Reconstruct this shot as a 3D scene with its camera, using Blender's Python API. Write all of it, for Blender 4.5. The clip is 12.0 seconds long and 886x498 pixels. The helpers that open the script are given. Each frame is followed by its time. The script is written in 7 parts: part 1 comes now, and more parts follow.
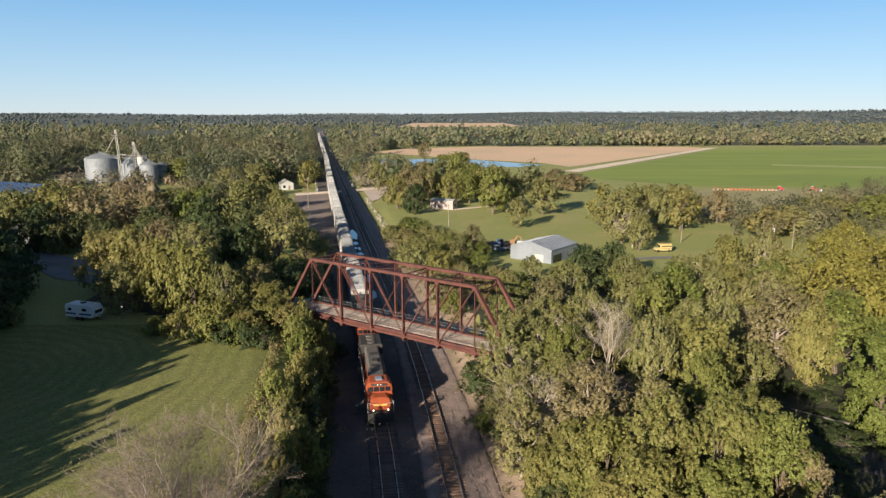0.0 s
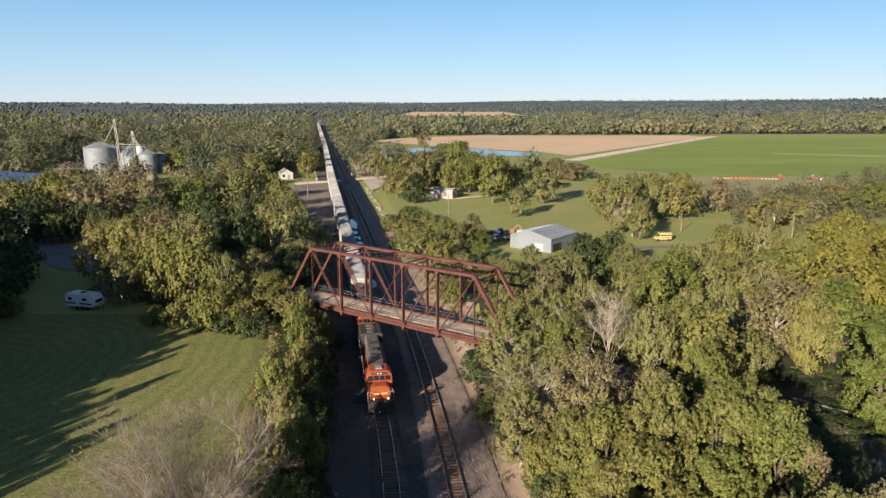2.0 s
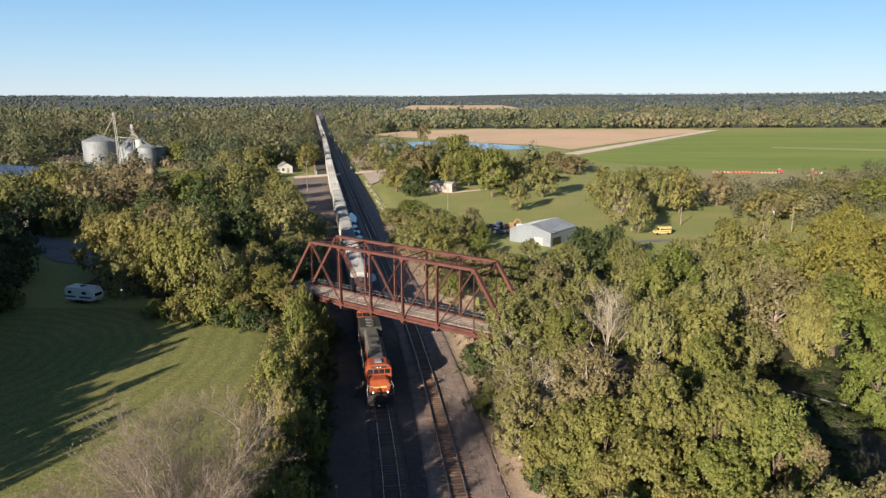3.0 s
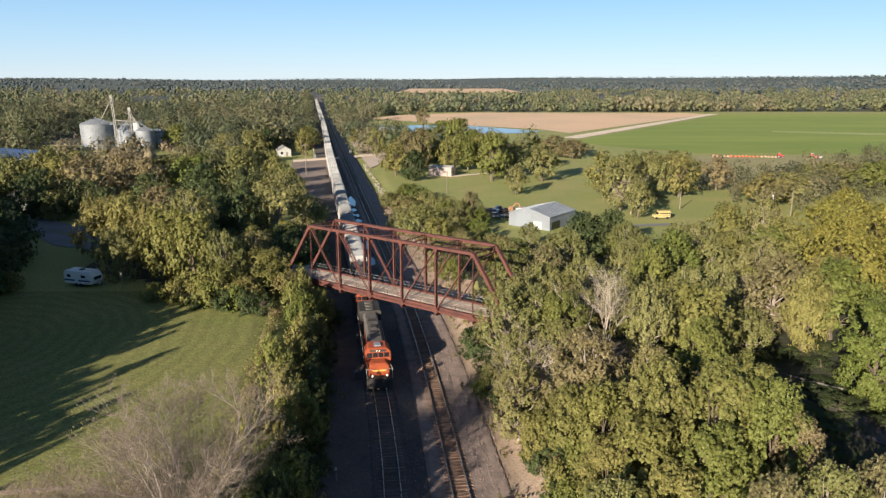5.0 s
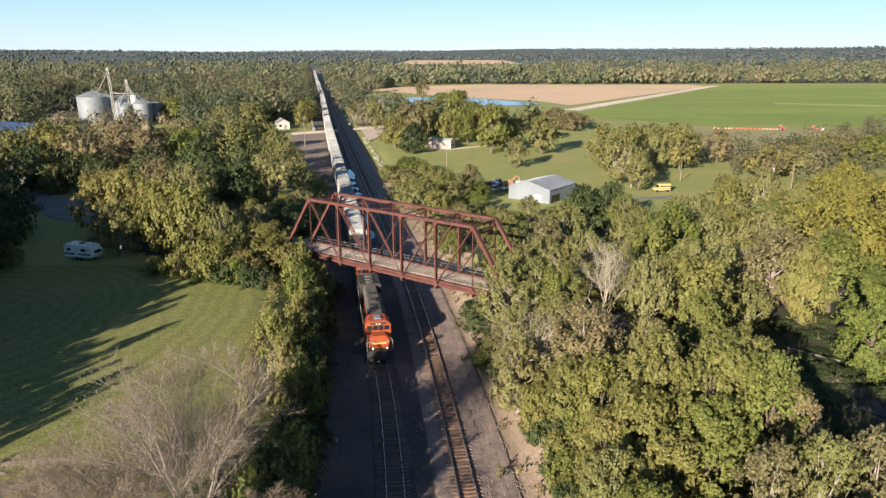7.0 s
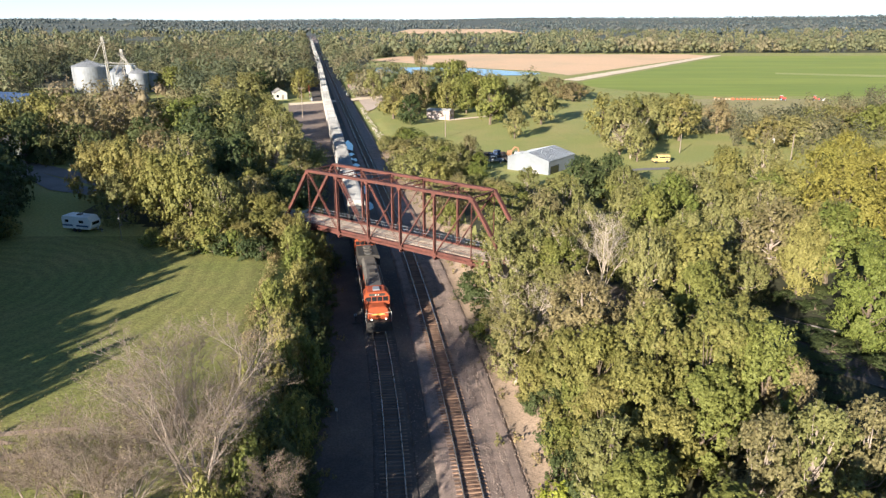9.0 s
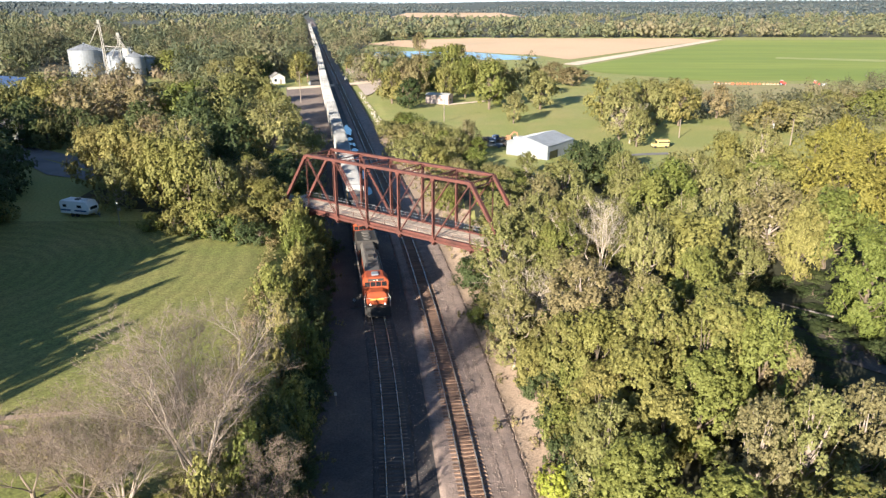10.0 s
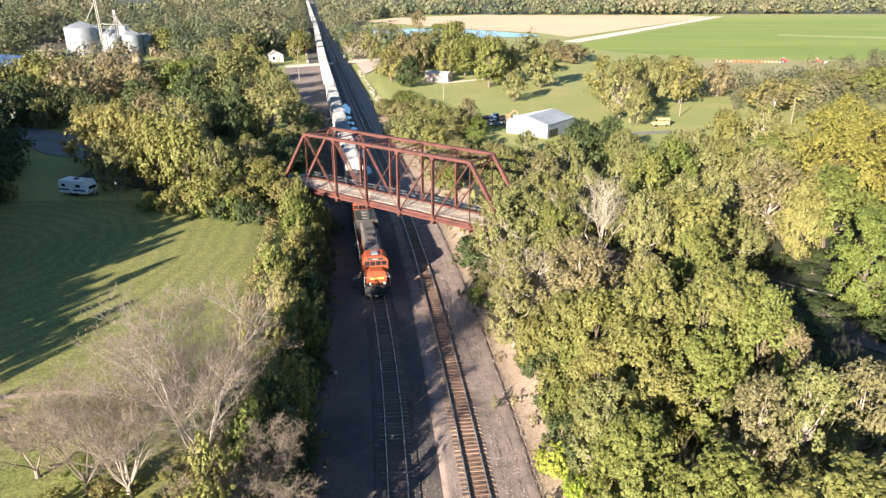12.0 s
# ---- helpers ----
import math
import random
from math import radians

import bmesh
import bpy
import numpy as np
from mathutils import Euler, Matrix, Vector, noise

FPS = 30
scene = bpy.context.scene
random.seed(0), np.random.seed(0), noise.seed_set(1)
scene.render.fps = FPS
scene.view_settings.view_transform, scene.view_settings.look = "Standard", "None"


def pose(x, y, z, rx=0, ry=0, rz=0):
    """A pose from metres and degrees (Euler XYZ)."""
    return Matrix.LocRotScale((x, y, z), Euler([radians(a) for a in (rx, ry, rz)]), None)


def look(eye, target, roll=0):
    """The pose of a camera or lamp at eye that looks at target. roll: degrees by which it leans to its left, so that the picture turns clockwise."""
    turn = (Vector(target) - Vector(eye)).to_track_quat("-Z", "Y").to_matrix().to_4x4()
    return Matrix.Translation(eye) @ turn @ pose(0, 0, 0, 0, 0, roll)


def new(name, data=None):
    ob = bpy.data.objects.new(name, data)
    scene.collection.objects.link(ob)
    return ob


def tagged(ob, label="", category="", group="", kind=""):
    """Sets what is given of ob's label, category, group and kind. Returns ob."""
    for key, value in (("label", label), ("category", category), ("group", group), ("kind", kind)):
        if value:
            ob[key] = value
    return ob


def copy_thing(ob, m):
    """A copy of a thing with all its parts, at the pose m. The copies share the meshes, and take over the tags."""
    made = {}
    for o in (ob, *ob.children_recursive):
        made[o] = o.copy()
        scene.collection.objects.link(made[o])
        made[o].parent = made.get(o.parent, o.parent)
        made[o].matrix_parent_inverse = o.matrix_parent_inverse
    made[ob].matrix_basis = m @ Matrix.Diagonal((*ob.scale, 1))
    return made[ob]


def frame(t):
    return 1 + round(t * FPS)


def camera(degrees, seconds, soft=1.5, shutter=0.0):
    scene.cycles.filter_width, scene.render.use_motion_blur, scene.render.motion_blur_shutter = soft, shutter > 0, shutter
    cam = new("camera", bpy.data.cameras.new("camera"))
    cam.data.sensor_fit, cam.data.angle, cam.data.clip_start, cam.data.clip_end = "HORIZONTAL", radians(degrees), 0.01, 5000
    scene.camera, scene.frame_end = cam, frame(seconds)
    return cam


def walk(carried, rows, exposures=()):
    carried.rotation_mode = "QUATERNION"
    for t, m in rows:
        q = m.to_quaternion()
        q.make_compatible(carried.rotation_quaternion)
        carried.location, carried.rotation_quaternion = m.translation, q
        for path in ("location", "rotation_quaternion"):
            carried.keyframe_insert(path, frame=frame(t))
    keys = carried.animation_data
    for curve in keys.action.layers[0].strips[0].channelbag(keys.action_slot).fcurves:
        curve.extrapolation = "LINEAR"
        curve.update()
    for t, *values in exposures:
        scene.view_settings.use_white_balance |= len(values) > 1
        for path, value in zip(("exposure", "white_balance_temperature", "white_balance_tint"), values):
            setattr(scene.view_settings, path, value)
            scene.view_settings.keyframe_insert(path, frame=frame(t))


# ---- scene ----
cam = camera(63.94, 12.0, 1.35)
EYE = 36.0
# seconds, yaw, pitch, roll in degrees: a hovering camera that slowly tilts down
ROWS = [
    (0.0, 0.00, -10.97, 0.03), (0.5, -0.01, -11.19, 0.05), (1.0, -0.01, -11.41, 0.07), (1.5, -0.03, -11.63, 0.08),
    (2.0, -0.03, -11.84, 0.08), (2.5, -0.04, -12.08, 0.07), (4.5, -0.12, -13.27, -0.02), (5.0, -0.12, -13.64, -0.03),
    (5.5, -0.14, -14.08, -0.06), (6.0, -0.15, -14.59, -0.05), (6.5, -0.16, -15.19, -0.02), (7.0, -0.16, -15.80, 0.03),
    (9.0, -0.27, -18.11, 0.01), (9.5, -0.31, -18.72, -0.03), (10.0, -0.36, -19.31, -0.06), (10.5, -0.39, -19.84, -0.08),
    (11.0, -0.41, -20.33, -0.08), (11.5, -0.43, -20.68, -0.06), (12.0, -0.41, -20.99, -0.01),
]
EXPOSURES = [(0.0, 0.95, 5610, 10), (2.5, 1.0, 5590, 10), (5.0, 1.08, 5550, 10), (7.0, 1.25, 5490, 10), (9.5, 1.66, 5400, 10), (12.0, 1.98, 5380, 10)]
walk(cam, [(t, pose(0, 0, EYE, 90 + pitch, roll, yaw)) for t, yaw, pitch, roll in ROWS], EXPOSURES)

# ---- light ----
SUN_TO = 60.0      # degrees from +x, the way in which the shadows fall
SUN_UP = 17.5
world = bpy.data.worlds.new("sky")
scene.world = world
world.use_nodes = True
wn = world.node_tree.nodes
sky = wn.new("ShaderNodeTexSky")
sky.sky_type, sky.sun_disc = "NISHITA", False
sky.sun_elevation = radians(SUN_UP)
# the sun stands opposite to the way in which the shadows fall
sun_dir = Vector((-math.cos(radians(SUN_TO)), -math.sin(radians(SUN_TO)), math.tan(radians(SUN_UP)))).normalized()
sky.sun_rotation = math.atan2(sun_dir.x, sun_dir.y)
sky.altitude, sky.air_density, sky.dust_density, sky.ozone_density = 300, 0.82, 0.0, 3.0
wn["Background"].inputs[1].default_value = 0.0495
# thin high haze evens the clear sky out: pale at the horizon, light blue above it
sky_co, sky_z, haze, tint = wn.new("ShaderNodeTexCoord"), wn.new("ShaderNodeSeparateXYZ"), wn.new("ShaderNodeValToRGB"), wn.new("ShaderNodeMix")
tint.data_type = "RGBA"
tint.inputs["Factor"].default_value = 0.7
for at_z, rgb in ((0.0, (8.1, 8.5, 8.2)), (0.05, (6.2, 7.8, 8.3)), (0.15, (3.0, 5.8, 8.1)), (0.3, (0.6, 1.5, 2.8)), (1.0, (0.2, 0.5, 1.0))):
    stop = haze.color_ramp.elements.new(at_z)
    stop.color = (*rgb, 1)
haze.color_ramp.elements.remove(haze.color_ramp.elements[0])
haze.color_ramp.elements.remove(haze.color_ramp.elements[-1])
for a, b in ((sky_co.outputs["Generated"], sky_z.inputs[0]), (sky_z.outputs["Z"], haze.inputs[0]), (sky.outputs[0], tint.inputs["A"]),
             (haze.outputs[0], tint.inputs["B"]), (tint.outputs["Result"], wn["Background"].inputs[0])):
    world.node_tree.links.new(a, b)
sun = new("sun", bpy.data.lights.new("sun", "SUN"))
sun.data.energy, sun.data.angle, sun.data.color = 5.0, radians(0.53), (1.0, 0.80, 0.54)
sun.matrix_world = look(sun_dir * 100, (0, 0, 0))


# ---- materials ----
def material(name, colour, rough=0.8, metal=0.0, other=None, scale=1.0, fine=12.0, grain=0.25, bump=0.0, stain=0.35, per_object=0.0, coords="Object", bands=None):
    """A surface with stains at one scale and grain at another; other: the colour of the stains."""
    m = bpy.data.materials.new(name)
    m.use_nodes = True
    n, l = m.node_tree.nodes, m.node_tree.links
    p = n["Principled BSDF"]
    p.inputs["Metallic"].default_value = metal
    tc = n.new("ShaderNodeTexCoord")
    big, small = n.new("ShaderNodeTexNoise"), n.new("ShaderNodeTexNoise")
    for t, s, d in ((big, scale, 5.0), (small, scale * fine, 3.0)):
        t.inputs["Scale"].default_value, t.inputs["Detail"].default_value = s, d
        t.inputs["Roughness"].default_value = 0.62
        l.new(tc.outputs[coords], t.inputs["Vector"])
    if bands:       # drawn out into rows, as a worked field is
        rows = n.new("ShaderNodeMapping")
        rows.inputs["Scale"].default_value, rows.inputs["Rotation"].default_value = bands, (0, 0, -0.12)
        l.new(tc.outputs[coords], rows.inputs["Vector"])
        for t in (big, small):
            l.new(rows.outputs[0], t.inputs["Vector"])
    ramp = n.new("ShaderNodeMapRange")
    ramp.inputs["From Min"].default_value, ramp.inputs["From Max"].default_value = 0.5 - stain * 0.2, 0.5 + stain * 0.55
    l.new(big.outputs[0], ramp.inputs["Value"])
    mix = n.new("ShaderNodeMix")
    mix.data_type = "RGBA"
    mix.inputs["A"].default_value = (*colour, 1)
    mix.inputs["B"].default_value = (*(other or [c * 0.6 for c in colour]), 1)
    l.new(ramp.outputs[0], mix.inputs["Factor"])
    val = n.new("ShaderNodeMapRange")
    val.inputs["From Min"].default_value, val.inputs["From Max"].default_value = 0.25, 0.75
    val.inputs["To Min"].default_value, val.inputs["To Max"].default_value = 1 - grain, 1 + grain
    l.new(small.outputs[0], val.inputs["Value"])
    hsv = n.new("ShaderNodeHueSaturation")
    l.new(mix.outputs["Result"], hsv.inputs["Color"])
    last = val.outputs[0]
    if per_object:
        info, pr, mul = n.new("ShaderNodeObjectInfo"), n.new("ShaderNodeMapRange"), n.new("ShaderNodeMath")
        pr.inputs["To Min"].default_value, pr.inputs["To Max"].default_value = 1 - per_object, 1 + per_object
        l.new(info.outputs["Random"], pr.inputs["Value"])
        mul.operation = "MULTIPLY"
        l.new(pr.outputs[0], mul.inputs[0]), l.new(last, mul.inputs[1])
        last = mul.outputs[0]
    l.new(last, hsv.inputs["Value"])
    l.new(hsv.outputs[0], p.inputs["Base Color"])
    rr = n.new("ShaderNodeMapRange")
    rr.inputs["To Min"].default_value, rr.inputs["To Max"].default_value = max(rough - 0.12, 0.02), min(rough + 0.12, 1)
    l.new(big.outputs[0], rr.inputs["Value"]), l.new(rr.outputs[0], p.inputs["Roughness"])
    if bump:
        b = n.new("ShaderNodeBump")
        b.inputs["Strength"].default_value, b.inputs["Distance"].default_value = 0.8, bump
        l.new(small.outputs[0], b.inputs["Height"]), l.new(b.outputs[0], p.inputs["Normal"])
    return m


def leaf_material(name, green, yellow, brown, spread=0.22, translucent=0.3, patch=0.25, weights=(0.55, 0.35, 0.2), span=(0.15, 0.95), fine=9.0, per_tree=False):
    """Leaves: each tree has its own turn towards autumn, each spray its own tint, and finer leaves within it."""
    m = bpy.data.materials.new(name)
    m.use_nodes = True
    n, l = m.node_tree.nodes, m.node_tree.links
    p = n["Principled BSDF"]
    p.inputs["Roughness"].default_value = 0.6
    p.inputs["Specular IOR Level"].default_value = 0.25
    geo, info, tc = n.new("ShaderNodeNewGeometry"), n.new("ShaderNodeObjectInfo"), n.new("ShaderNodeTexCoord")
    noi, det = n.new("ShaderNodeTexNoise"), n.new("ShaderNodeTexNoise")
    noi.inputs["Scale"].default_value, det.inputs["Scale"].default_value = patch, fine
    det.inputs["Detail"].default_value, det.inputs["Roughness"].default_value = 2.0, 0.7
    l.new(tc.outputs["Object"], noi.inputs["Vector"]), l.new(tc.outputs["Object"], det.inputs["Vector"])
    if per_tree:
        att = n.new("ShaderNodeAttribute")
        att.attribute_name = "turn"
    total = None
    for source, w in zip((info.outputs["Random"], att.outputs["Fac"] if per_tree else noi.outputs[0], geo.outputs["Random Per Island"]), weights):
        a = n.new("ShaderNodeMath")
        a.operation = "MULTIPLY_ADD"
        a.inputs[1].default_value, a.inputs[2].default_value = w, 0.0
        l.new(source, a.inputs[0])
        if total:
            l.new(total, a.inputs[2])
        total = a.outputs[0]
    a3 = n.new("ShaderNodeMapRange")
    a3.inputs["From Min"].default_value, a3.inputs["From Max"].default_value = span
    l.new(total, a3.inputs["Value"])
    ramp = n.new("ShaderNodeValToRGB")
    e = ramp.color_ramp.elements
    e[0].position, e[0].color = 0.05, (*green, 1)
    e[1].position, e[1].color = 1.0, (*brown, 1)
    e.new(0.65).color = (*yellow, 1)
    l.new(a3.outputs[0], ramp.inputs[0])
    val, val2, mul = n.new("ShaderNodeMapRange"), n.new("ShaderNodeMapRange"), n.new("ShaderNodeMath")
    val.inputs["To Min"].default_value, val.inputs["To Max"].default_value = 1 - spread, 1 + spread
    val2.inputs["From Min"].default_value, val2.inputs["From Max"].default_value = 0.3, 0.7
    val2.inputs["To Min"].default_value, val2.inputs["To Max"].default_value = 0.7, 1.3
    mul.operation = "MULTIPLY"
    l.new(geo.outputs["Random Per Island"], val.inputs["Value"]), l.new(det.outputs[0], val2.inputs["Value"])
    l.new(val.outputs[0], mul.inputs[0]), l.new(val2.outputs[0], mul.inputs[1])
    hsv = n.new("ShaderNodeHueSaturation")
    l.new(ramp.outputs[0], hsv.inputs["Color"]), l.new(mul.outputs[0], hsv.inputs["Value"])
    l.new(hsv.outputs[0], p.inputs["Base Color"])
    bump = n.new("ShaderNodeBump")
    bump.inputs["Strength"].default_value, bump.inputs["Distance"].default_value = 0.4, 0.5 / fine
    l.new(det.outputs[0], bump.inputs["Height"]), l.new(bump.outputs[0], p.inputs["Normal"])
    tr, mx = n.new("ShaderNodeBsdfTranslucent"), n.new("ShaderNodeMixShader")
    l.new(hsv.outputs[0], tr.inputs["Color"])
    mx.inputs[0].default_value = translucent
    l.new(p.outputs[0], mx.inputs[1]), l.new(tr.outputs[0], mx.inputs[2])
    l.new(mx.outputs[0], n["Material Output"].inputs[0])
    return m


LEAF = leaf_material("leaves", (0.142, 0.176, 0.038), (0.215, 0.222, 0.06), (0.24, 0.208, 0.08))
LEAF_YELLOW = leaf_material("yellowing_leaves", (0.195, 0.2, 0.052), (0.265, 0.242, 0.078), (0.265, 0.218, 0.09))
LEAF_LIME = leaf_material("lime_leaves", (0.24, 0.32, 0.03), (0.31, 0.36, 0.04), (0.33, 0.34, 0.06))
# deep green kinds; in places their dark colour stands in for shade
LEAF_DARK = leaf_material("dark_leaves", (0.064, 0.09, 0.034), (0.097, 0.12, 0.045), (0.135, 0.137, 0.054))
LEAF_GREY = leaf_material("olive_leaves", (0.19, 0.197, 0.066), (0.25, 0.24, 0.09), (0.28, 0.24, 0.108))
LEAF_GOLD = leaf_material("golden_leaves", (0.23, 0.222, 0.048), (0.29, 0.258, 0.06), (0.31, 0.25, 0.07))
LEAF_BROWN = leaf_material("russet_leaves", (0.205, 0.186, 0.085), (0.255, 0.215, 0.105), (0.28, 0.215, 0.125))
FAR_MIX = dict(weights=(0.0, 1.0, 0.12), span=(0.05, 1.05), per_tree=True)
# turning leaves with a mild blue distance haze mixed into the colours
LEAF_FAR = leaf_material("far_leaves_with_haze", (0.103, 0.123, 0.0731), (0.19, 0.19, 0.098), (0.21, 0.186, 0.115), 0.1, 0.25, 0.02, fine=0.9, **FAR_MIX)
# distance haze is mixed into these leaf colours as blue-grey
LEAF_HAZY = leaf_material("haze_blue_leaves", (0.068, 0.092, 0.105), (0.108, 0.125, 0.12), (0.128, 0.132, 0.126), 0.08, 0.2, 0.005, fine=0.3, **FAR_MIX)
WOOD_GREEN = leaf_material("wood_leaves", (0.0989, 0.119, 0.0602), (0.206, 0.201, 0.0903), (0.258, 0.214, 0.12), 0.14, 0.28, 0.06, fine=1.6, **FAR_MIX)
WOOD_OLIVE = leaf_material("wood_olive_leaves", (0.125, 0.127, 0.0731), (0.237, 0.209, 0.112), (0.267, 0.214, 0.142), 0.14, 0.28, 0.06, fine=1.6, **FAR_MIX)
DRY_GRASS = leaf_material("dry_weeds", (0.15, 0.15, 0.05), (0.26, 0.215, 0.10), (0.33, 0.25, 0.14), 0.25, 0.3, 0.3, weights=(0.0, 1.0, 0.4), span=(0.4, 1.0))
BARK = material("bark", (0.16, 0.125, 0.09), 0.9, other=(0.09, 0.07, 0.055), scale=1.5, bump=0.03)
BLEACHED = material("bleached_wood", (0.42, 0.36, 0.29), 0.85, other=(0.27, 0.225, 0.18), scale=1.2, bump=0.02)
TWIGS = material("fine_twigs", (0.235, 0.185, 0.145), 0.9, other=(0.18, 0.14, 0.11), scale=1.2)
BARE = material("bare_wood", (0.37, 0.31, 0.265), 0.85, other=(0.22, 0.175, 0.145), scale=1.2, bump=0.02)
GRASS = material("grass", (0.255, 0.275, 0.075), 0.95, other=(0.33, 0.30, 0.105), scale=0.06, fine=40, grain=0.35, bump=0.06)
# woodland floor, its colour kept very dark in place of tree shade
SCRUB = material("shade_dark_woodland_floor", (0.045, 0.048, 0.024), 0.95, other=(0.08, 0.072, 0.038), scale=0.02, fine=40, grain=0.4, bump=0.15)
# far wooded land, its colour shifted to grey-blue as haze would
HAZY_FLOOR = material("haze_tinted_land", (0.075, 0.092, 0.085), 0.95, other=(0.10, 0.11, 0.09), scale=0.006, fine=20, grain=0.3)
DIRT = material("trackside_dirt", (0.072, 0.066, 0.066), 0.95, other=(0.17, 0.137, 0.114), scale=0.09, fine=60, grain=0.35, bump=0.04)
LOT_DIRT = material("brown_lot_dirt", (0.25, 0.195, 0.165), 0.95, other=(0.17, 0.135, 0.115), scale=0.08, fine=40, grain=0.35, bump=0.04)
TAN_DIRT = material("sandy_bank", (0.33, 0.245, 0.18), 0.95, other=(0.43, 0.325, 0.24), scale=0.16, fine=30, grain=0.4, bump=0.08, stain=0.5)
SANDY_LOT = material("sandy_lot", (0.56, 0.46, 0.39), 0.95, other=(0.44, 0.36, 0.30), scale=0.12, fine=40, grain=0.3, bump=0.04)
BALLAST = material("ballast", (0.32, 0.245, 0.212), 0.95, other=(0.18, 0.142, 0.127), scale=0.6, fine=25, grain=0.55, bump=0.06)
CINDERS = material("dark_cinders", (0.095, 0.084, 0.08), 0.95, other=(0.055, 0.05, 0.05), scale=0.5, fine=25, grain=0.5, bump=0.05)
TIE = material("tie_wood", (0.11, 0.085, 0.065), 0.9, other=(0.21, 0.165, 0.13), scale=1.2, fine=18, per_object=0.4, bump=0.01)
RUSTY_STONE = material("rust_stained_stone", (0.24, 0.145, 0.10), 0.95, other=(0.15, 0.095, 0.075), scale=0.8, fine=14, grain=0.5, bump=0.04)
RUSTY_TIE = material("rusty_tie_wood", (0.20, 0.125, 0.085), 0.9, other=(0.30, 0.20, 0.14), scale=1.2, fine=18, per_object=0.4, bump=0.01)
STONES = leaf_material("crushed_stone", (0.16, 0.127, 0.114), (0.25, 0.195, 0.172), (0.35, 0.285, 0.25), 0.25, 0.0, 0.4, weights=(0.0, 0.5, 1.0), span=(0.2, 1.2))
RAIL = material("worn_rail", (0.68, 0.66, 0.64), 0.28, 0.85, other=(0.24, 0.19, 0.165), scale=2.0)
RUST = material("rusted_red_steel", (0.13, 0.045, 0.034), 0.75, 0.1, other=(0.06, 0.028, 0.024), scale=0.6, fine=14, grain=0.3, stain=0.5)
PLANK = material("deck_plank", (0.48, 0.40, 0.325), 0.92, other=(0.33, 0.265, 0.21), scale=0.8, fine=16, per_object=0.22, bump=0.01)
CONCRETE = material("old_concrete", (0.42, 0.38, 0.32), 0.9, other=(0.26, 0.23, 0.19), scale=0.5, fine=18, bump=0.01)
GALV = material("galvanised_steel", (0.255, 0.272, 0.30), 0.62, 0.12, other=(0.2, 0.21, 0.225), scale=0.3, fine=20, grain=0.08)
GALV_DULL = material("dull_sheet_metal", (0.245, 0.27, 0.31), 0.65, 0.1, other=(0.2, 0.215, 0.24), scale=0.25, fine=20, grain=0.08)
WHITE = material("white_paint", (0.46, 0.455, 0.44), 0.6, other=(0.38, 0.37, 0.34), scale=0.5, grain=0.06)
CREAM = material("pale_roof_panels", (0.34, 0.338, 0.335), 0.7, other=(0.22, 0.215, 0.21), scale=0.25, fine=22, grain=0.10, per_object=0.25)
CAR_GREY = material("car_side_grey", (0.42, 0.41, 0.40), 0.65, other=(0.26, 0.22, 0.19), scale=0.5, fine=14, grain=0.12, per_object=0.15)
ORANGE = material("loco_orange", (0.34, 0.075, 0.024), 0.55, other=(0.22, 0.05, 0.024), scale=0.8, grain=0.1)
FADED_ORANGE = material("faded_orange_paint", (0.40, 0.23, 0.12), 0.7, other=(0.28, 0.16, 0.09), scale=0.8, grain=0.12)
BLACK = material("grimy_black", (0.035, 0.033, 0.032), 0.65, other=(0.075, 0.065, 0.055), scale=0.7, grain=0.25)
ROOF_GREY = material("loco_roof", (0.10, 0.095, 0.09), 0.7, other=(0.17, 0.15, 0.135), scale=0.7, grain=0.2)
ZINC = material("weathered_zinc", (0.29, 0.275, 0.25), 0.7, 0.1, other=(0.21, 0.195, 0.17), scale=0.3, fine=20, grain=0.1)
YELLOW = material("yellow_paint", (0.60, 0.41, 0.08), 0.55, other=(0.5, 0.31, 0.04), scale=0.8, grain=0.08)
BUS_YELLOW = material("faded_bus_yellow", (0.52, 0.41, 0.15), 0.6, other=(0.45, 0.37, 0.2), scale=0.8, grain=0.08)
BLUE_ROOF = material("blue_metal_roof", (0.06, 0.10, 0.21), 0.55, 0.1, other=(0.045, 0.075, 0.15), scale=0.4)
CAMPER_WHITE = material("white_trailer_skin", (0.78, 0.78, 0.77), 0.45, other=(0.7, 0.69, 0.66), scale=0.5, grain=0.06)
MOBILE_WALL = material("faded_pink_siding", (0.42, 0.34, 0.32), 0.7, other=(0.33, 0.28, 0.26), scale=0.4, grain=0.08)
SHINGLE = material("grey_shingles", (0.24, 0.23, 0.225), 0.9, other=(0.17, 0.16, 0.155), scale=0.6, fine=20)
MEADOW = material("dry_meadow", (0.31, 0.27, 0.125), 0.95, other=(0.25, 0.245, 0.085), scale=0.05, fine=40, grain=0.3, bump=0.06)
STUBBLE = material("harvested_field", (0.70, 0.48, 0.30), 0.95, other=(0.56, 0.42, 0.27), scale=0.012, fine=90, grain=0.14)
CROP = material("green_field", (0.185, 0.245, 0.03), 0.95, other=(0.29, 0.325, 0.05), scale=1.0, fine=9, grain=0.16, stain=0.5, bands=(0.0022, 0.021, 0.02))
PALE_ROW = material("pale_crop_row", (0.33, 0.34, 0.12), 0.95, other=(0.25, 0.29, 0.07), scale=0.03, fine=40, grain=0.2)
GRAVEL_ROAD = material("pale_gravel_road", (0.78, 0.65, 0.50), 0.95, other=(0.60, 0.49, 0.37), scale=0.1, fine=60, grain=0.2)
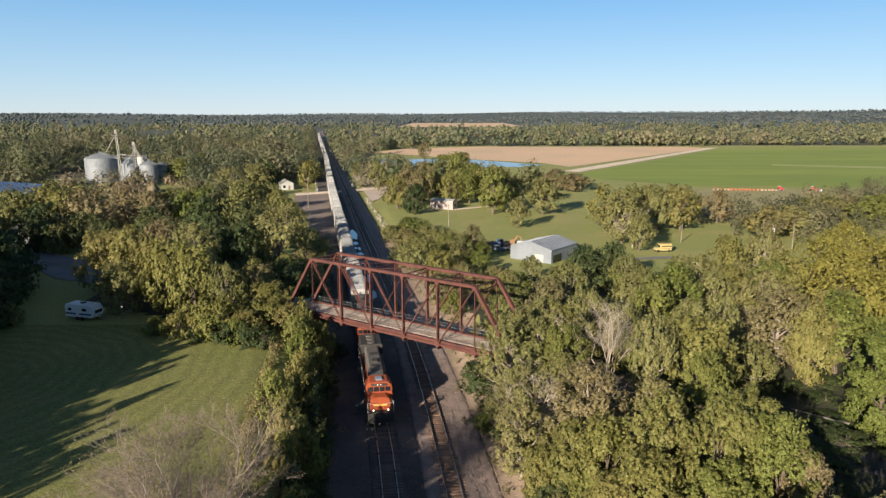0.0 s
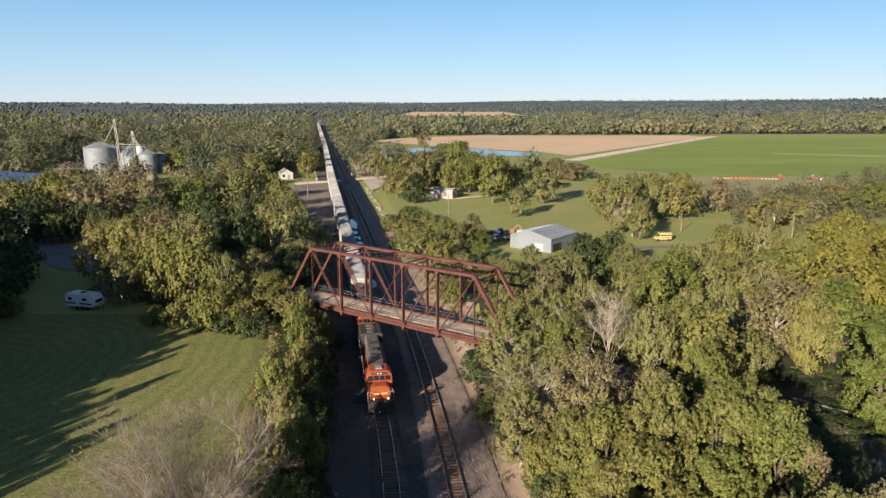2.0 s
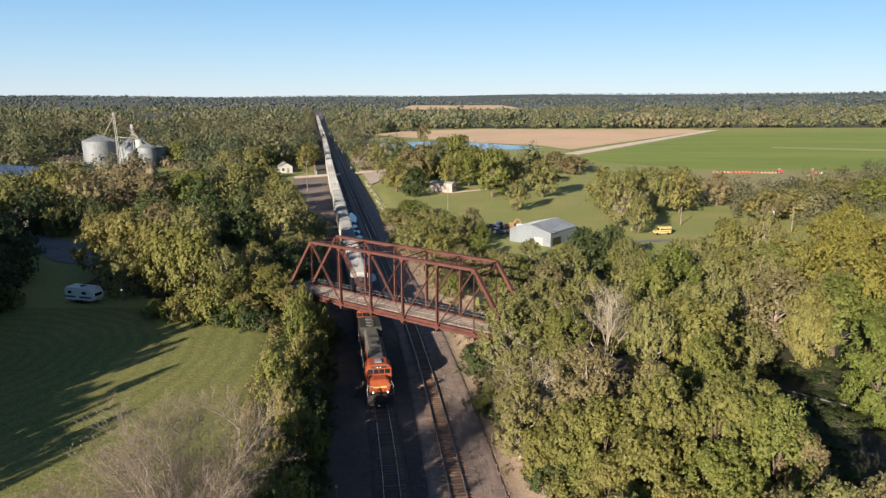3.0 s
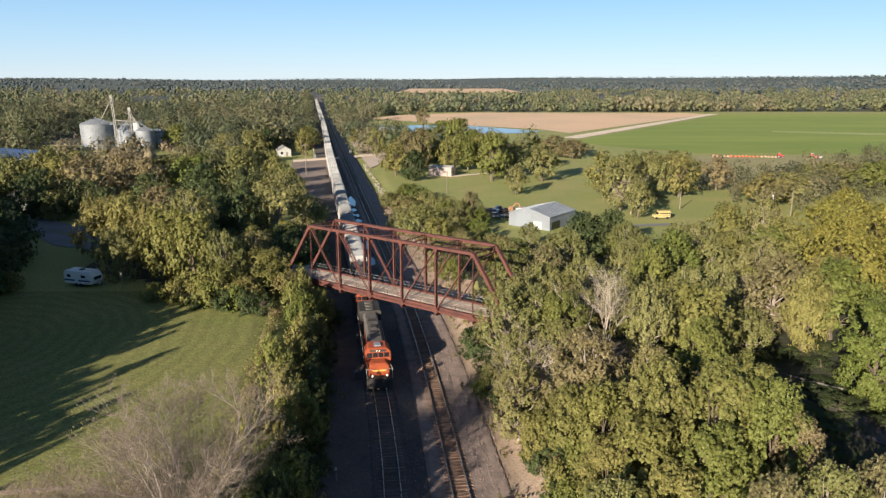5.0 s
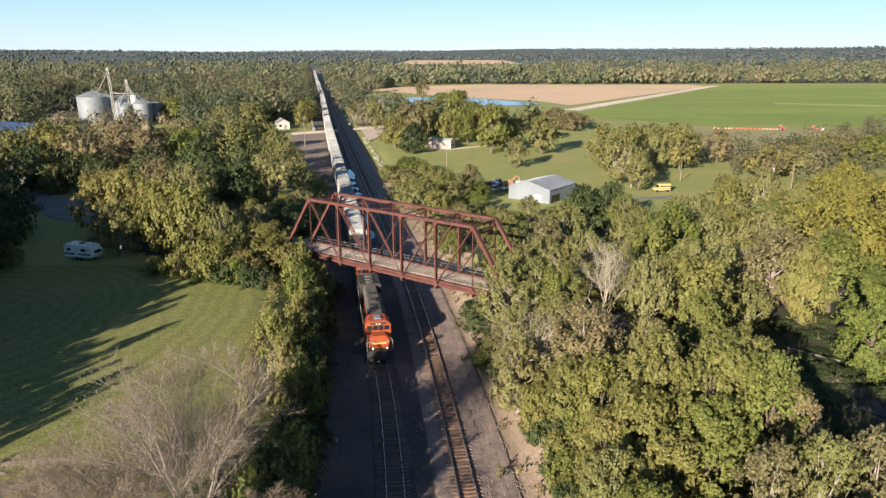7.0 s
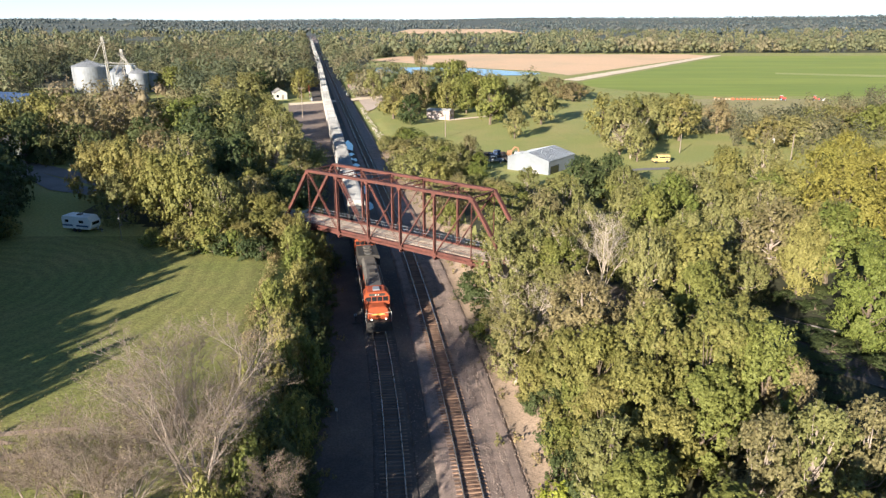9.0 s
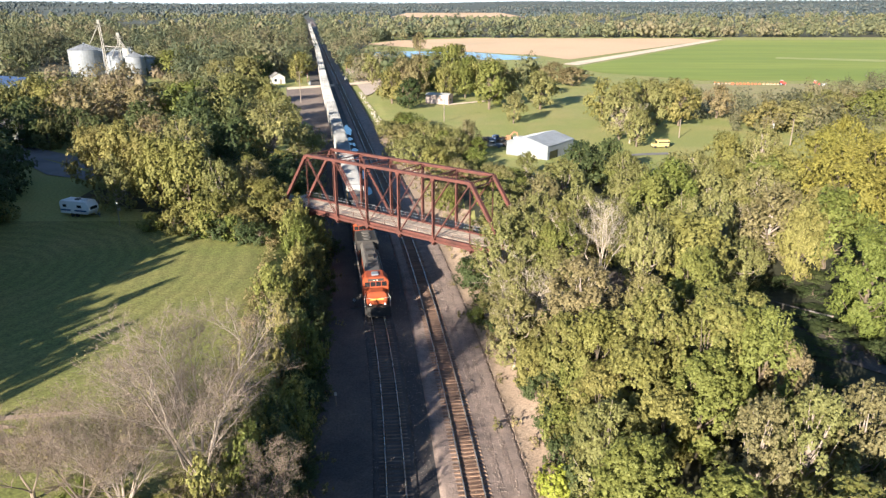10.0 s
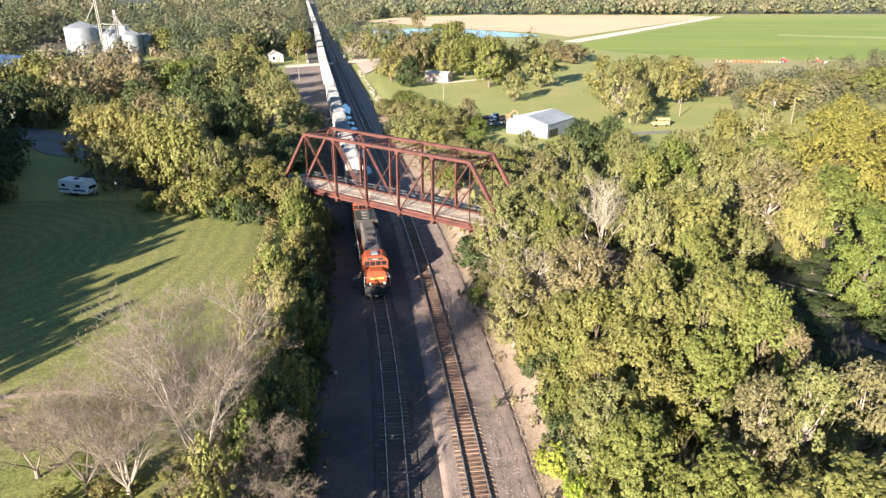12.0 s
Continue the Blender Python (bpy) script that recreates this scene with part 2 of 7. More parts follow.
ASPHALT = material("grey_road", (0.21, 0.20, 0.20), 0.9, other=(0.15, 0.145, 0.145), scale=0.2, fine=60, grain=0.15)
POLE_WOOD = material("pole_wood", (0.25, 0.205, 0.165), 0.9, other=(0.16, 0.13, 0.11), scale=1.0)
GLASS_DARK = material("dark_glazing", (0.02, 0.023, 0.027), 0.12, scale=1.0, grain=0.05)
RED = material("red_paint", (0.50, 0.045, 0.03), 0.5, scale=0.8, grain=0.1)
CRATE_WOOD = material("pale_crate_boards", (0.42, 0.34, 0.25), 0.8, other=(0.34, 0.27, 0.19), scale=0.8, grain=0.1)
RED_BIN = material("faded_red_bin", (0.46, 0.12, 0.06), 0.7, other=(0.36, 0.1, 0.05), scale=0.8, grain=0.1)
PUMPKIN = material("pale_orange_skin", (0.50, 0.20, 0.07), 0.6, scale=1.0, per_object=0.25)
RUBBER = material("rubber", (0.03, 0.03, 0.03), 0.85, scale=2.0)


def water_material():
    m = bpy.data.materials.new("still_water")
    m.use_nodes = True
    n, l = m.node_tree.nodes, m.node_tree.links
    p = n["Principled BSDF"]
    p.inputs["Base Color"].default_value = (0.06, 0.065, 0.07, 1)
    p.inputs["Roughness"].default_value = 0.07
    t, b = n.new("ShaderNodeTexNoise"), n.new("ShaderNodeBump")
    t.inputs["Scale"].default_value = 0.8
    b.inputs["Strength"].default_value, b.inputs["Distance"].default_value = 0.05, 0.02
    l.new(t.outputs[0], b.inputs["Height"]), l.new(b.outputs[0], p.inputs["Normal"])
    return m


WATER = water_material()


def lawn_material():
    """Mown grass with faint curved mower stripes."""
    m = material("mown_lawn", (0.168, 0.186, 0.044), 0.95, other=(0.24, 0.212, 0.068), scale=0.09, fine=38, grain=0.48, bump=0.08, stain=0.5)
    n, l = m.node_tree.nodes, m.node_tree.links
    tc = next(x for x in n if x.type == "TEX_COORD")
    hsv = next(x for x in n if x.type == "HUE_SAT")
    mp, wave, mr, mul = n.new("ShaderNodeMapping"), n.new("ShaderNodeTexWave"), n.new("ShaderNodeMapRange"), n.new("ShaderNodeMath")
    mp.inputs["Location"].default_value = (60.0, -78.0, 0.0)
    wave.wave_type, wave.rings_direction = "RINGS", "Z"
    wave.inputs["Scale"].default_value, wave.inputs["Distortion"].default_value = 0.16, 9.0
    wave.inputs["Detail"].default_value, wave.inputs["Detail Scale"].default_value = 3.0, 0.6
    mr.inputs["To Min"].default_value, mr.inputs["To Max"].default_value = 0.89, 1.09
    mul.operation = "MULTIPLY"
    old = hsv.inputs["Value"].links[0].from_socket
    l.new(tc.outputs["Object"], mp.inputs["Vector"]), l.new(mp.outputs[0], wave.inputs["Vector"]), l.new(wave.outputs["Fac"], mr.inputs["Value"])
    l.new(old, mul.inputs[0]), l.new(mr.outputs[0], mul.inputs[1]), l.new(mul.outputs[0], hsv.inputs["Value"])
    return m


MOWN = lawn_material()


def lamp_material():
    m = bpy.data.materials.new("headlight_glow")
    m.use_nodes = True
    p = m.node_tree.nodes["Principled BSDF"]
    p.inputs["Base Color"].default_value = (1, 0.9, 0.7, 1)
    p.inputs["Emission Color"].default_value = (1, 0.85, 0.6, 1)
    p.inputs["Emission Strength"].default_value = 1.2
    return m


HEADLIGHT = lamp_material()


# ---- building tools ----
def smooth(a):
    return np.clip(a, 0, 1) ** 2 * (3 - 2 * np.clip(a, 0, 1))


def mesh(name, bm, mat, shade=False):
    me = bpy.data.meshes.new(name)
    bm.to_mesh(me)
    bm.free()
    me.materials.append(mat)
    if shade:
        me.polygons.foreach_set("use_smooth", [True] * len(me.polygons))
    return me


def part(name, bm, mat, parent=None, label="", shade=False):
    """One bmesh as one mesh object, under a thing or a part if given."""
    ob = new(name, mesh(name, bm, mat, shade))
    ob.parent = parent
    return tagged(ob, label)


def thing(name, m=None):
    ob = new(name)
    if m is not None:
        ob.matrix_basis = m
    return ob


def box(bm, x0, x1, y0, y1, z0, z1, m=None):
    v = [bm.verts.new((m @ Vector(c)) if m else c) for c in
         ((x0, y0, z0), (x1, y0, z0), (x1, y1, z0), (x0, y1, z0), (x0, y0, z1), (x1, y0, z1), (x1, y1, z1), (x0, y1, z1))]
    for f in ((3, 2, 1, 0), (4, 5, 6, 7), (0, 1, 5, 4), (1, 2, 6, 5), (2, 3, 7, 6), (3, 0, 4, 7)):
        bm.faces.new([v[i] for i in f])
    return bm


def beam(bm, p, q, w, h, up=(0, 0, 1)):
    """A bar from p to q, w wide and h deep."""
    p, q = Vector(p), Vector(q)
    d = (q - p).normalized()
    s = d.cross(Vector(up))
    s = s.normalized() if s.length > 1e-4 else Vector((1, 0, 0))
    u = s.cross(d)
    ring = []
    for c in (p, q):
        ring.append([bm.verts.new(c + s * a * w / 2 + u * b * h / 2) for a, b in ((-1, -1), (1, -1), (1, 1), (-1, 1))])
    a, b = ring
    for i in range(4):
        bm.faces.new((a[i], a[(i + 1) % 4], b[(i + 1) % 4], b[i]))
    bm.faces.new(a[::-1]), bm.faces.new(b)
    return bm


def tube(bm, p, q, r0, r1=None, n=8, caps=True):
    p, q = Vector(p), Vector(q)
    r1 = r0 if r1 is None else r1
    d = (q - p).normalized()
    s = d.cross(Vector((0, 0, 1)))
    s = s.normalized() if s.length > 1e-3 else Vector((1, 0, 0))
    u = s.cross(d)
    a, b = ([bm.verts.new(c + (s * math.cos(k * math.tau / n) + u * math.sin(k * math.tau / n)) * r) for k in range(n)] for c, r in ((p, r0), (q, r1)))
    for i in range(n):
        bm.faces.new((a[i], a[(i + 1) % n], b[(i + 1) % n], b[i]))
    if caps:
        bm.faces.new(a[::-1]), bm.faces.new(b)
    return bm


def rounded(x0, x1, y0, y1, z0, z1, bev=0.12):
    bm = box(bmesh.new(), x0, x1, y0, y1, z0, z1)
    bmesh.ops.bevel(bm, geom=bm.edges[:], offset=bev, segments=2, affect="EDGES")
    return bm


def prism(bm, profile, y0, y1):
    """A profile of (x, z) points drawn out along y."""
    a = [bm.verts.new((x, y0, z)) for x, z in profile]
    b = [bm.verts.new((x, y1, z)) for x, z in profile]
    k = len(profile)
    for i in range(k):
        bm.faces.new((a[i], a[(i + 1) % k], b[(i + 1) % k], b[i]))
    bm.faces.new(a[::-1]), bm.faces.new(b)
    bmesh.ops.recalc_face_normals(bm, faces=bm.faces)
    return bm


def from_arrays(name, verts, quads, mat, turn=None):
    """A mesh from numpy arrays; turn is a tint from 0 to 1 for each vertex."""
    me = bpy.data.meshes.new(name)
    me.vertices.add(len(verts)), me.loops.add(quads.size), me.polygons.add(len(quads))
    me.vertices.foreach_set("co", np.ascontiguousarray(verts, dtype=np.float32).ravel())
    me.loops.foreach_set("vertex_index", np.ascontiguousarray(quads, dtype=np.int32).ravel())
    me.polygons.foreach_set("loop_start", np.arange(0, quads.size, quads.shape[1], dtype=np.int32))
    me.update(calc_edges=True)
    me.materials.append(mat)
    if turn is not None:
        me.attributes.new("turn", "FLOAT", "POINT").data.foreach_set("value", np.ascontiguousarray(turn, dtype=np.float32))
    return me


# ---- the lie of the land ----
def track_x(y):
    """The middle of the main track, which runs straight away and bends near the camera."""
    return 14.74 - 0.18184 * y - 0.000518 * np.maximum(0, 130 - y) ** 2


SIDING = 6.0          # how far the train's track lies beside the main one
BRIDGE_A = Vector((-23.26, 102.57, 7.0))     # the near truss's first bearing
BRIDGE_TURN = -36.0
PANEL, PANELS, TRUSS_H, TRUSS_W = 5.583, 7, 8.27, 5.2
AXIS = np.array([math.cos(radians(BRIDGE_TURN)), math.sin(radians(BRIDGE_TURN))])
ACROSS = np.array([-AXIS[1], AXIS[0]])
BRIDGE_MID = np.array([BRIDGE_A.x, BRIDGE_A.y]) + AXIS * PANEL * PANELS / 2 + ACROSS * TRUSS_W / 2


def land(x, y):
    """The ground's height: the railway's cutting, the banks, the road's ramps and far hills."""
    x, y = np.asarray(x, float), np.asarray(y, float)
    u = x - track_x(y) + 3.1
    left = 5.0 * smooth((235 - y) / 85) * smooth((-u - 8.5) / 7.5)
    right = 3.2 * smooth((165 - y) / 60) * smooth((u - 8.4) / 7)
    z = np.where(u < 0, left, right)
    s = (x - BRIDGE_MID[0]) * AXIS[0] + (y - BRIDGE_MID[1]) * AXIS[1]
    w = np.abs((x - BRIDGE_MID[0]) * ACROSS[0] + (y - BRIDGE_MID[1]) * ACROSS[1])
    beyond = np.abs(s) - PANEL * PANELS / 2
    ramp = 7.0 - np.maximum(beyond, 0) * np.where(s < 0, 0.045, 0.075) - np.maximum(w - 3.6, 0) / 1.6
    ramp = ramp * smooth((np.abs(u) - 8.5) / 4.0)
    z = np.where(beyond > 0, np.maximum(z, ramp), z)
    r = np.hypot(x, y)
    hill = smooth((r - 1200) / 3000) * (16 + 7 * np.sin(x / 610 + 1) * np.cos(y / 830) + 4 * np.sin(x / 260 + y / 410))
    rise = 15 * smooth((x + 200) / 2200) * smooth((r - 1300) / 2500)
    return z + hill + rise


# ---- ground ----
def sheet(name, xs, ys, mat, lift=0.0, place=None, sunk=False):
    X, Y = np.meshgrid(xs, ys)
    if place:
        X, Y = place(X, Y)
    Z = land(X, Y) + lift
    if sunk:
        U = X - track_x(Y) + 3.1
        Z = Z - 0.4 * smooth((U + 10.0) / 1.5) * smooth((14.0 - U) / 1.5) * (Y < 1480) * (Y > -60)
    k = len(xs)
    i = (np.arange(len(ys) - 1)[:, None] * k + np.arange(k - 1)[None]).ravel()
    me = from_arrays(name, np.stack([X, Y, Z], -1).reshape(-1, 3), np.stack([i, i + 1, i + k + 1, i + k], -1), mat)
    me.polygons.foreach_set("use_smooth", [True] * len(me.polygons))
    return new(name, me)


gx = np.concatenate([np.linspace(-4900, -700, 25)[:-1], np.linspace(-700, -130, 20)[:-1], np.linspace(-130, 130, 175), np.linspace(130, 700, 20)[1:], np.linspace(700, 4900, 25)[1:]])
gy = np.concatenate([np.linspace(-4900, -200, 14)[:-1], np.linspace(-200, 10, 12)[:-1], np.linspace(10, 260, 165), np.linspace(260, 1000, 30)[1:], np.linspace(1000, 4900, 40)[1:]])
ground = tagged(sheet("ground", gx, gy, GRASS, sunk=True), "grassy ground running out to the wooded horizon", "ground", kind="structure")

ground.data.materials.append(SCRUB), ground.data.materials.append(HAZY_FLOOR)
# thicket ground takes the dark floor that stands in for shade
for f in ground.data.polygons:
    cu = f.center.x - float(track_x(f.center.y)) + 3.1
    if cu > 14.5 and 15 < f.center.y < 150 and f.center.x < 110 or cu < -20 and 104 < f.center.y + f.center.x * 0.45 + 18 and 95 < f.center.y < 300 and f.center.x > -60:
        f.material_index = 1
    # wooded land far off; past 1200 m the floor is tinted for haze
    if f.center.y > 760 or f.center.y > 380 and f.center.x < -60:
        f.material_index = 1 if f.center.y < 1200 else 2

# the railway's dirt strip, which follows the tracks
along = np.concatenate([np.linspace(-60, 20, 20)[:-1], np.linspace(20, 140, 80)[:-1], np.linspace(140, 400, 50)[:-1], np.linspace(400, 1500, 60)])
bed = sheet("railway_bed", np.linspace(-10.0, 6.0, 13), along, DIRT, 0.06, lambda u, y: (track_x(y) - 3.1 + u, y))
tagged(bed, "brown cinder and dirt strip under the two tracks", "railway bed", kind="structure")
bank = sheet("sandy_bank", np.linspace(5.95, 14.0, 14), along[:110], TAN_DIRT, 0.09, lambda u, y: (track_x(y) - 3.1 + u + 0.5 * np.sin(y * 0.9) * (u > 13), y))
tagged(bank, "bare sandy earth bank beside the main track", "bank", kind="structure")

lawn = sheet("lawn", np.linspace(-78, -16.6, 50), np.linspace(22, 101, 60), MOWN, 0.06, lambda u, y: (track_x(y) - 3.1 + u + 0.6 * np.sin(y * 0.35) * (u > -17), y))
for v in lawn.data.vertices:
    if v.co.x - float(track_x(v.co.y)) + 3.1 > -17.3:
        v.co.z -= 0.3
tagged(lawn, "mown lawn with faint mower stripes and long shadows", "lawn", kind="structure")


def patch(name, corners, mat, lift, label, category):
    """A flat piece of land on the ground, from its corners."""
    bm = bmesh.new()
    vs = [bm.verts.new((x, y, float(land(x, y)) + lift)) for x, y in corners]
    f = bm.faces.new(vs)
    if f.normal.z < 0:
        f.normal_flip()
    bm.normal_update()
    if f.normal.z < 0:
        f.normal_flip()
    return tagged(part(name, bm, mat), label, category, kind="structure")


patch("harvested_field", [(-62, 640), (-40, 700), (37, 745), (250, 740), (262, 712), (84, 470), (70, 505), (20, 545)], STUBBLE, 0.12, "harvested tan field of bare stubble", "field")
patch("far_harvested_field", [(-100, 1560), (-85, 2050), (170, 2050), (185, 1580)], STUBBLE, 2.0, "pale harvested field among far woods", "field")
patch("green_field", [(76, 412), (275, 705), (1100, 760), (900, 330), (220, 342), (125, 345), (85, 385)], CROP, 0.12, "wide green crop field", "field")
MEADOW_PLOT = [(93, 300), (108, 330), (175, 330), (168, 300), (140, 262), (103, 236), (87, 246)]
patch("meadow", MEADOW_PLOT, MEADOW, 0.1, "dry tan meadow between the trees and the green field", "meadow")
patch("pale_row", [(227, 492), (292, 469), (281, 451), (221, 479)], PALE_ROW, 0.2, "pale thin row across the green field", "field row")
patch("pond", [(-48, 545), (15, 548), (68, 487), (58, 470), (-6, 465), (-45, 505)], WATER, 0.16, "blue pond beside the harvested field", "pond")
patch("gravel_road", [(73, 435), (266, 719), (277, 719), (82, 428)], GRAVEL_ROAD, 0.2, "pale straight gravel road between two fields", "road")


# ---- tracks ----
def path_at(offset, y):
    """Place and heading on a line beside the main track at y."""
    x = float(track_x(y))
    if offset < -5:       # the siding draws away from the main track past the bridge and comes back far off
        offset -= 1.15 * float(smooth((y - 55) / 55)) - 1.6 * float(smooth((y - 250) / 300))
    d = Vector((float(track_x(y + 0.5) - track_x(y - 0.5)), 1.0, 0)).normalized()
    s = Vector((d.y, -d.x, 0))
    return Vector((x, y, 0)) + s * offset, d, s


def strip(name, offset, profile, ys, mat, parent=None, label=""):
    """A profile of (across, height) points drawn along the track."""
    verts, k = [], len(profile)
    for y in ys:
        c, d, s = path_at(offset, float(y))
        verts += [c + s * a + Vector((0, 0, h)) for a, h in profile]
    quads = [(i * k + j, i * k + (j + 1) % k, (i + 1) * k + (j + 1) % k, (i + 1) * k + j) for i in range(len(ys) - 1) for j in range(k)]
    ob = new(name, from_arrays(name, np.array(verts), np.array(quads), mat))
    ob.parent = parent
    return tagged(ob, label)


ys_track = np.concatenate([np.linspace(-50, 20, 15)[:-1], np.linspace(20, 120, 50)[:-1], np.linspace(120, 1450, 40)])
RAIL_PROFILE = [(-0.07, 0.0), (0.07, 0.0), (0.012, 0.03), (0.012, 0.13), (0.037, 0.14), (0.037, 0.175), (-0.037, 0.175), (-0.037, 0.14), (-0.012, 0.13), (-0.012, 0.03)]
tie_bm = box(bmesh.new(), -1.3, 1.3, -0.115, 0.115, -0.1, 0.06)
bmesh.ops.bevel(tie_bm, geom=[e for e in tie_bm.edges if abs(e.verts[0].co.y - e.verts[1].co.y) < 1e-6 and abs(e.verts[0].co.z - e.verts[1].co.z) < 1e-6 and e.verts[0].co.z > 0], offset=0.02, segments=1, affect="EDGES")
tie_mesh = mesh("tie", tie_bm, TIE)
rusty_tie_mesh = tie_mesh.copy()
rusty_tie_mesh.materials[0] = RUSTY_TIE


def railway(name, offset, lift, label, bed_w):
    t = tagged(thing(name), label, "railway track", "railway tracks")
    strip("ballast_bed", offset, [(-bed_w, 0.02), *([(bed_w, 0.02)] if offset else [(4.9, 0.02), (4.3, 0.17), (3.8, 0.21), (3.3, 0.12), (2.8, 0.19), (2.4, 0.13)]), (bed_w * 0.72, lift), (-bed_w * 0.72, lift)], ys_track, CINDERS if offset else BALLAST, t, "sunken cinder bed" if offset else "crushed stone bed")
    for side in (-0.752, 0.752):
        strip("rail", offset, [(a + side, h + lift + 0.055) for a, h in RAIL_PROFILE], ys_track, RAIL, t, "steel rail with a bright worn head")
    if not offset:
        strip("rusty_stone", offset, [(-0.74, lift - 0.02), (0.74, lift - 0.02), (0.7, lift + 0.02), (-0.7, lift + 0.02)], ys_track, RUSTY_STONE, t, "rust-stained stone between the rails")
    rng = random.Random(7 if offset else 3)
    far, y = [], -46.0
    while y < 330:
        c, d, s = path_at(offset, y)
        turn = math.atan2(d.y, d.x) - math.pi / 2 + rng.uniform(-0.03, 0.03)
        m = Matrix.Translation(c + Vector((0, 0, lift + rng.uniform(-0.02, 0.01) - (0.04 if offset else 0)))) @ Matrix.Rotation(turn, 4, "Z")
        if 26 < y < 107:
            o = new("tie", tie_mesh if offset else rusty_tie_mesh)
            o.parent, o.matrix_basis = t, m
        else:
            far.append(m)
        y += 0.54
    bm = bmesh.new()
    for m in far:
        box(bm, -1.3, 1.3, -0.115, 0.115, -0.1, 0.06, m)
    tagged(part("distant_timber", bm, TIE, t), kind="stuff")
    return t


railway("main_track", 0.0, 0.17, "single railway track on crushed stone with wooden ties", 2.9)
railway("siding_track", -SIDING, 0.10, "railway track sunk in dark cinders with wooden ties", 2.1)


def loose_stone(name, count, pick, seed, label):
    """Crushed stone lying on the railway bed, as small flattened octahedra."""
    rng = np.random.default_rng(seed)
    V = []
    shape = np.array([(1, 0, 0), (0, 1, 0), (-1, 0, 0), (0, -1, 0), (0, 0, 1), (0, 0, -1)], float)
    for _ in range(count):
        y = 30 + 95 * rng.random() ** 1.6
        off, z = pick(rng)
        c, d, s = path_at(off, y)
        a, r = rng.uniform(0, math.tau), rng.uniform(0.03, 0.07)
        q = shape * (rng.uniform(0.7, 1.3, 3) * (r, r, r * 0.7))
        q = np.stack([q[:, 0] * math.cos(a) - q[:, 1] * math.sin(a), q[:, 0] * math.sin(a) + q[:, 1] * math.cos(a), q[:, 2]], 1)
        V.append(q + (c.x, c.y, z))
    tri = np.array([(0, 1, 4), (1, 2, 4), (2, 3, 4), (3, 0, 4), (1, 0, 5), (2, 1, 5), (3, 2, 5), (0, 3, 5)])
    F = (np.arange(count)[:, None, None] * 6 + tri[None]).reshape(-1, 3)
    return tagged(new(name, from_arrays(name, np.concatenate(V), F, STONES)), label, "ballast", kind="stuff")


loose_stone("shoulder_stones", 10000, lambda g: (lambda o: (o, 0.17 + 0.04 * math.cos((o - 3.3) * 5.2)))(1.7 + 3.0 * g.random()), 5, "coarse crushed stone on the main track's shoulder")
loose_stone("track_stones", 6000, lambda g: (lambda o: (o, 0.19 if abs(o) < 2 else 0.09))(g.choice((g.uniform(-1.9, 1.2), g.uniform(-4.4, -1.6), -SIDING + g.uniform(-1.9, 1.9)))), 6, "loose crushed stone on and between the tracks")


# ---- truss bridge ----
def laced_post(bm, p, q, w, d, flange=0.09):
    """Two channels with lattice bars between them."""
    p, q = Vector(p), Vector(q)
    up = (q - p).normalized()
    side = Vector((0, 1, 0))
    for k in (-1, 1):
        beam(bm, p + side * k * d / 2, q + side * k * d / 2, flange, w, (1, 0, 0) if abs(up.z) > 0.9 else (0, 0, 1))
    n = max(4, int((q - p).length / 0.45))
    for i in range(n):
        a, b = p.lerp(q, i / n), p.lerp(q, (i + 1) / n)
        s = 1 if i % 2 else -1
        along = up.cross(side).normalized() * w * 0.45
        for f in (-1, 1):
            beam(bm, a + side * s * d / 2 + along * f, b - side * s * d / 2 + along * f, 0.05, 0.02, along)
    return bm


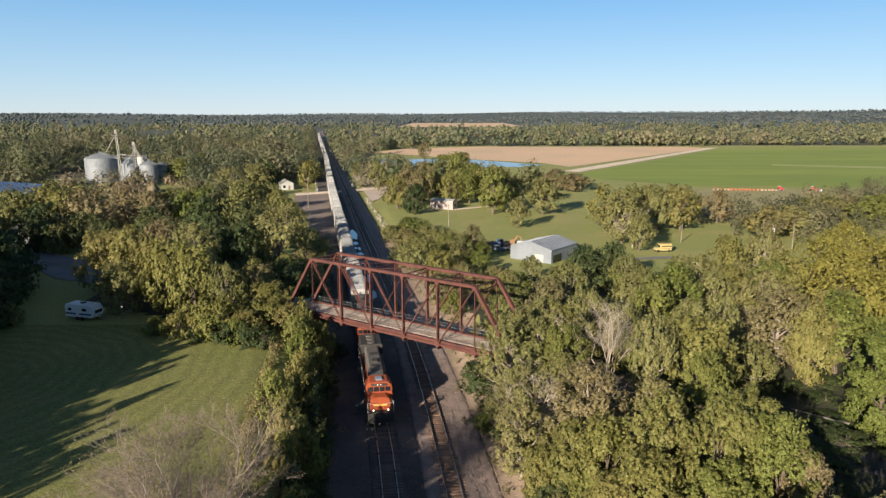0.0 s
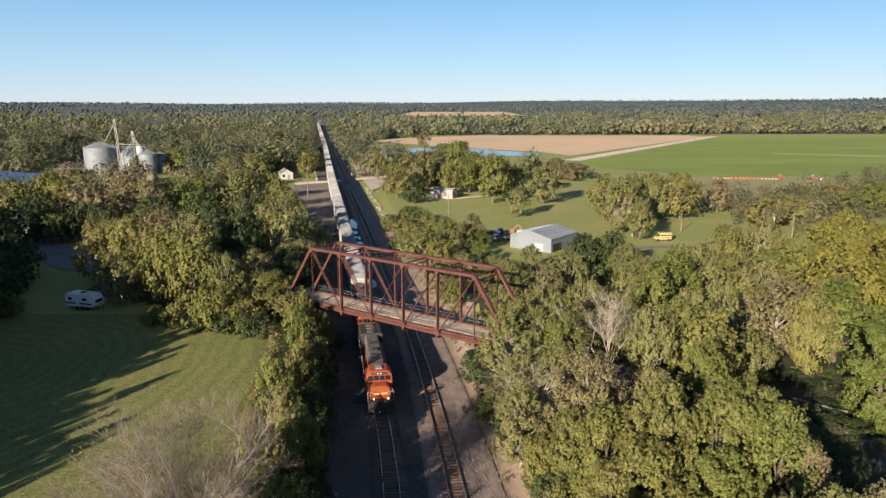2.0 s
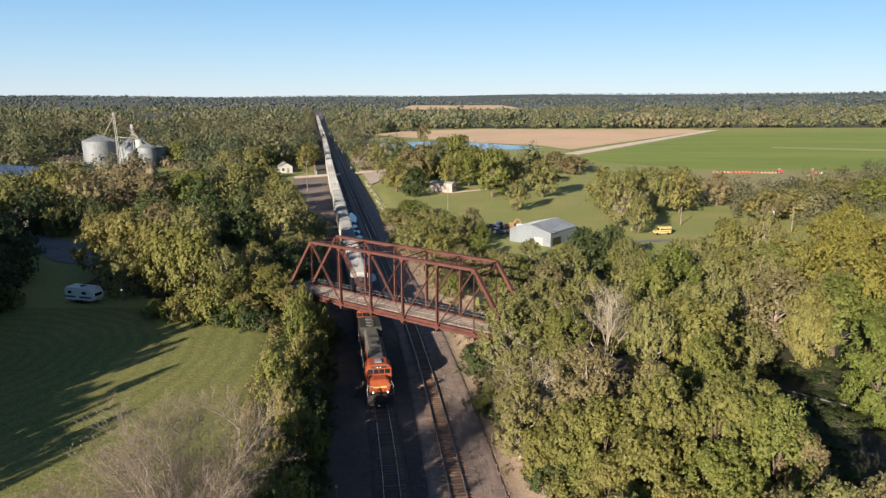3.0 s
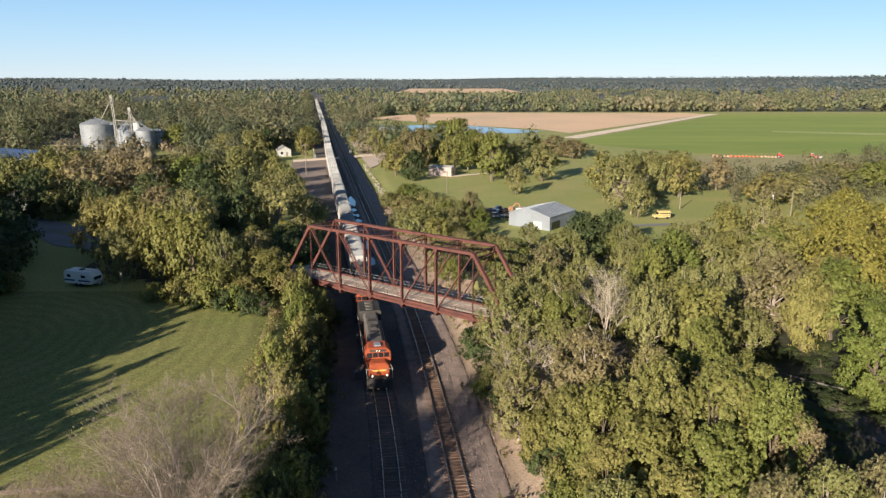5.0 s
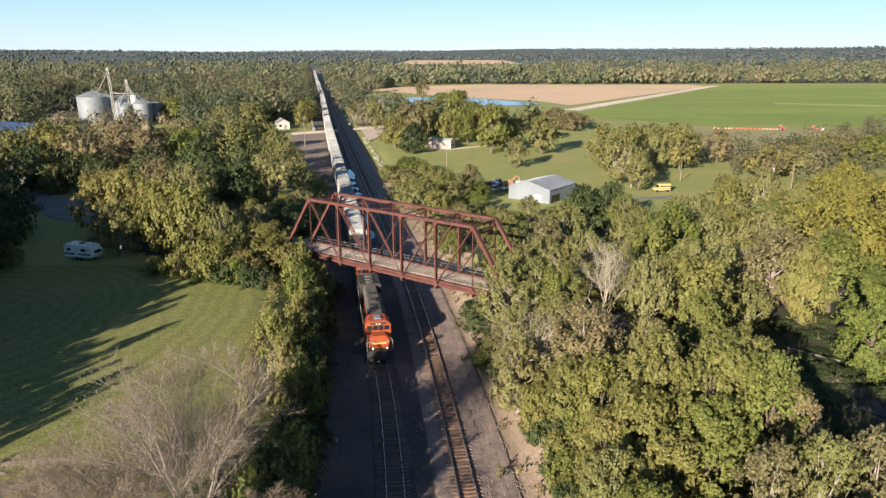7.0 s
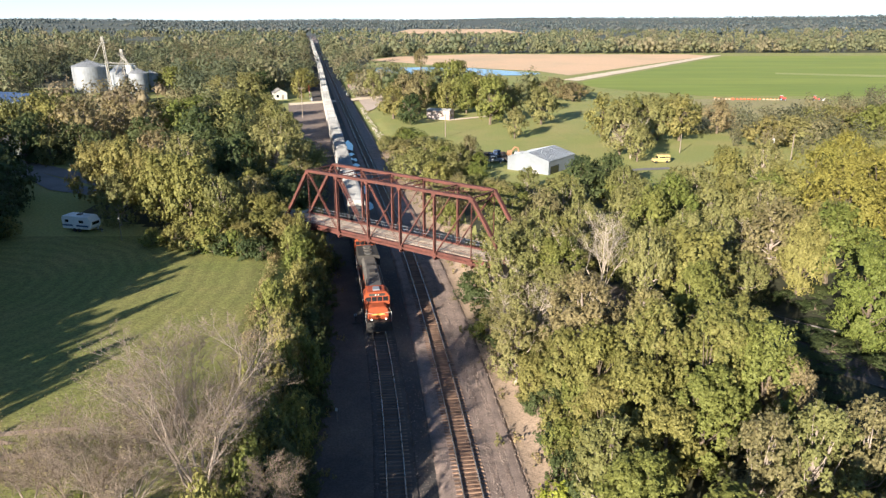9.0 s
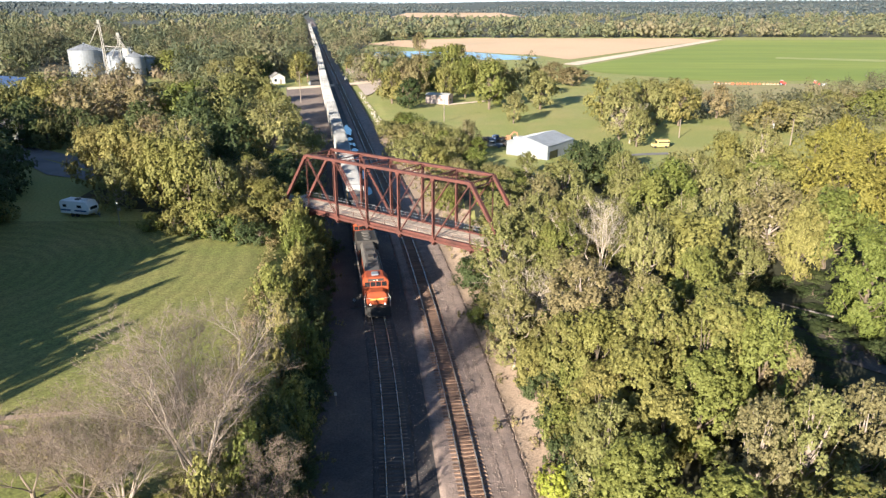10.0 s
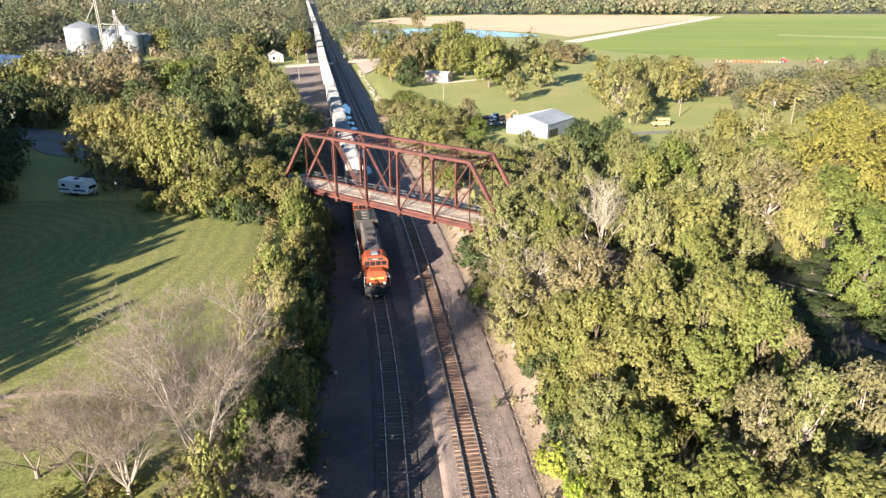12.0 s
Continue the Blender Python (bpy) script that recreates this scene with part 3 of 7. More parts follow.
def truss_bridge():
    b = thing("truss_bridge", Matrix.Translation(BRIDGE_A) @ Matrix.Rotation(radians(BRIDGE_TURN), 4, "Z"))
    tagged(b, "old rust-red steel truss bridge with a plank deck", "bridge")
    P, H, W, N = PANEL, TRUSS_H, TRUSS_W, PANELS
    for y in (0.0, W):
        out = -1 if y == 0 else 1
        for i in range(N):
            bm = bmesh.new()
            for k in (-0.13, 0.13):
                beam(bm, (i * P, y + k, 0), ((i + 1) * P, y + k, 0), 0.05, 0.22)
            part("bottom_chord", bm, RUST, b)
        for i in range(1, N - 1):
            bm = bmesh.new()
            beam(bm, (i * P, y, H), ((i + 1) * P, y, H), 0.46, 0.34)
            beam(bm, (i * P, y, H + 0.18), ((i + 1) * P, y, H + 0.18), 0.52, 0.03)
            part("top_chord", bm, RUST, b)
        for x0, x1 in ((0, P), (N * P, (N - 1) * P)):
            bm = bmesh.new()
            beam(bm, (x0, y, 0), (x1, y, H), 0.46, 0.34)
            d = Vector((x1 - x0, 0, H)).normalized()
            off = Vector((-d.z, 0, d.x)) * (0.18 if x1 > x0 else -0.18)
            beam(bm, Vector((x0, y, 0)) + off, Vector((x1, y, H)) + off, 0.52, 0.03)
            part("end_post", bm, RUST, b)
        for i in range(2, N - 1):
            part("post", laced_post(bmesh.new(), (i * P, y, -0.55), (i * P, y, H - 0.1), 0.2, 0.34), RUST, b)
        for i in (1, N - 1):
            bm = bmesh.new()
            for k in (-0.08, 0.08):
                beam(bm, (i * P, y + k, -0.5), (i * P, y + k, H - 0.1), 0.05, 0.06, (1, 0, 0))
            part("hanger", bm, RUST, b)
        # eye-bar diagonals run down towards mid-span; the middle panel has crossed rods
        for a, c, r in ((1, 2, 0.13), (2, 3, 0.12), (3, 4, 0.05), (4, 3, 0.05), (5, 4, 0.12), (6, 5, 0.13)):
            bm = bmesh.new()
            for k in (-0.11, 0.11):
                beam(bm, (a * P, y + k, H - 0.1), (c * P, y + k, 0.05), 0.035, r)
            part("diagonal", bm, RUST, b)
        for i in range(1, N):
            bm = bmesh.new()
            box(bm, i * P - 0.32, i * P + 0.32, y + out * 0.2 - 0.012, y + out * 0.2 + 0.012, -0.28, 0.32)
            tube(bm, (i * P, y - 0.26, 0), (i * P, y + 0.26, 0), 0.07)
            part("gusset_plate", bm, RUST, b)
            if 1 <= i <= N - 1:
                bm = bmesh.new()
                tube(bm, (i * P, y - 0.3, H), (i * P, y + 0.3, H), 0.08)
                box(bm, i * P - 0.3, i * P + 0.3, y + out * 0.25 - 0.012, y + out * 0.25 + 0.012, H - 0.42, H + 0.1)
                part("pin_joint", bm, RUST, b)
        # edge girder and railing
        part("edge_girder", beam(bmesh.new(), (0, y + out * -0.34, 0.0), (N * P, y + out * -0.34, 0.0), 0.12, 0.78), RUST, b)
        for z in (0.75, 1.15):
            part("handrail", tube(bmesh.new(), (0, y - out * 0.3, z), (N * P, y - out * 0.3, z), 0.02), GALV_DULL if y else RUST, b, "pipe handrail")
        for i in range(0, N * 2 + 1):
            part("rail_stanchion", tube(bmesh.new(), (min(i * P / 2, N * P - 0.1), y - out * 0.3, 0.0), (min(i * P / 2, N * P - 0.1), y - out * 0.3, 1.17), 0.03, n=6), RUST, b)
    # floor beams, stringers and sway bracing
    for i in range(N + 1):
        bm = bmesh.new()
        box(bm, i * P - 0.13, i * P + 0.13, 0.02, W - 0.02, -0.68, -0.64)
        box(bm, i * P - 0.02, i * P + 0.02, 0.02, W - 0.02, -0.66, -0.12)
        box(bm, i * P - 0.13, i * P + 0.13, 0.02, W - 0.02, -0.14, -0.1)
        part("floor_beam", bm, RUST, b)
    for y in np.linspace(0.7, W - 0.7, 6):
        part("stringer", beam(bmesh.new(), (0, y, 0.0), (N * P, y, 0.0), 0.12, 0.2), RUST, b)
    for i in range(1, N):
        bm = bmesh.new()
        for z in (H, H - 0.75 if i in (1, N - 1) else H - 0.55):
            beam(bm, (i * P, 0.2, z), (i * P, W - 0.2, z), 0.14, 0.12)
        n = 6
        z1 = H - (0.75 if i in (1, N - 1) else 0.55)
        for k in range(n):
            ya, yb = 0.25 + (W - 0.5) * k / n, 0.25 + (W - 0.5) * (k + 1) / n
            beam(bm, (i * P, ya, H if k % 2 else z1), (i * P, yb, z1 if k % 2 else H), 0.05, 0.04)
        part("portal_brace" if i in (1, N - 1) else "sway_strut", bm, RUST, b)
        for y0, y1 in ((0.2, 1.3), (W - 0.2, W - 1.3)):
            part("knee_brace", beam(bmesh.new(), (i * P, y0, H - 1.7), (i * P, y1, z1), 0.07, 0.07), RUST, b)
    for i in range(1, N - 1):
        for y0, y1 in ((0.15, W - 0.15), (W - 0.15, 0.15)):
            part("top_lateral_rod", beam(bmesh.new(), (i * P, y0, H + 0.02), ((i + 1) * P, y1, H + 0.02), 0.05, 0.05), RUST, b)
    # deck planks laid across, with two running strips of boards
    x, rng = 0.0, random.Random(5)
    plank_mesh = mesh("deck_plank", box(bmesh.new(), 0, 0.285, 0.45, W - 0.45, 0.0, 0.085), PLANK)
    while x < N * P - 0.2:
        o = new("deck_plank", plank_mesh)
        o.parent, o.location = b, (x, rng.uniform(-0.06, 0.06), 0.105 + rng.uniform(0, 0.02))
        x += 0.3
    for y in (1.35, 3.1):
        for j in range(3):
            yy = y + j * 0.28
            x0 = 0.0
            while x0 < N * P - 1:
                x1 = min(x0 + rng.uniform(3.5, 5.0), N * P)
                part("runner_plank", box(bmesh.new(), x0 + 0.02, x1 - 0.02, yy, yy + 0.26, 0.215, 0.25), PLANK, b)
                x0 = x1
    part("wheel_guard", beam(bmesh.new(), (0, 0.55, 0.3), (N * P, 0.55, 0.3), 0.16, 0.16), RUST, b, "rust-stained kerb beam")
    part("wheel_guard", beam(bmesh.new(), (0, W - 0.55, 0.3), (N * P, W - 0.55, 0.3), 0.16, 0.16), RUST, b, "rust-stained kerb beam")
    return b


truss_bridge()


def abutment(end):
    """A concrete wall that carries one end of the bridge."""
    s = 0 if end == 0 else PANEL * PANELS
    a = thing("abutment", Matrix.Translation(BRIDGE_A) @ Matrix.Rotation(radians(BRIDGE_TURN), 4, "Z"))
    tagged(a, "weathered concrete abutment under the end of the bridge", "abutment", "bridge abutments")
    o = 1 if end == 0 else -1
    bm = box(bmesh.new(), *sorted((s + 0.45 * o, s - 1.6 * o)), -1.2, TRUSS_W + 1.2, -7.6, -0.7)
    bmesh.ops.bevel(bm, geom=bm.edges[:], offset=0.06, segments=1, affect="EDGES")
    part("bearing_wall", bm, CONCRETE, a)
    part("back_wall", box(bmesh.new(), *sorted((s - 0.75 * o, s - 1.6 * o)), -1.2, TRUSS_W + 1.2, -0.7, 0.1), CONCRETE, a)
    for y in (0, TRUSS_W):
        part("bearing", box(bmesh.new(), s - 0.3, s + 0.3, y - 0.3, y + 0.3, -0.72, -0.14), RUST, a)


abutment(0), abutment(1)


def ramp_road(name, s0, s1, label, mat=ASPHALT):
    ss = np.linspace(s0, s1, 20)
    def place(w, s):
        return BRIDGE_MID[0] + AXIS[0] * s + ACROSS[0] * w, BRIDGE_MID[1] + AXIS[1] * s + ACROSS[1] * w
    return tagged(sheet(name, np.linspace(-2.4, 2.4, 5), ss, mat, 0.07, place), label, "road", kind="structure")


HALF = PANEL * PANELS / 2
ramp_road("road_west", -HALF - 110, -HALF - 1.6, "narrow grey lane leading to the bridge")
# the dark surface on the east lane stands in for shade
ramp_road("road_east", HALF + 1.6, HALF + 80, "narrow lane leading from the bridge, coloured dark for its shade", DIRT)


# ---- train ----
def bogie(parent, y, wheels, spread):
    t = part("truck", box(bmesh.new(), -1.05, 1.05, y - spread / 2 - 0.5, y + spread / 2 + 0.5, 0.5, 0.95), BLACK, parent)
    for k in range(wheels):
        yy = y - spread / 2 + spread * k / (wheels - 1)
        for s in (-1, 1):
            part("wheel", tube(bmesh.new(), (s * 0.69, yy, 0.50), (s * 0.82, yy, 0.50), 0.5, n=16), RAIL, t)
    return t


def locomotive(m, label):
    """A road locomotive; it faces -y."""
    o = tagged(thing("locomotive", m), label, "locomotive", "train")
    L = 22.3
    part("frame", box(bmesh.new(), -1.5, 1.5, 0.6, L - 0.6, 1.15, 1.55), BLACK, o)
    part("pilot", prism(bmesh.new(), [(-1.5, 0.25), (1.5, 0.25), (1.5, 1.5), (-1.5, 1.5)], 0.15, 0.6), BLACK, o, "black snowplough pilot")
    for s in (-1, 1):
        st = bmesh.new()
        for k in range(3):
            box(st, *sorted((s * 1.0, s * 1.5)), 0.35 + k * 0.12, 1.1, 0.4 + k * 0.38, 0.46 + k * 0.38)
        part("steps", st, ORANGE, o)
        part("handrail", tube(tube(tube(bmesh.new(), (s * 1.5, 0.25, 1.5), (s * 1.5, 0.25, 2.7), 0.025), (s * 1.5, 0.25, 2.7), (s * 1.3, 1.5, 2.75), 0.025), (s * 0.3, 0.22, 2.5), (s * 1.5, 0.25, 2.7), 0.02), WHITE, o)
        part("walkway_rail", tube(bmesh.new(), (s * 1.5, 4.8, 2.6), (s * 1.5, L - 0.8, 2.6), 0.025), WHITE, o)
        for k in range(9):
            part("rail_post", tube(bmesh.new(), (s * 1.5, 4.8 + k * 2.06, 1.5), (s * 1.5, 4.8 + k * 2.06, 2.6), 0.02, n=6), WHITE, o)
    nose = prism(bmesh.new(), [(-1.25, 1.55), (1.25, 1.55), (1.2, 2.75), (0.85, 3.15), (-0.85, 3.15), (-1.2, 2.75)], 0.75, 2.3)
    bmesh.ops.bevel(nose, geom=nose.edges[:], offset=0.1, segments=2, affect="EDGES")
    part("nose", nose, ORANGE, o)
    part("nose_band", box(bmesh.new(), -0.8, 0.8, 0.735, 0.8, 2.15, 2.35), YELLOW, o)
    cab = prism(bmesh.new(), [(-1.55, 1.55), (1.55, 1.55), (1.55, 3.9), (1.05, 4.45), (-1.05, 4.45), (-1.55, 3.9)], 2.3, 4.7)
    bmesh.ops.bevel(cab, geom=cab.edges[:], offset=0.07, segments=2, affect="EDGES")
    c = part("cab", cab, ORANGE, o)
    for x0, x1 in ((-1.3, -0.72), (-0.62, -0.05), (0.05, 0.62), (0.72, 1.3)):
        part("windscreen", box(bmesh.new(), x0, x1, 2.25, 2.31, 3.3, 3.85), GLASS_DARK, c)
    for s in (-1, 1):
        part("side_window", box(bmesh.new(), *sorted((s * 1.54, s * 1.585)), 2.9, 4.3, 3.0, 3.7), GLASS_DARK, c)
        part("headlight", tube(bmesh.new(), (s * 0.18, 2.2, 4.12), (s * 0.18, 2.32, 4.12), 0.05, n=12), HEADLIGHT, c, "lit headlight")
        part("ditch_light", tube(bmesh.new(), (s * 0.85, 0.1, 1.85), (s * 0.85, 0.28, 1.85), 0.085, n=12), HEADLIGHT, o, "lit ditch light")
    part("roof_panel", rounded(-0.42, 0.42, 2.8, 3.9, 4.42, 4.62, 0.06), GALV_DULL, c, "pale grey air-conditioner box")
    part("number_board", box(bmesh.new(), -0.95, 0.95, 2.22, 2.3, 3.98, 4.26), BLACK, c)
    hood = prism(bmesh.new(), [(-0.95, 1.55), (0.95, 1.55), (0.95, 3.95), (0.7, 4.35), (-0.7, 4.35), (-0.95, 3.95)], 4.7, L - 0.9)
    bmesh.ops.bevel(hood, geom=hood.edges[:], offset=0.05, segments=1, affect="EDGES")
    part("long_hood", hood, ORANGE, o)
    part("hood_roof", prism(bmesh.new(), [(-0.99, 3.2), (0.99, 3.2), (0.99, 3.98), (0.72, 4.4), (-0.72, 4.4), (-0.99, 3.98)], 4.72, L - 1.2), ROOF_GREY, o, "sooty grey hood roof")
    part("radiator", prism(bmesh.new(), [(-1.5, 3.2), (1.5, 3.2), (1.5, 4.45), (1.35, 4.6), (-1.35, 4.6), (-1.5, 4.45)], L - 6.5, L - 2.0), BLACK, o, "wide black radiator with wings")
    for y in (L - 5.6, L - 4.2, L - 2.9):
        part("radiator_fan", tube(bmesh.new(), (0, y, 4.58), (0, y, 4.72), 0.58, n=20), ROOF_GREY, o)
    part("exhaust", box(bmesh.new(), -0.35, 0.35, 9.0, 10.3, 4.38, 4.62), BLACK, o)
    for y in (6.2, 7.6, 12.0):
        part("hatch", box(bmesh.new(), -0.5, 0.5, y, y + 0.9, 4.38, 4.46), BLACK, o)
    part("fuel_tank", box(bmesh.new(), -1.4, 1.4, 8.0, 14.5, 0.45, 1.15), BLACK, o)
    bogie(o, 4.4, 3, 3.6), bogie(o, L - 4.4, 3, 3.6)
    part("coupler", box(bmesh.new(), -0.15, 0.15, -0.25, 0.4, 0.75, 1.05), BLACK, o)
    return o


def rail_car(m, L, H, end_mat, label):
    """A tall closed car with a ribbed roof."""
    o = tagged(thing("rail_car", m), label, "rail car", "train")
    part("underframe", box(bmesh.new(), -1.4, 1.4, 0.5, L - 0.5, 0.95, 1.2), BLACK, o)
    body = prism(bmesh.new(), [(-1.5, 1.2), (1.5, 1.2), (1.52, H - 0.55), (-1.52, H - 0.55)], 0.45, L - 0.45)
    for s in (-1, 1):
        k = 1.6
        while k < L - 1:
            box(body, *sorted((s * 1.5, s * 1.58)), k, k + 0.1, 1.2, H - 0.6)
            k += 1.45
    part("body", body, CAR_GREY, o)
    roof = prism(bmesh.new(), [(-1.54, H - 0.56), (1.54, H - 0.56), (1.3, H - 0.16), (0.8, H - 0.03), (-0.8, H - 0.03), (-1.3, H - 0.16)], 0.4, L - 0.4)
    y = 1.0
    while y < L - 0.8:
        rib = [(-1.34, H - 0.15), (1.34, H - 0.15), (0.82, H + 0.015), (-0.82, H + 0.015)]
        a = [roof.verts.new((x, y, z)) for x, z in rib]
        c = [roof.verts.new((x, y + 0.12, z)) for x, z in rib]
        for i in range(4):
            roof.faces.new((a[i], a[(i + 1) % 4], c[(i + 1) % 4], c[i]))
        roof.faces.new(a[::-1]), roof.faces.new(c)
        y += 0.6
    bmesh.ops.recalc_face_normals(roof, faces=roof.faces)
    part("roof", roof, CREAM, o, "weathered pale ribbed roof")
    for y0, y1 in ((0.36, 0.46), (L - 0.46, L - 0.36)):
        part("end_panel", box(bmesh.new(), -1.45, 1.45, y0, y1, 1.3, H - 1.1), end_mat, o)
        part("end_top", box(bmesh.new(), -1.5, 1.5, y0 - 0.04, y1, H - 1.1, H - 0.3), WHITE, o, "white upper end panel")
    bogie(o, 2.6, 2, 1.75), bogie(o, L - 2.6, 2, 1.75)
    part("coupler", box(bmesh.new(), -0.15, 0.15, -0.25, 0.5, 0.75, 1.05), BLACK, o)
    return o


def on_track(y):
    c, d, s = path_at(-SIDING, y)
    return c + Vector((0, 0, 0.32)), d


def car_pose(y, length):
    """The pose of a car whose front stands at y, and the y where it ends."""
    a, d = on_track(y)
    e, d2 = on_track(y + length * 0.985)
    turn = math.atan2((e - a).y, (e - a).x) - math.pi / 2
    return Matrix.Translation(a) @ Matrix.Rotation(turn, 4, "Z"), y + length * math.cos(turn)


y_train = 77.5
for label in ("orange and black diesel locomotive with lit headlights leading the train", "orange and black diesel locomotive, second in the train"):
    m, y_train = car_pose(y_train, 22.8)
    locomotive(m, label)
first_car = None
for k in range(34):
    L = 28.2
    m, y_train = car_pose(y_train, L)
    if first_car is None:
        first_car = rail_car(m, 27.9, 5.0, YELLOW, "tall grey autorack car with pale roof and yellow end")
    else:
        copy_thing(first_car, m)


# ---- trees ----
def leaf_cloud(rng, centres, radii, count, size, squash=0.9, inner=0.35, stretch=0.5, jitter=0.3, each=9, bunch=1.5):
    """Leaves as small pointed blades strewn over clumps. Returns vertices and faces."""
    centres, radii = np.asarray(centres, float), np.asarray(radii, float)
    tufts = max(1, count // each)
    pick = rng.choice(len(centres), tufts, p=radii ** 2 / (radii ** 2).sum())
    d = rng.normal(size=(tufts, 3))
    d /= np.linalg.norm(d, axis=1)[:, None]
    r = radii[pick] * np.where(rng.random(tufts) < inner, rng.random(tufts) ** 0.5, np.clip(rng.normal(0.95, 0.22, tufts), 0.3, 1.6))
    # clumps reach up and outwards, as sprays of twigs do
    axis = centres - np.array([centres[:, 0].mean(), centres[:, 1].mean(), centres[:, 2].min()])
    axis = axis / (np.linalg.norm(axis, axis=1)[:, None] + 1e-6) + np.array([0, 0, 0.5]) + rng.normal(size=centres.shape) * 0.25
    axis = (axis / np.linalg.norm(axis, axis=1)[:, None])[pick]
    off = d * r[:, None] * np.array([1, 1, squash])
    off = off * 0.85 + axis * (off * axis).sum(1)[:, None] * stretch
    # each tuft is a small rounded bunch of leaves on its clump
    of = rng.integers(0, tufts, count)
    d2 = rng.normal(size=(count, 3)) * 0.75 + d[of] * 0.8 + np.array([0, 0, 0.25])
    d2 /= np.linalg.norm(d2, axis=1)[:, None]
    reach = size * bunch * rng.uniform(0.6, 1.35, tufts)
    c = centres[pick][of] + off[of] + d2 * (reach[of] * rng.uniform(0.55, 1.0, count))[:, None] * np.array([0.8, 0.8, 1.45])
    # leaves turn outwards with the whole crown as well as with their own bunch
    out = c - np.array([centres[:, 0].mean(), centres[:, 1].mean(), centres[:, 2].min() * 0.6 + centres[:, 2].mean() * 0.4])
    out /= np.linalg.norm(out, axis=1)[:, None] + 1e-6
    nrm = d2 * 0.5 + out * 0.75 + rng.normal(size=(count, 3)) * jitter
    nrm /= np.linalg.norm(nrm, axis=1)[:, None]
    t = np.cross(nrm, rng.normal(size=(count, 3)))
    t /= np.linalg.norm(t, axis=1)[:, None]
    b = np.cross(nrm, t)
    s = size * rng.uniform(0.55, 1.25, count)[:, None]
    w = rng.uniform(0.45, 0.8, count)[:, None]
    v = np.stack([c + t * s, c - t * s * 0.6 + b * s * w, c - t * s * 0.6 - b * s * w], 1).reshape(-1, 3)
    return v, np.arange(count * 3).reshape(-1, 3)


def ball(level):
    """Vertices and faces of a unit icosphere."""
    bm = bmesh.new()
    bmesh.ops.create_icosphere(bm, subdivisions=level, radius=1.0)
    v, f = np.array([tuple(q.co) for q in bm.verts]), np.array([[q.index for q in p.verts] for p in bm.faces])
    bm.free()
    return v, f


BALLS = {k: ball(k) for k in (1, 2)}


def lumps(rng, centres, radii, level=1, squash=0.85, rough=0.22):
    """Uneven rounded masses of foliage, one for each clump. Returns vertices and faces."""
    bv, bf = BALLS[level]
    V, Q = [], []
    for c, r in zip(centres, radii):
        wob = 1 + rng.normal(0, rough, len(bv))
        V.append(np.asarray(c) + bv * wob[:, None] * r * np.array([1, 1, squash]))
        Q.append(bf + len(bv) * len(Q))
    return np.concatenate(V), np.concatenate(Q)


def crown_mesh(leaves, cores, mat):
    """Loose leaves over rounded foliage masses as one crown."""
    (v, q), (cv, cf) = leaves, cores
    return from_arrays("crown", np.concatenate([v, cv]), np.concatenate([q, cf + len(v)]), mat)


def clumps(rng, h, r, base, n, lump):
    """Clump middles for a crown of height h and radius r, from base up."""
    out, rad = [], []
    for _ in range(n):
        z = rng.random() ** 0.8
        env = math.sin(math.pi * min(0.999, 0.12 + 0.83 * z)) ** 0.7
        a, q = rng.random() * math.tau, r * env * rng.random() ** 0.45
        s = lump * rng.uniform(0.5, 1.4) * r
        out.append((q * math.cos(a), q * math.sin(a), base + (h - base - s * 0.6) * z))
        rad.append(s)
    return np.array(out), np.array(rad)


def limbs(rng, tips, base_h, r0, segs=6):
    """A tapered trunk with a limb to each tip."""
    bm = bmesh.new()
    top = Vector((float(tips[:, 0].mean()), float(tips[:, 1].mean()), float(tips[:, 2].max() * 0.8)))
    pts = [Vector((0, 0, -0.4))] + [Vector((top.x * k, top.y * k, top.z * k)) + Vector(rng.normal(size=3) * 0.12) for k in (0.25, 0.5, 0.75, 1.0)]
    rads = [r0 * 1.25, r0, r0 * 0.75, r0 * 0.45, r0 * 0.15]
    for i in range(4):
        tube(bm, pts[i], pts[i + 1], rads[i], rads[i + 1], segs, False)
    for t in tips:
        k = min(3.0, max(1.0, 4 * (t[2] / max(top.z, 0.1)) * 0.5))
        i = int(k)
        a = pts[i].lerp(pts[min(i + 1, 4)], k - i)
        e = Vector(t)
        mid = a.lerp(e, 0.5) + Vector((0, 0, -0.15 * (e - a).length)) + Vector(rng.normal(size=3) * 0.15)
        tube(bm, a, mid, r0 * 0.34, r0 * 0.2, 5, False), tube(bm, mid, e, r0 * 0.2, r0 * 0.04, 5, False)
    return bm


def make_tree(seed, h, r, base, n, lump, count, size, leaf, label, name="tree", category="tree", squash=0.8, wood=BARK, show=14):
    rng = np.random.default_rng(seed)
    c, rad = clumps(rng, h, r, base, n, lump)
    t = tagged(thing(name), label, category)
    v, q = leaf_cloud(rng, c, rad, count, size, squash)
    crown = new("crown", crown_mesh((v, q), lumps(rng, c[::4], rad[::4] * 0.5, 1, squash, 0.35), leaf))
    crown.parent = t
    pick = np.argsort(-c[:, 2])[:: max(1, n // show)]
    mid = np.array([c[:, 0].mean(), c[:, 1].mean(), h * 0.4])
    reach = 1.12 if show > 14 else 1.0       # thin crowns let the ends of their limbs show
    part("trunk", limbs(rng, mid + (c[pick] - mid) * reach, base, 0.022 * h + 0.03), wood, t)
    return t


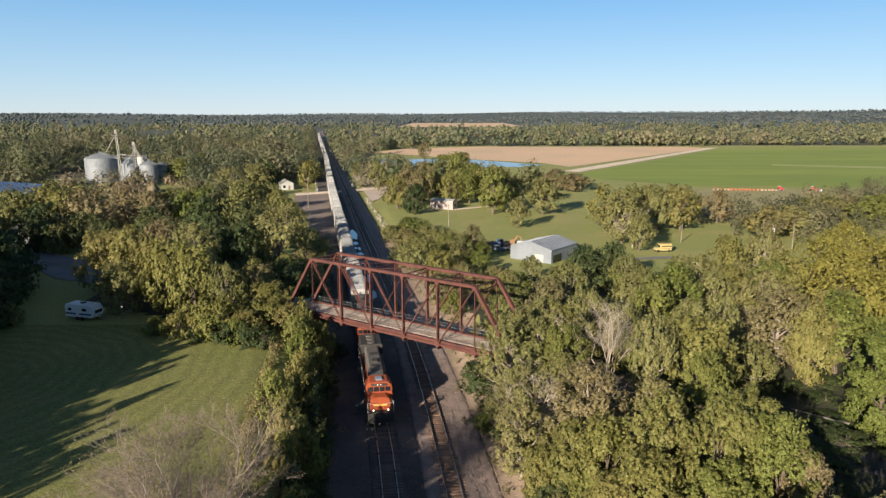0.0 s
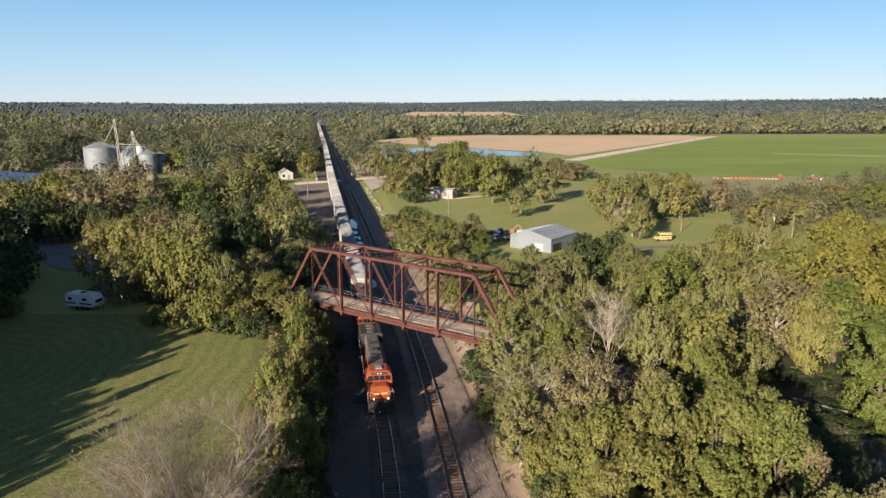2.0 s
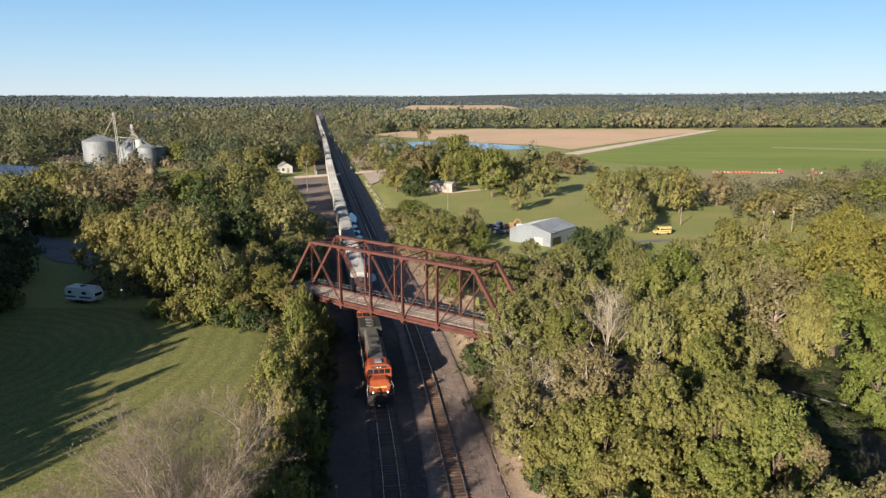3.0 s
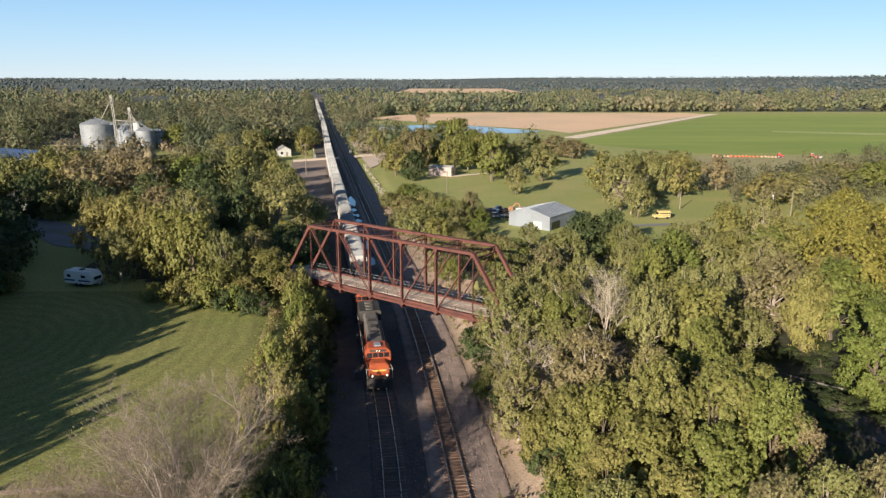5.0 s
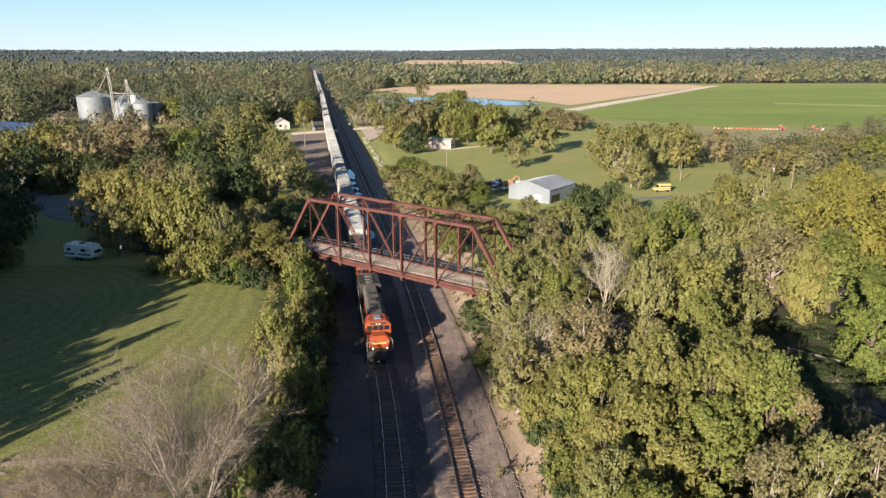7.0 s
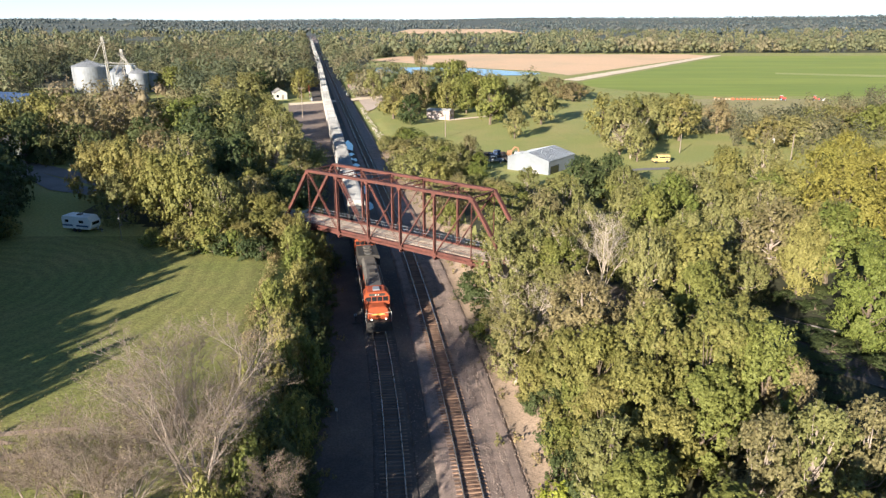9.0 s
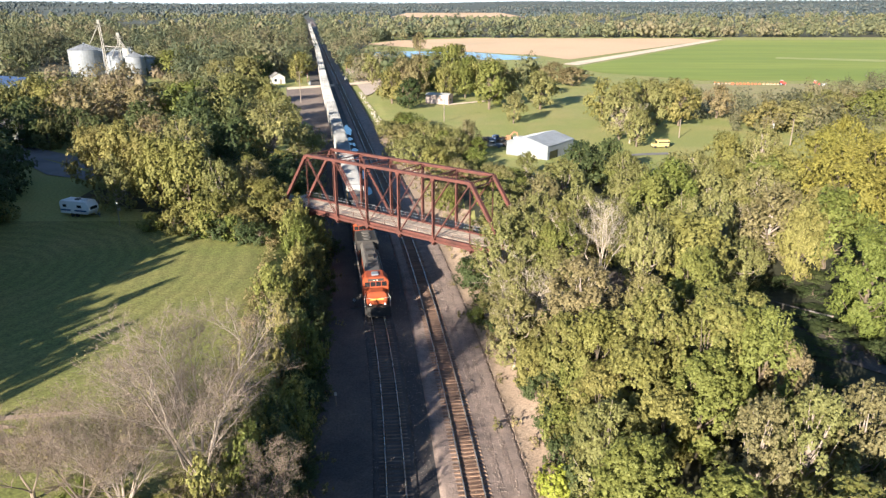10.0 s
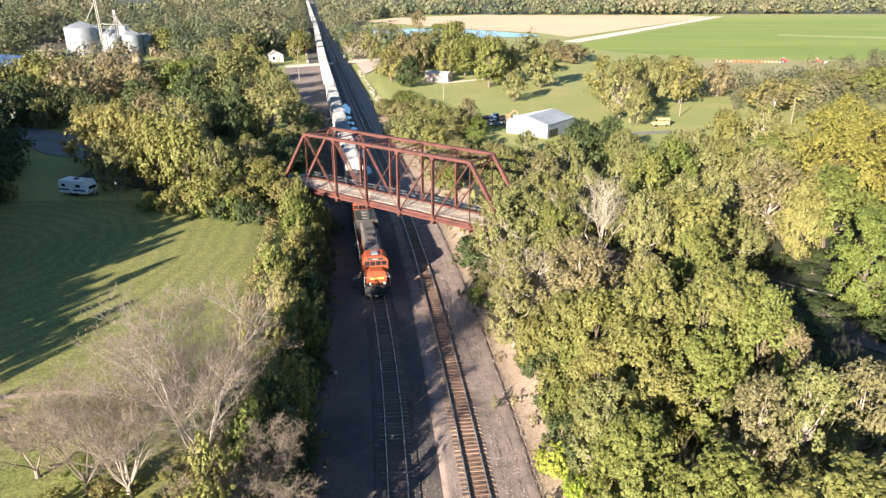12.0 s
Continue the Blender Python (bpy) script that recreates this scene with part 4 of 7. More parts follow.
def inside(x, y, poly):
    hit, j = False, len(poly) - 1
    for i in range(len(poly)):
        (x0, y0), (x1, y1) = poly[i], poly[j]
        if (y0 > y) != (y1 > y) and x < (x1 - x0) * (y - y0) / (y1 - y0) + x0:
            hit = not hit
        j = i
    return hit


used = []       # where a trunk stands already


def plant(kind, x, y, h, r, rng, group="", joined=None):
    """A tree h high and r in radius on the ground at x, y."""
    ob, h0, r0 = kind
    m = Matrix.Translation((x, y, float(land(x, y)) - 0.15)) @ Matrix.Rotation(rng.uniform(0, math.tau), 4, "Z")
    m = m @ Matrix.Diagonal((r / r0 * rng.uniform(0.94, 1.06), r / r0 * rng.uniform(0.94, 1.06), h / h0, 1))
    o = copy_thing(ob, m)
    o.matrix_basis = m
    if group:
        tagged(o, group=group)
    used.append((x, y, r))
    if joined is not None:
        joined.append(o)
    return o


def wood(kinds, poly, gap, rng, hs, group="", away=(), joined=None):
    """Trees at random over a piece of land, where the others leave room."""
    xs, ys = [p[0] for p in poly], [p[1] for p in poly]
    tries = int((max(xs) - min(xs)) * (max(ys) - min(ys)) / gap ** 2 * 8)
    for _ in range(tries):
        x, y = rng.uniform(min(xs), max(xs)), rng.uniform(min(ys), max(ys))
        if not inside(x, y, poly) or any((x - a) ** 2 + (y - b) ** 2 < (0.45 * gap + 0.55 * c) ** 2 for a, b, c in used):
            continue
        if any((x - a) ** 2 + (y - b) ** 2 < d * d for a, b, d in away):
            continue
        h = rng.uniform(*hs)
        plant(rng.choice(kinds), x, y, h, min(gap * rng.uniform(0.55, 0.8), h * rng.uniform(0.38, 0.5)), rng, group, joined)


def join_trees(trees, name, label):
    """One mass out of many trees, one mesh for each surface and tint."""
    bins = {}
    for i, t in enumerate(trees):
        for c in t.children:
            me = c.data
            co, ix = np.empty(len(me.vertices) * 3, np.float32), np.empty(len(me.loops), np.int32)
            me.vertices.foreach_get("co", co), me.loops.foreach_get("vertex_index", ix)
            m = np.array(t.matrix_basis @ c.matrix_basis)
            if c.name.startswith("crown"):
                bins.setdefault((me.materials[0], i % 3), []).append(co.reshape(-1, 3)[ix] @ m[:3, :3].T + m[:3, 3])
    for (mat, k), v in bins.items():
        v = np.concatenate(v)
        tagged(new(name, from_arrays(name, v, np.arange(len(v)).reshape(-1, 3), mat)), label, "woods", kind="stuff")
    for t in trees:
        for c in (*t.children_recursive, t):
            bpy.data.objects.remove(c)


def kind(seed, h, r, base, n, lump, count, size, leaf, label, **more):
    return make_tree(seed, h, r, base, n, lump, count, size, leaf, label, **more), h, r


GREEN = "broad green tree with leaves starting to turn"
YELLOWING = "yellow-green tree with a dense rounded crown"
OLIVE = "dull olive tree with thin feathery twigs"
RUSSET = "brownish grey tree with thin turning leaves"
DARK = "dark green tree with a thick low crown"
TALL = [
    kind(51, 15.0, 2.4, 0.8, 46, 0.26, 900, 0.5, LEAF, "tall narrow tree shading the lawn"),
]
NEAR = [
    kind(11, 11.0, 3.6, 1.0, 95, 0.19, 21000, 0.15, LEAF, GREEN),
    kind(12, 8.0, 3.0, 0.6, 80, 0.19, 15000, 0.145, LEAF_YELLOW, YELLOWING),
    kind(13, 8.0, 3.0, 0.5, 130, 0.13, 15000, 0.12, LEAF_GREY, OLIVE, wood=BARE, show=34),
    kind(14, 6.0, 2.6, 0.3, 60, 0.21, 9500, 0.145, LEAF_DARK, DARK),
    kind(15, 9.0, 3.2, 0.5, 120, 0.14, 15000, 0.125, LEAF_BROWN, RUSSET, wood=BARE, show=30),
]
MID = [
    kind(21, 11.0, 4.4, 1.0, 90, 0.19, 9000, 0.225, LEAF, GREEN),
    kind(22, 11.0, 4.6, 1.0, 90, 0.19, 9200, 0.225, LEAF_YELLOW, YELLOWING),
    kind(23, 10.0, 4.4, 0.6, 130, 0.14, 9500, 0.2, LEAF_GREY, OLIVE, wood=BARE, show=30),
    kind(24, 10.0, 4.4, 0.8, 70, 0.21, 7500, 0.25, LEAF_DARK, DARK),
    kind(25, 11.0, 4.6, 1.0, 120, 0.15, 9000, 0.205, LEAF_BROWN, RUSSET, wood=BARE, show=30),
    kind(20, 12.0, 5.6, 0.8, 150, 0.15, 13000, 0.2, LEAF_GOLD, "golden yellow tree with a dense broad crown"),
]
FAR = [
    kind(25, 12.0, 5.6, 0.8, 80, 0.2, 5200, 0.35, LEAF, GREEN),
    kind(26, 12.0, 5.6, 0.8, 80, 0.2, 5200, 0.35, LEAF_YELLOW, YELLOWING),
    kind(27, 11.0, 5.6, 0.6, 90, 0.16, 5200, 0.33, LEAF_GREY, OLIVE),
    kind(28, 12.0, 5.6, 0.8, 70, 0.21, 4600, 0.37, LEAF_DARK, DARK),
    kind(29, 12.0, 5.6, 0.8, 90, 0.16, 5000, 0.33, LEAF_BROWN, RUSSET, wood=BARE, show=24),
]
PARK = [
    kind(41, 13.0, 5.0, 1.6, 75, 0.2, 6000, 0.31, LEAF, "green yard tree on a short bare trunk"),
    kind(42, 13.0, 5.0, 1.5, 75, 0.2, 6000, 0.31, LEAF_YELLOW, "yellow-green yard tree on a short bare trunk"),
    kind(43, 12.0, 5.0, 1.2, 85, 0.16, 5600, 0.3, LEAF_GREY, "olive yard tree with a loose crown", show=22),
    kind(44, 13.0, 5.0, 0.8, 70, 0.21, 5600, 0.33, LEAF_DARK, "dark green yard tree with a dense crown"),
    kind(45, 12.0, 5.0, 1.0, 85, 0.16, 5400, 0.3, LEAF_BROWN, "brownish yard tree with thinning leaves", show=24),
]
BUSH = [
    kind(31, 3.6, 1.9, 0.0, 42, 0.24, 3800, 0.13, LEAF, "green bush on the trackside bank", name="bush", category="bush"),
    kind(32, 3.2, 2.0, 0.0, 40, 0.24, 3700, 0.13, LEAF_YELLOW, "yellow-green bush on the trackside bank", name="bush", category="bush"),
    kind(33, 4.2, 2.0, 0.0, 40, 0.24, 3700, 0.13, LEAF_DARK, "dark green bush on the bank", name="bush", category="bush"),
]
LIME = kind(34, 4.0, 2.0, 0.0, 34, 0.26, 3600, 0.15, LEAF_LIME, "bright lime-green bush on the sandy bank", name="bush", category="bush")
rnd = random.Random(41)

# trees that stand out: x, y, height, radius, kind
NEAR_RIGHT = [
    (17.7, 52.9, 11, 3.5, 0), (21.1, 49.4, 12, 3.7, 0), (24.4, 47.7, 11.5, 3.2, 0), (13.9, 55.3, 8, 2.9, 1), (11.3, 58.5, 7, 2.5, 0), (26.2, 46.5, 9, 2.4, 4),
    (43.5, 66.0, 12, 4.0, 0), (31.0, 40.0, 9.0, 3.0, 3), (15.5, 49.0, 8, 3.0, 1), (19.5, 45.5, 9, 3.2, 0), (16.0, 44.0, 7, 2.8, 1), (13.0, 50.0, 6, 2.6, 1), (20.5, 38.5, 9.5, 2.8, 4), (24.0, 38.5, 10.0, 2.8, 2), (27.5, 39.0, 10.0, 2.8, 4), (35.0, 42.0, 10.5, 3.2, 3), (24.0, 52.0, 11.5, 3.2, 0), (8.9, 60.4, 5, 2.1, 1), (7.4, 72.0, 6, 2.8, 2), (12.8, 72.5, 5.5, 3.0, 2), (7.8, 64.4, 8, 3.1, 2),
    (7.3, 92.4, 7, 3.9, 2), (4.6, 86.7, 4.5, 2.4, 3), (25.1, 64.6, 9, 3.0, 0), (20.2, 63.5, 8, 3.0, 2),
]
MID_RIGHT = [
    (12.8, 88.7, 9.7, 3.3, 2), (9.8, 99.1, 8.6, 3.3, 2), (19.2, 91.6, 9.7, 3.4, 2), (23.3, 89.6, 8.6, 3.3, 2), (22.1, 71.1, 9.7, 2.9, 2), (30.1, 97.9, 9.7, 3.6, 0),
    (30.2, 82.3, 10.8, 3.7, 2), (34.0, 84.5, 10.8, 3.4, 2), (43.8, 81.1, 10.8, 3.3, 1), (28.7, 140.9, 8.4, 3.8, 3), (35.3, 144.7, 8.6, 3.8, 3),
    (35.1, 132.3, 7.6, 3.5, 2), (22.5, 127.7, 6.5, 3.0, 0), (18.7, 147.8, 5.4, 2.5, 2), (45.7, 124.6, 8.6, 4.0, 2), (55.6, 136.3, 10.9, 4.6, 1), (63.4, 137.2, 11.9, 4.6, 2),
    (46.3, 112.3, 8.6, 4.0, 1), (51.1, 103.3, 9.7, 3.8, 1), (66.0, 121.0, 13.0, 5.6, 5), (75.0, 128.0, 14.0, 5.6, 5), (63.0, 109.5, 12.0, 5.6, 5), (71.5, 111.0, 13.0, 5.6, 5), (78.5, 117.0, 13.0, 5.6, 5), (60.5, 101.0, 11.0, 5.2, 5), (69.5, 103.0, 11.0, 5.4, 5),
]
YARD_EDGE = [
    (53.5, 112.5, 9, 4.2, 0), (-0.8, 188.9, 5.1, 4.7, 2), (1.6, 186.0, 5, 4.0, 2), (-3.7, 193.5, 5, 5.0, 2), (-9.1, 209.5, 5, 5.6, 0), (-10.1, 194.8, 4, 4.3, 2),
    (135.1, 223.1, 9.9, 6.3, 0), (143.5, 227.1, 10, 6.3, 0), (130.0, 231.1, 7.4, 5.8, 2), (137.8, 236.5, 8, 5.8, 4), (123.1, 240.3, 7.3, 5.4, 2), (130.5, 239.2, 8, 5.4, 2), (101.9, 206.1, 9, 6.4, 2), (93.2, 201.5, 9, 5.8, 1),
    (-9.4, 163.5, 6.0, 3.6, 2), (-4.7, 157.7, 8.0, 4.4, 2), (-0.5, 151.4, 6.0, 3.7, 1), (4.6, 172.8, 4.0, 2.8, 4), (6.4, 144.7, 3.9, 3.3, 2), (10.6, 141.0, 3.9, 3.2, 2), (14.7, 137.4, 3.4, 2.9, 0), (2.0, 165.0, 6.0, 3.8, 2),
    (29.3, 137.4, 6.6, 5.0, 3), (33.3, 138.6, 5.4, 3.7, 0), (37.9, 137.4, 5.6, 3.5, 4), (29.9, 150.4, 5.0, 2.3, 0), (47.1, 137.4, 6.3, 3.9, 2), (-15.3, 198.7, 4.5, 2.6, 2), (22.0, 136.0, 4.5, 3.0, 2),
]
YARD = [
    (-10.2, 252.0, 10.5, 4.8, 3), (-8.0, 282.0, 15.9, 5.6, 4), (-17.1, 265.2, 12.6, 5.7, 1), (5.2, 294.8, 19.2, 6.1, 0), (2.9, 277.4, 13.2, 4.4, 1), (10.5, 281.3, 12.1, 4.3, 0), (17.7, 250.8, 16.5, 6.8, 0), (22.0, 263.4, 15.4, 5.7, 2), (27.8, 269.0, 12.1, 5.0, 2),
    (23.3, 220.7, 9.3, 3.5, 2), (35.6, 250.8, 12.6, 6.1, 2), (45.3, 356.4, 8.1, 5.4, 2), (51.8, 327.7, 9.9, 6.8, 4), (59.8, 323.2, 8.3, 7.4, 4), (39.5, 287.6, 9.9, 5.5, 2), (-29.7, 325.4, 13.5, 4.3, 2), (-14.3, 287.6, 14.3, 6.1, 4), (-6.6, 301.8, 14.8, 6.1, 2), (15.4, 287.6, 13.7, 5.5, 1),
    (50.7, 222.9, 13.2, 5.7, 1), (49.4, 193.2, 14.8, 6.0, 2), (55.4, 207.4, 11.1, 6.0, 4), (66.4, 216.2, 12.7, 5.2, 2), (72.9, 215.6, 13.7, 5.6, 1), (51.6, 183.3, 9.9, 3.8, 2), (60.4, 228.3, 12.6, 5.7, 1), (68.1, 232.7, 12.1, 5.9, 2), (81.2, 234.9, 11.0, 5.9, 2), (90.0, 230.5, 11.0, 5.7, 4),
    (-17.9, 300.1, 12.1, 6.4, 3), (-7.9, 298.9, 12, 6.4, 0), (-0.1, 407.3, 11.9, 7.9, 0), (10.5, 407.7, 13, 7.9, 0), (-12.5, 369.6, 10.3, 6.5, 2), (-1.5, 368.5, 11, 6.5, 2), (-23.4, 350.6, 8, 5.9, 2), (13.9, 336.5, 11.7, 6.2, 0), (25.4, 314.4, 9.5, 5.9, 4), (-13.9, 537.2, 14.0, 6.0, 4),
    (-34.4, 374.6, 7.9, 5.1, 0), (-27.4, 375.2, 9, 5.1, 2), (-45.8, 398.6, 8.4, 5.5, 1), (-38.4, 399.2, 9, 5.5, 1), (67.8, 346.9, 5, 6.2, 2), (78.0, 262.0, 9.0, 5.5, 1), (88.0, 268.0, 9.0, 5.5, 2),
]
LEFT_FRONT = [
    (-58.1, 119.3, 11.5, 4.8, 1), (-51.9, 116.7, 12.5, 4.9, 1), (-46.0, 112.0, 12.0, 4.4, 1), (-49.8, 106.9, 8.5, 3.6, 2), (-42.2, 106.4, 12.0, 4.1, 1), (-36.8, 102.6, 12.5, 4.2, 1), (-32.1, 101.1, 9.5, 3.4, 2), (-31.9, 137.7, 12.7, 6.2, 2), (-37.6, 130.4, 11.0, 4.6, 3),
    (-31.3, 94.6, 6.5, 3.6, 1), (-29.5, 109.3, 6, 3.4, 2), (-27.0, 121.8, 6, 3.8, 3), (-26.2, 102.5, 5, 3.6, 1), (-27.6, 136.5, 5, 3.7, 2), (-19.9, 101.6, 4.5, 3.0, 2), (-21.8, 96.9, 4.6, 2.8, 1), (-27.5, 94.3, 4.5, 3.0, 1), (-25.1, 97.8, 5, 3.2, 1), (-17.7, 95.3, 4, 2.4, 1),
    (-44.0, 123.0, 11.5, 5.0, 2), (-52.0, 128.0, 11.0, 5.2, 4), (-60.0, 126.0, 10.0, 4.2, 2), (-27.5, 146.0, 9.0, 4.6, 2), (-25.5, 113.5, 5.0, 3.0, 3), (-24.0, 119.0, 5.0, 3.0, 3), (-23.5, 127.0, 5.0, 3.0, 2),
]
LEFT_BACK = [
    (-86.8, 173.3, 13.5, 7.4, 4), (-107.9, 194.2, 14.5, 6.7, 0), (-95.6, 169.7, 10.0, 5.1, 3), (-87.9, 164.2, 8.0, 4.2, 3), (-68.3, 191.8, 12.8, 7.0, 0), (-76.0, 183.2, 12.5, 6.4, 4), (-56.9, 198.8, 14.5, 6.6, 2), (-84.3, 345.0, 11.5, 5.6, 3), (-64.0, 331.0, 12.5, 3.6, 1), (-63.8, 198.8, 10.6, 5.9, 3), (-84.9, 190.3, 13.5, 6.5, 4), (-99.0, 182.0, 12.0, 5.6, 1),
    (-92.2, 238.9, 10.1, 8.0, 0), (-81.4, 243.0, 11, 7.0, 0), (-71.9, 253.0, 12, 6.9, 2), (-133.3, 240.7, 11.1, 6.0, 0), (-125.1, 239.8, 12, 6.0, 0), (-138.0, 232.9, 9.4, 5.1, 3), (-131.0, 233.4, 10, 5.1, 3), (-99.2, 330.7, 10.6, 8.2, 2), (-88.0, 331.6, 12, 8.2, 2), (-93.3, 369.8, 10.7, 7.1, 3),
    (-83.7, 369.4, 11, 7.1, 4), (-69.6, 367.6, 11, 7.2, 1), (-143.3, 425.3, 11.7, 10.5, 0), (-129.1, 427.8, 12, 10.5, 0), (-149.7, 371.6, 10.2, 9.2, 0), (-137.1, 376.0, 12, 9.2, 0), (-66.5, 98.0, 9, 4.0, 3), (-66.0, 103.0, 6, 3.0, 3), (-63.5, 100.5, 3.2, 1.7, 1), (-72.0, 110.0, 8.0, 4.0, 3), (-79.0, 119.0, 7.0, 4.2, 3), (-75.5, 122.0, 8.0, 4.0, 3), (-80.5, 129.5, 8.5, 4.2, 3), (-71.5, 114.5, 5.0, 3.0, 3), (-92.0, 157.0, 10.0, 5.0, 3), (-98.0, 150.0, 10.0, 5.0, 3), (-85.5, 155.5, 6.5, 3.6, 2), (-87.0, 134.0, 8.5, 4.6, 3), (-94.0, 141.0, 9.0, 5.0, 3), (-101.0, 153.0, 9.5, 5.0, 3), (-110.0, 165.0, 10.0, 5.4, 3), (-80.0, 158.0, 8.5, 4.4, 3), (-72.0, 149.0, 8.0, 4.2, 3), (-207.5, 331.2, 11.3, 8.2, 0), (-196.3, 332.6, 12, 8.2, 0),
    (-38.0, 174.0, 10.0, 4.5, 2), (-41.0, 190.0, 9.0, 4.5, 2), (-46.0, 206.0, 9.0, 4.8, 0), (-51.0, 222.0, 9.5, 5.0, 2), (-56.0, 240.0, 10.0, 5.0, 0), (-64.0, 262.0, 10.0, 5.5, 2), (-46.0, 178.0, 9.0, 5.0, 2), (-48.0, 168.0, 10.0, 5.0, 3), (-58.0, 172.0, 11.0, 5.6, 3), (-70.0, 170.0, 9.0, 5.6, 3), (-38.0, 160.0, 9.0, 4.6, 2), (-60.0, 150.0, 9.0, 5.0, 3), (-50.0, 150.0, 9.0, 4.6, 3),
]

for spots, kinds, group in ((NEAR_RIGHT, NEAR, "thicket beside the railway"), (MID_RIGHT, MID, "thicket beside the railway"), (YARD_EDGE, FAR, "trees round the yard"),
                            (YARD, PARK, "trees round the yard"), (LEFT_FRONT, MID, "trees behind the lawn"), (LEFT_BACK, FAR, "woods beside the railway")):
    for x, y, h, r, k in spots:
        plant(kinds[k], x, y, h, r, rnd, group)

# the thicket right of the tracks
GAP = ((33, 57, 6), (59, 87, 7), (37, 65, 7.5), (41, 71, 6), (34, 71, 6), (47, 60, 6), (16, 67, 4.5), (11.5, 66.5, 3.5))
wood([NEAR[0], NEAR[2], NEAR[4], NEAR[2]], [(10.5, 30), (9.5, 56), (12, 70), (23, 73), (26, 58), (29, 47), (52, 40), (50, 26)], 6.0, rnd, (5, 10), "thicket beside the railway", GAP)
wood([MID[2], MID[2], MID[0], MID[1], MID[4]], [(12, 70), (14, 84), (8, 104), (2, 114), (92, 112), (90, 66), (52, 66)], 8.2, rnd, (5.0, 11), "thicket beside the railway", GAP)
BACK = []
wood([MID[2], MID[2], MID[0], MID[4]], [(2, 114), (-2, 128), (6, 150), (12, 136), (36, 126), (50, 128), (62, 150), (95, 150), (92, 112)], 8.6, rnd, (3.5, 6.5), "thicket beside the railway", (), BACK)
for x, y, h, r, k in ((60, 121, 9.5, 4.6, 1), (52, 120, 8.0, 4.0, 2), (78, 122, 10.5, 5.2, 1), (70, 118, 9.0, 4.2, 1), (44, 119, 7.0, 3.6, 2), (84, 132, 11.0, 5.2, 1)):
    plant(MID[k], x, y, h, r, rnd, "thicket beside the railway")
# the woods behind the left lawn
wood([MID[1], MID[2], MID[1]], [(-24, 92), (-36, 100), (-46, 108), (-58, 124), (-50, 128), (-34, 150), (-26, 130)], 6.0, rnd, (3.5, 6.5), "trees behind the lawn")
wood([FAR[0], FAR[2], FAR[3]], [(-110, 172), (-140, 180), (-130, 205), (-100, 200)], 9.0, rnd, (9, 13), "woods beside the railway")
wood([FAR[2], FAR[0]], [(-13, 222), (-7, 186), (2, 150), (10, 148), (7, 166), (2, 190)], 6.0, rnd, (3.0, 4.8), "trees round the yard")
# leaf colour follows the light: paler by the lawn, dark on the shaded track side
for i in range(46):
    y = 30 + i * 1.6
    u = rnd.uniform(10.4, 15.4)
    plant(rnd.choice([BUSH[0], BUSH[1], BUSH[1], BUSH[0]] if u > 12.4 else [BUSH[0], BUSH[2], BUSH[2]]), float(track_x(y)) - 3.1 - u, y, rnd.uniform(3.4, 6.0), rnd.uniform(1.4, 2.1), rnd, "trackside bushes")
# a dark low row that paints the shade at the hedge's foot
for i in range(34):
    y = 30 + i * 2.0
    plant(BUSH[2], float(track_x(y)) - 3.1 - rnd.uniform(9.6, 10.6), y, rnd.uniform(1.2, 2.4), rnd.uniform(1.0, 1.5), rnd, "trackside bushes")
for i in range(26):
    y = 30 + i * 2.0
    plant(rnd.choice(BUSH[:2]), float(track_x(y)) - 3.1 + rnd.uniform(11.0, 13.6), y, rnd.uniform(2.0, 4.2), rnd.uniform(1.2, 2.0), rnd, "trackside bushes")
for x, y, h, r in ((-15.2, 35.4, 2.2, 1.6), (-19.0, 34.0, 2.0, 1.7), (-23.5, 35.0, 1.8, 1.5), (-12.0, 36.8, 2.4, 1.6), (-17.2, 37.2, 1.6, 1.3), (-21.0, 36.2, 1.5, 1.3), (-11.2, 34.0, 3.0, 1.8), (-14.0, 38.6, 1.5, 1.2), (-17.0, 38.8, 1.6, 1.3), (-23.3, 38.9, 1.6, 1.4), (-20.3, 38.0, 1.4, 1.3), (-13.0, 39.2, 1.8, 1.3)):
    plant(rnd.choice(BUSH[:2]), x, y, h, r, rnd, "trackside bushes")
for x, y, h, r in ((9.1, 44.5, 3.2, 1.6), (10.3, 41.0, 2.4, 1.3)):
    plant(LIME, x, y, h, r, rnd, "trackside bushes")
for i in range(30):
    y = 28 + i * 1.8
    plant(rnd.choice([BUSH[0], BUSH[0], BUSH[1], BUSH[2]]), float(track_x(y)) - 3.1 + rnd.uniform(10.2, 11.9), y, rnd.uniform(1.8, 3.6), rnd.uniform(1.1, 1.7), rnd, "trackside bushes")
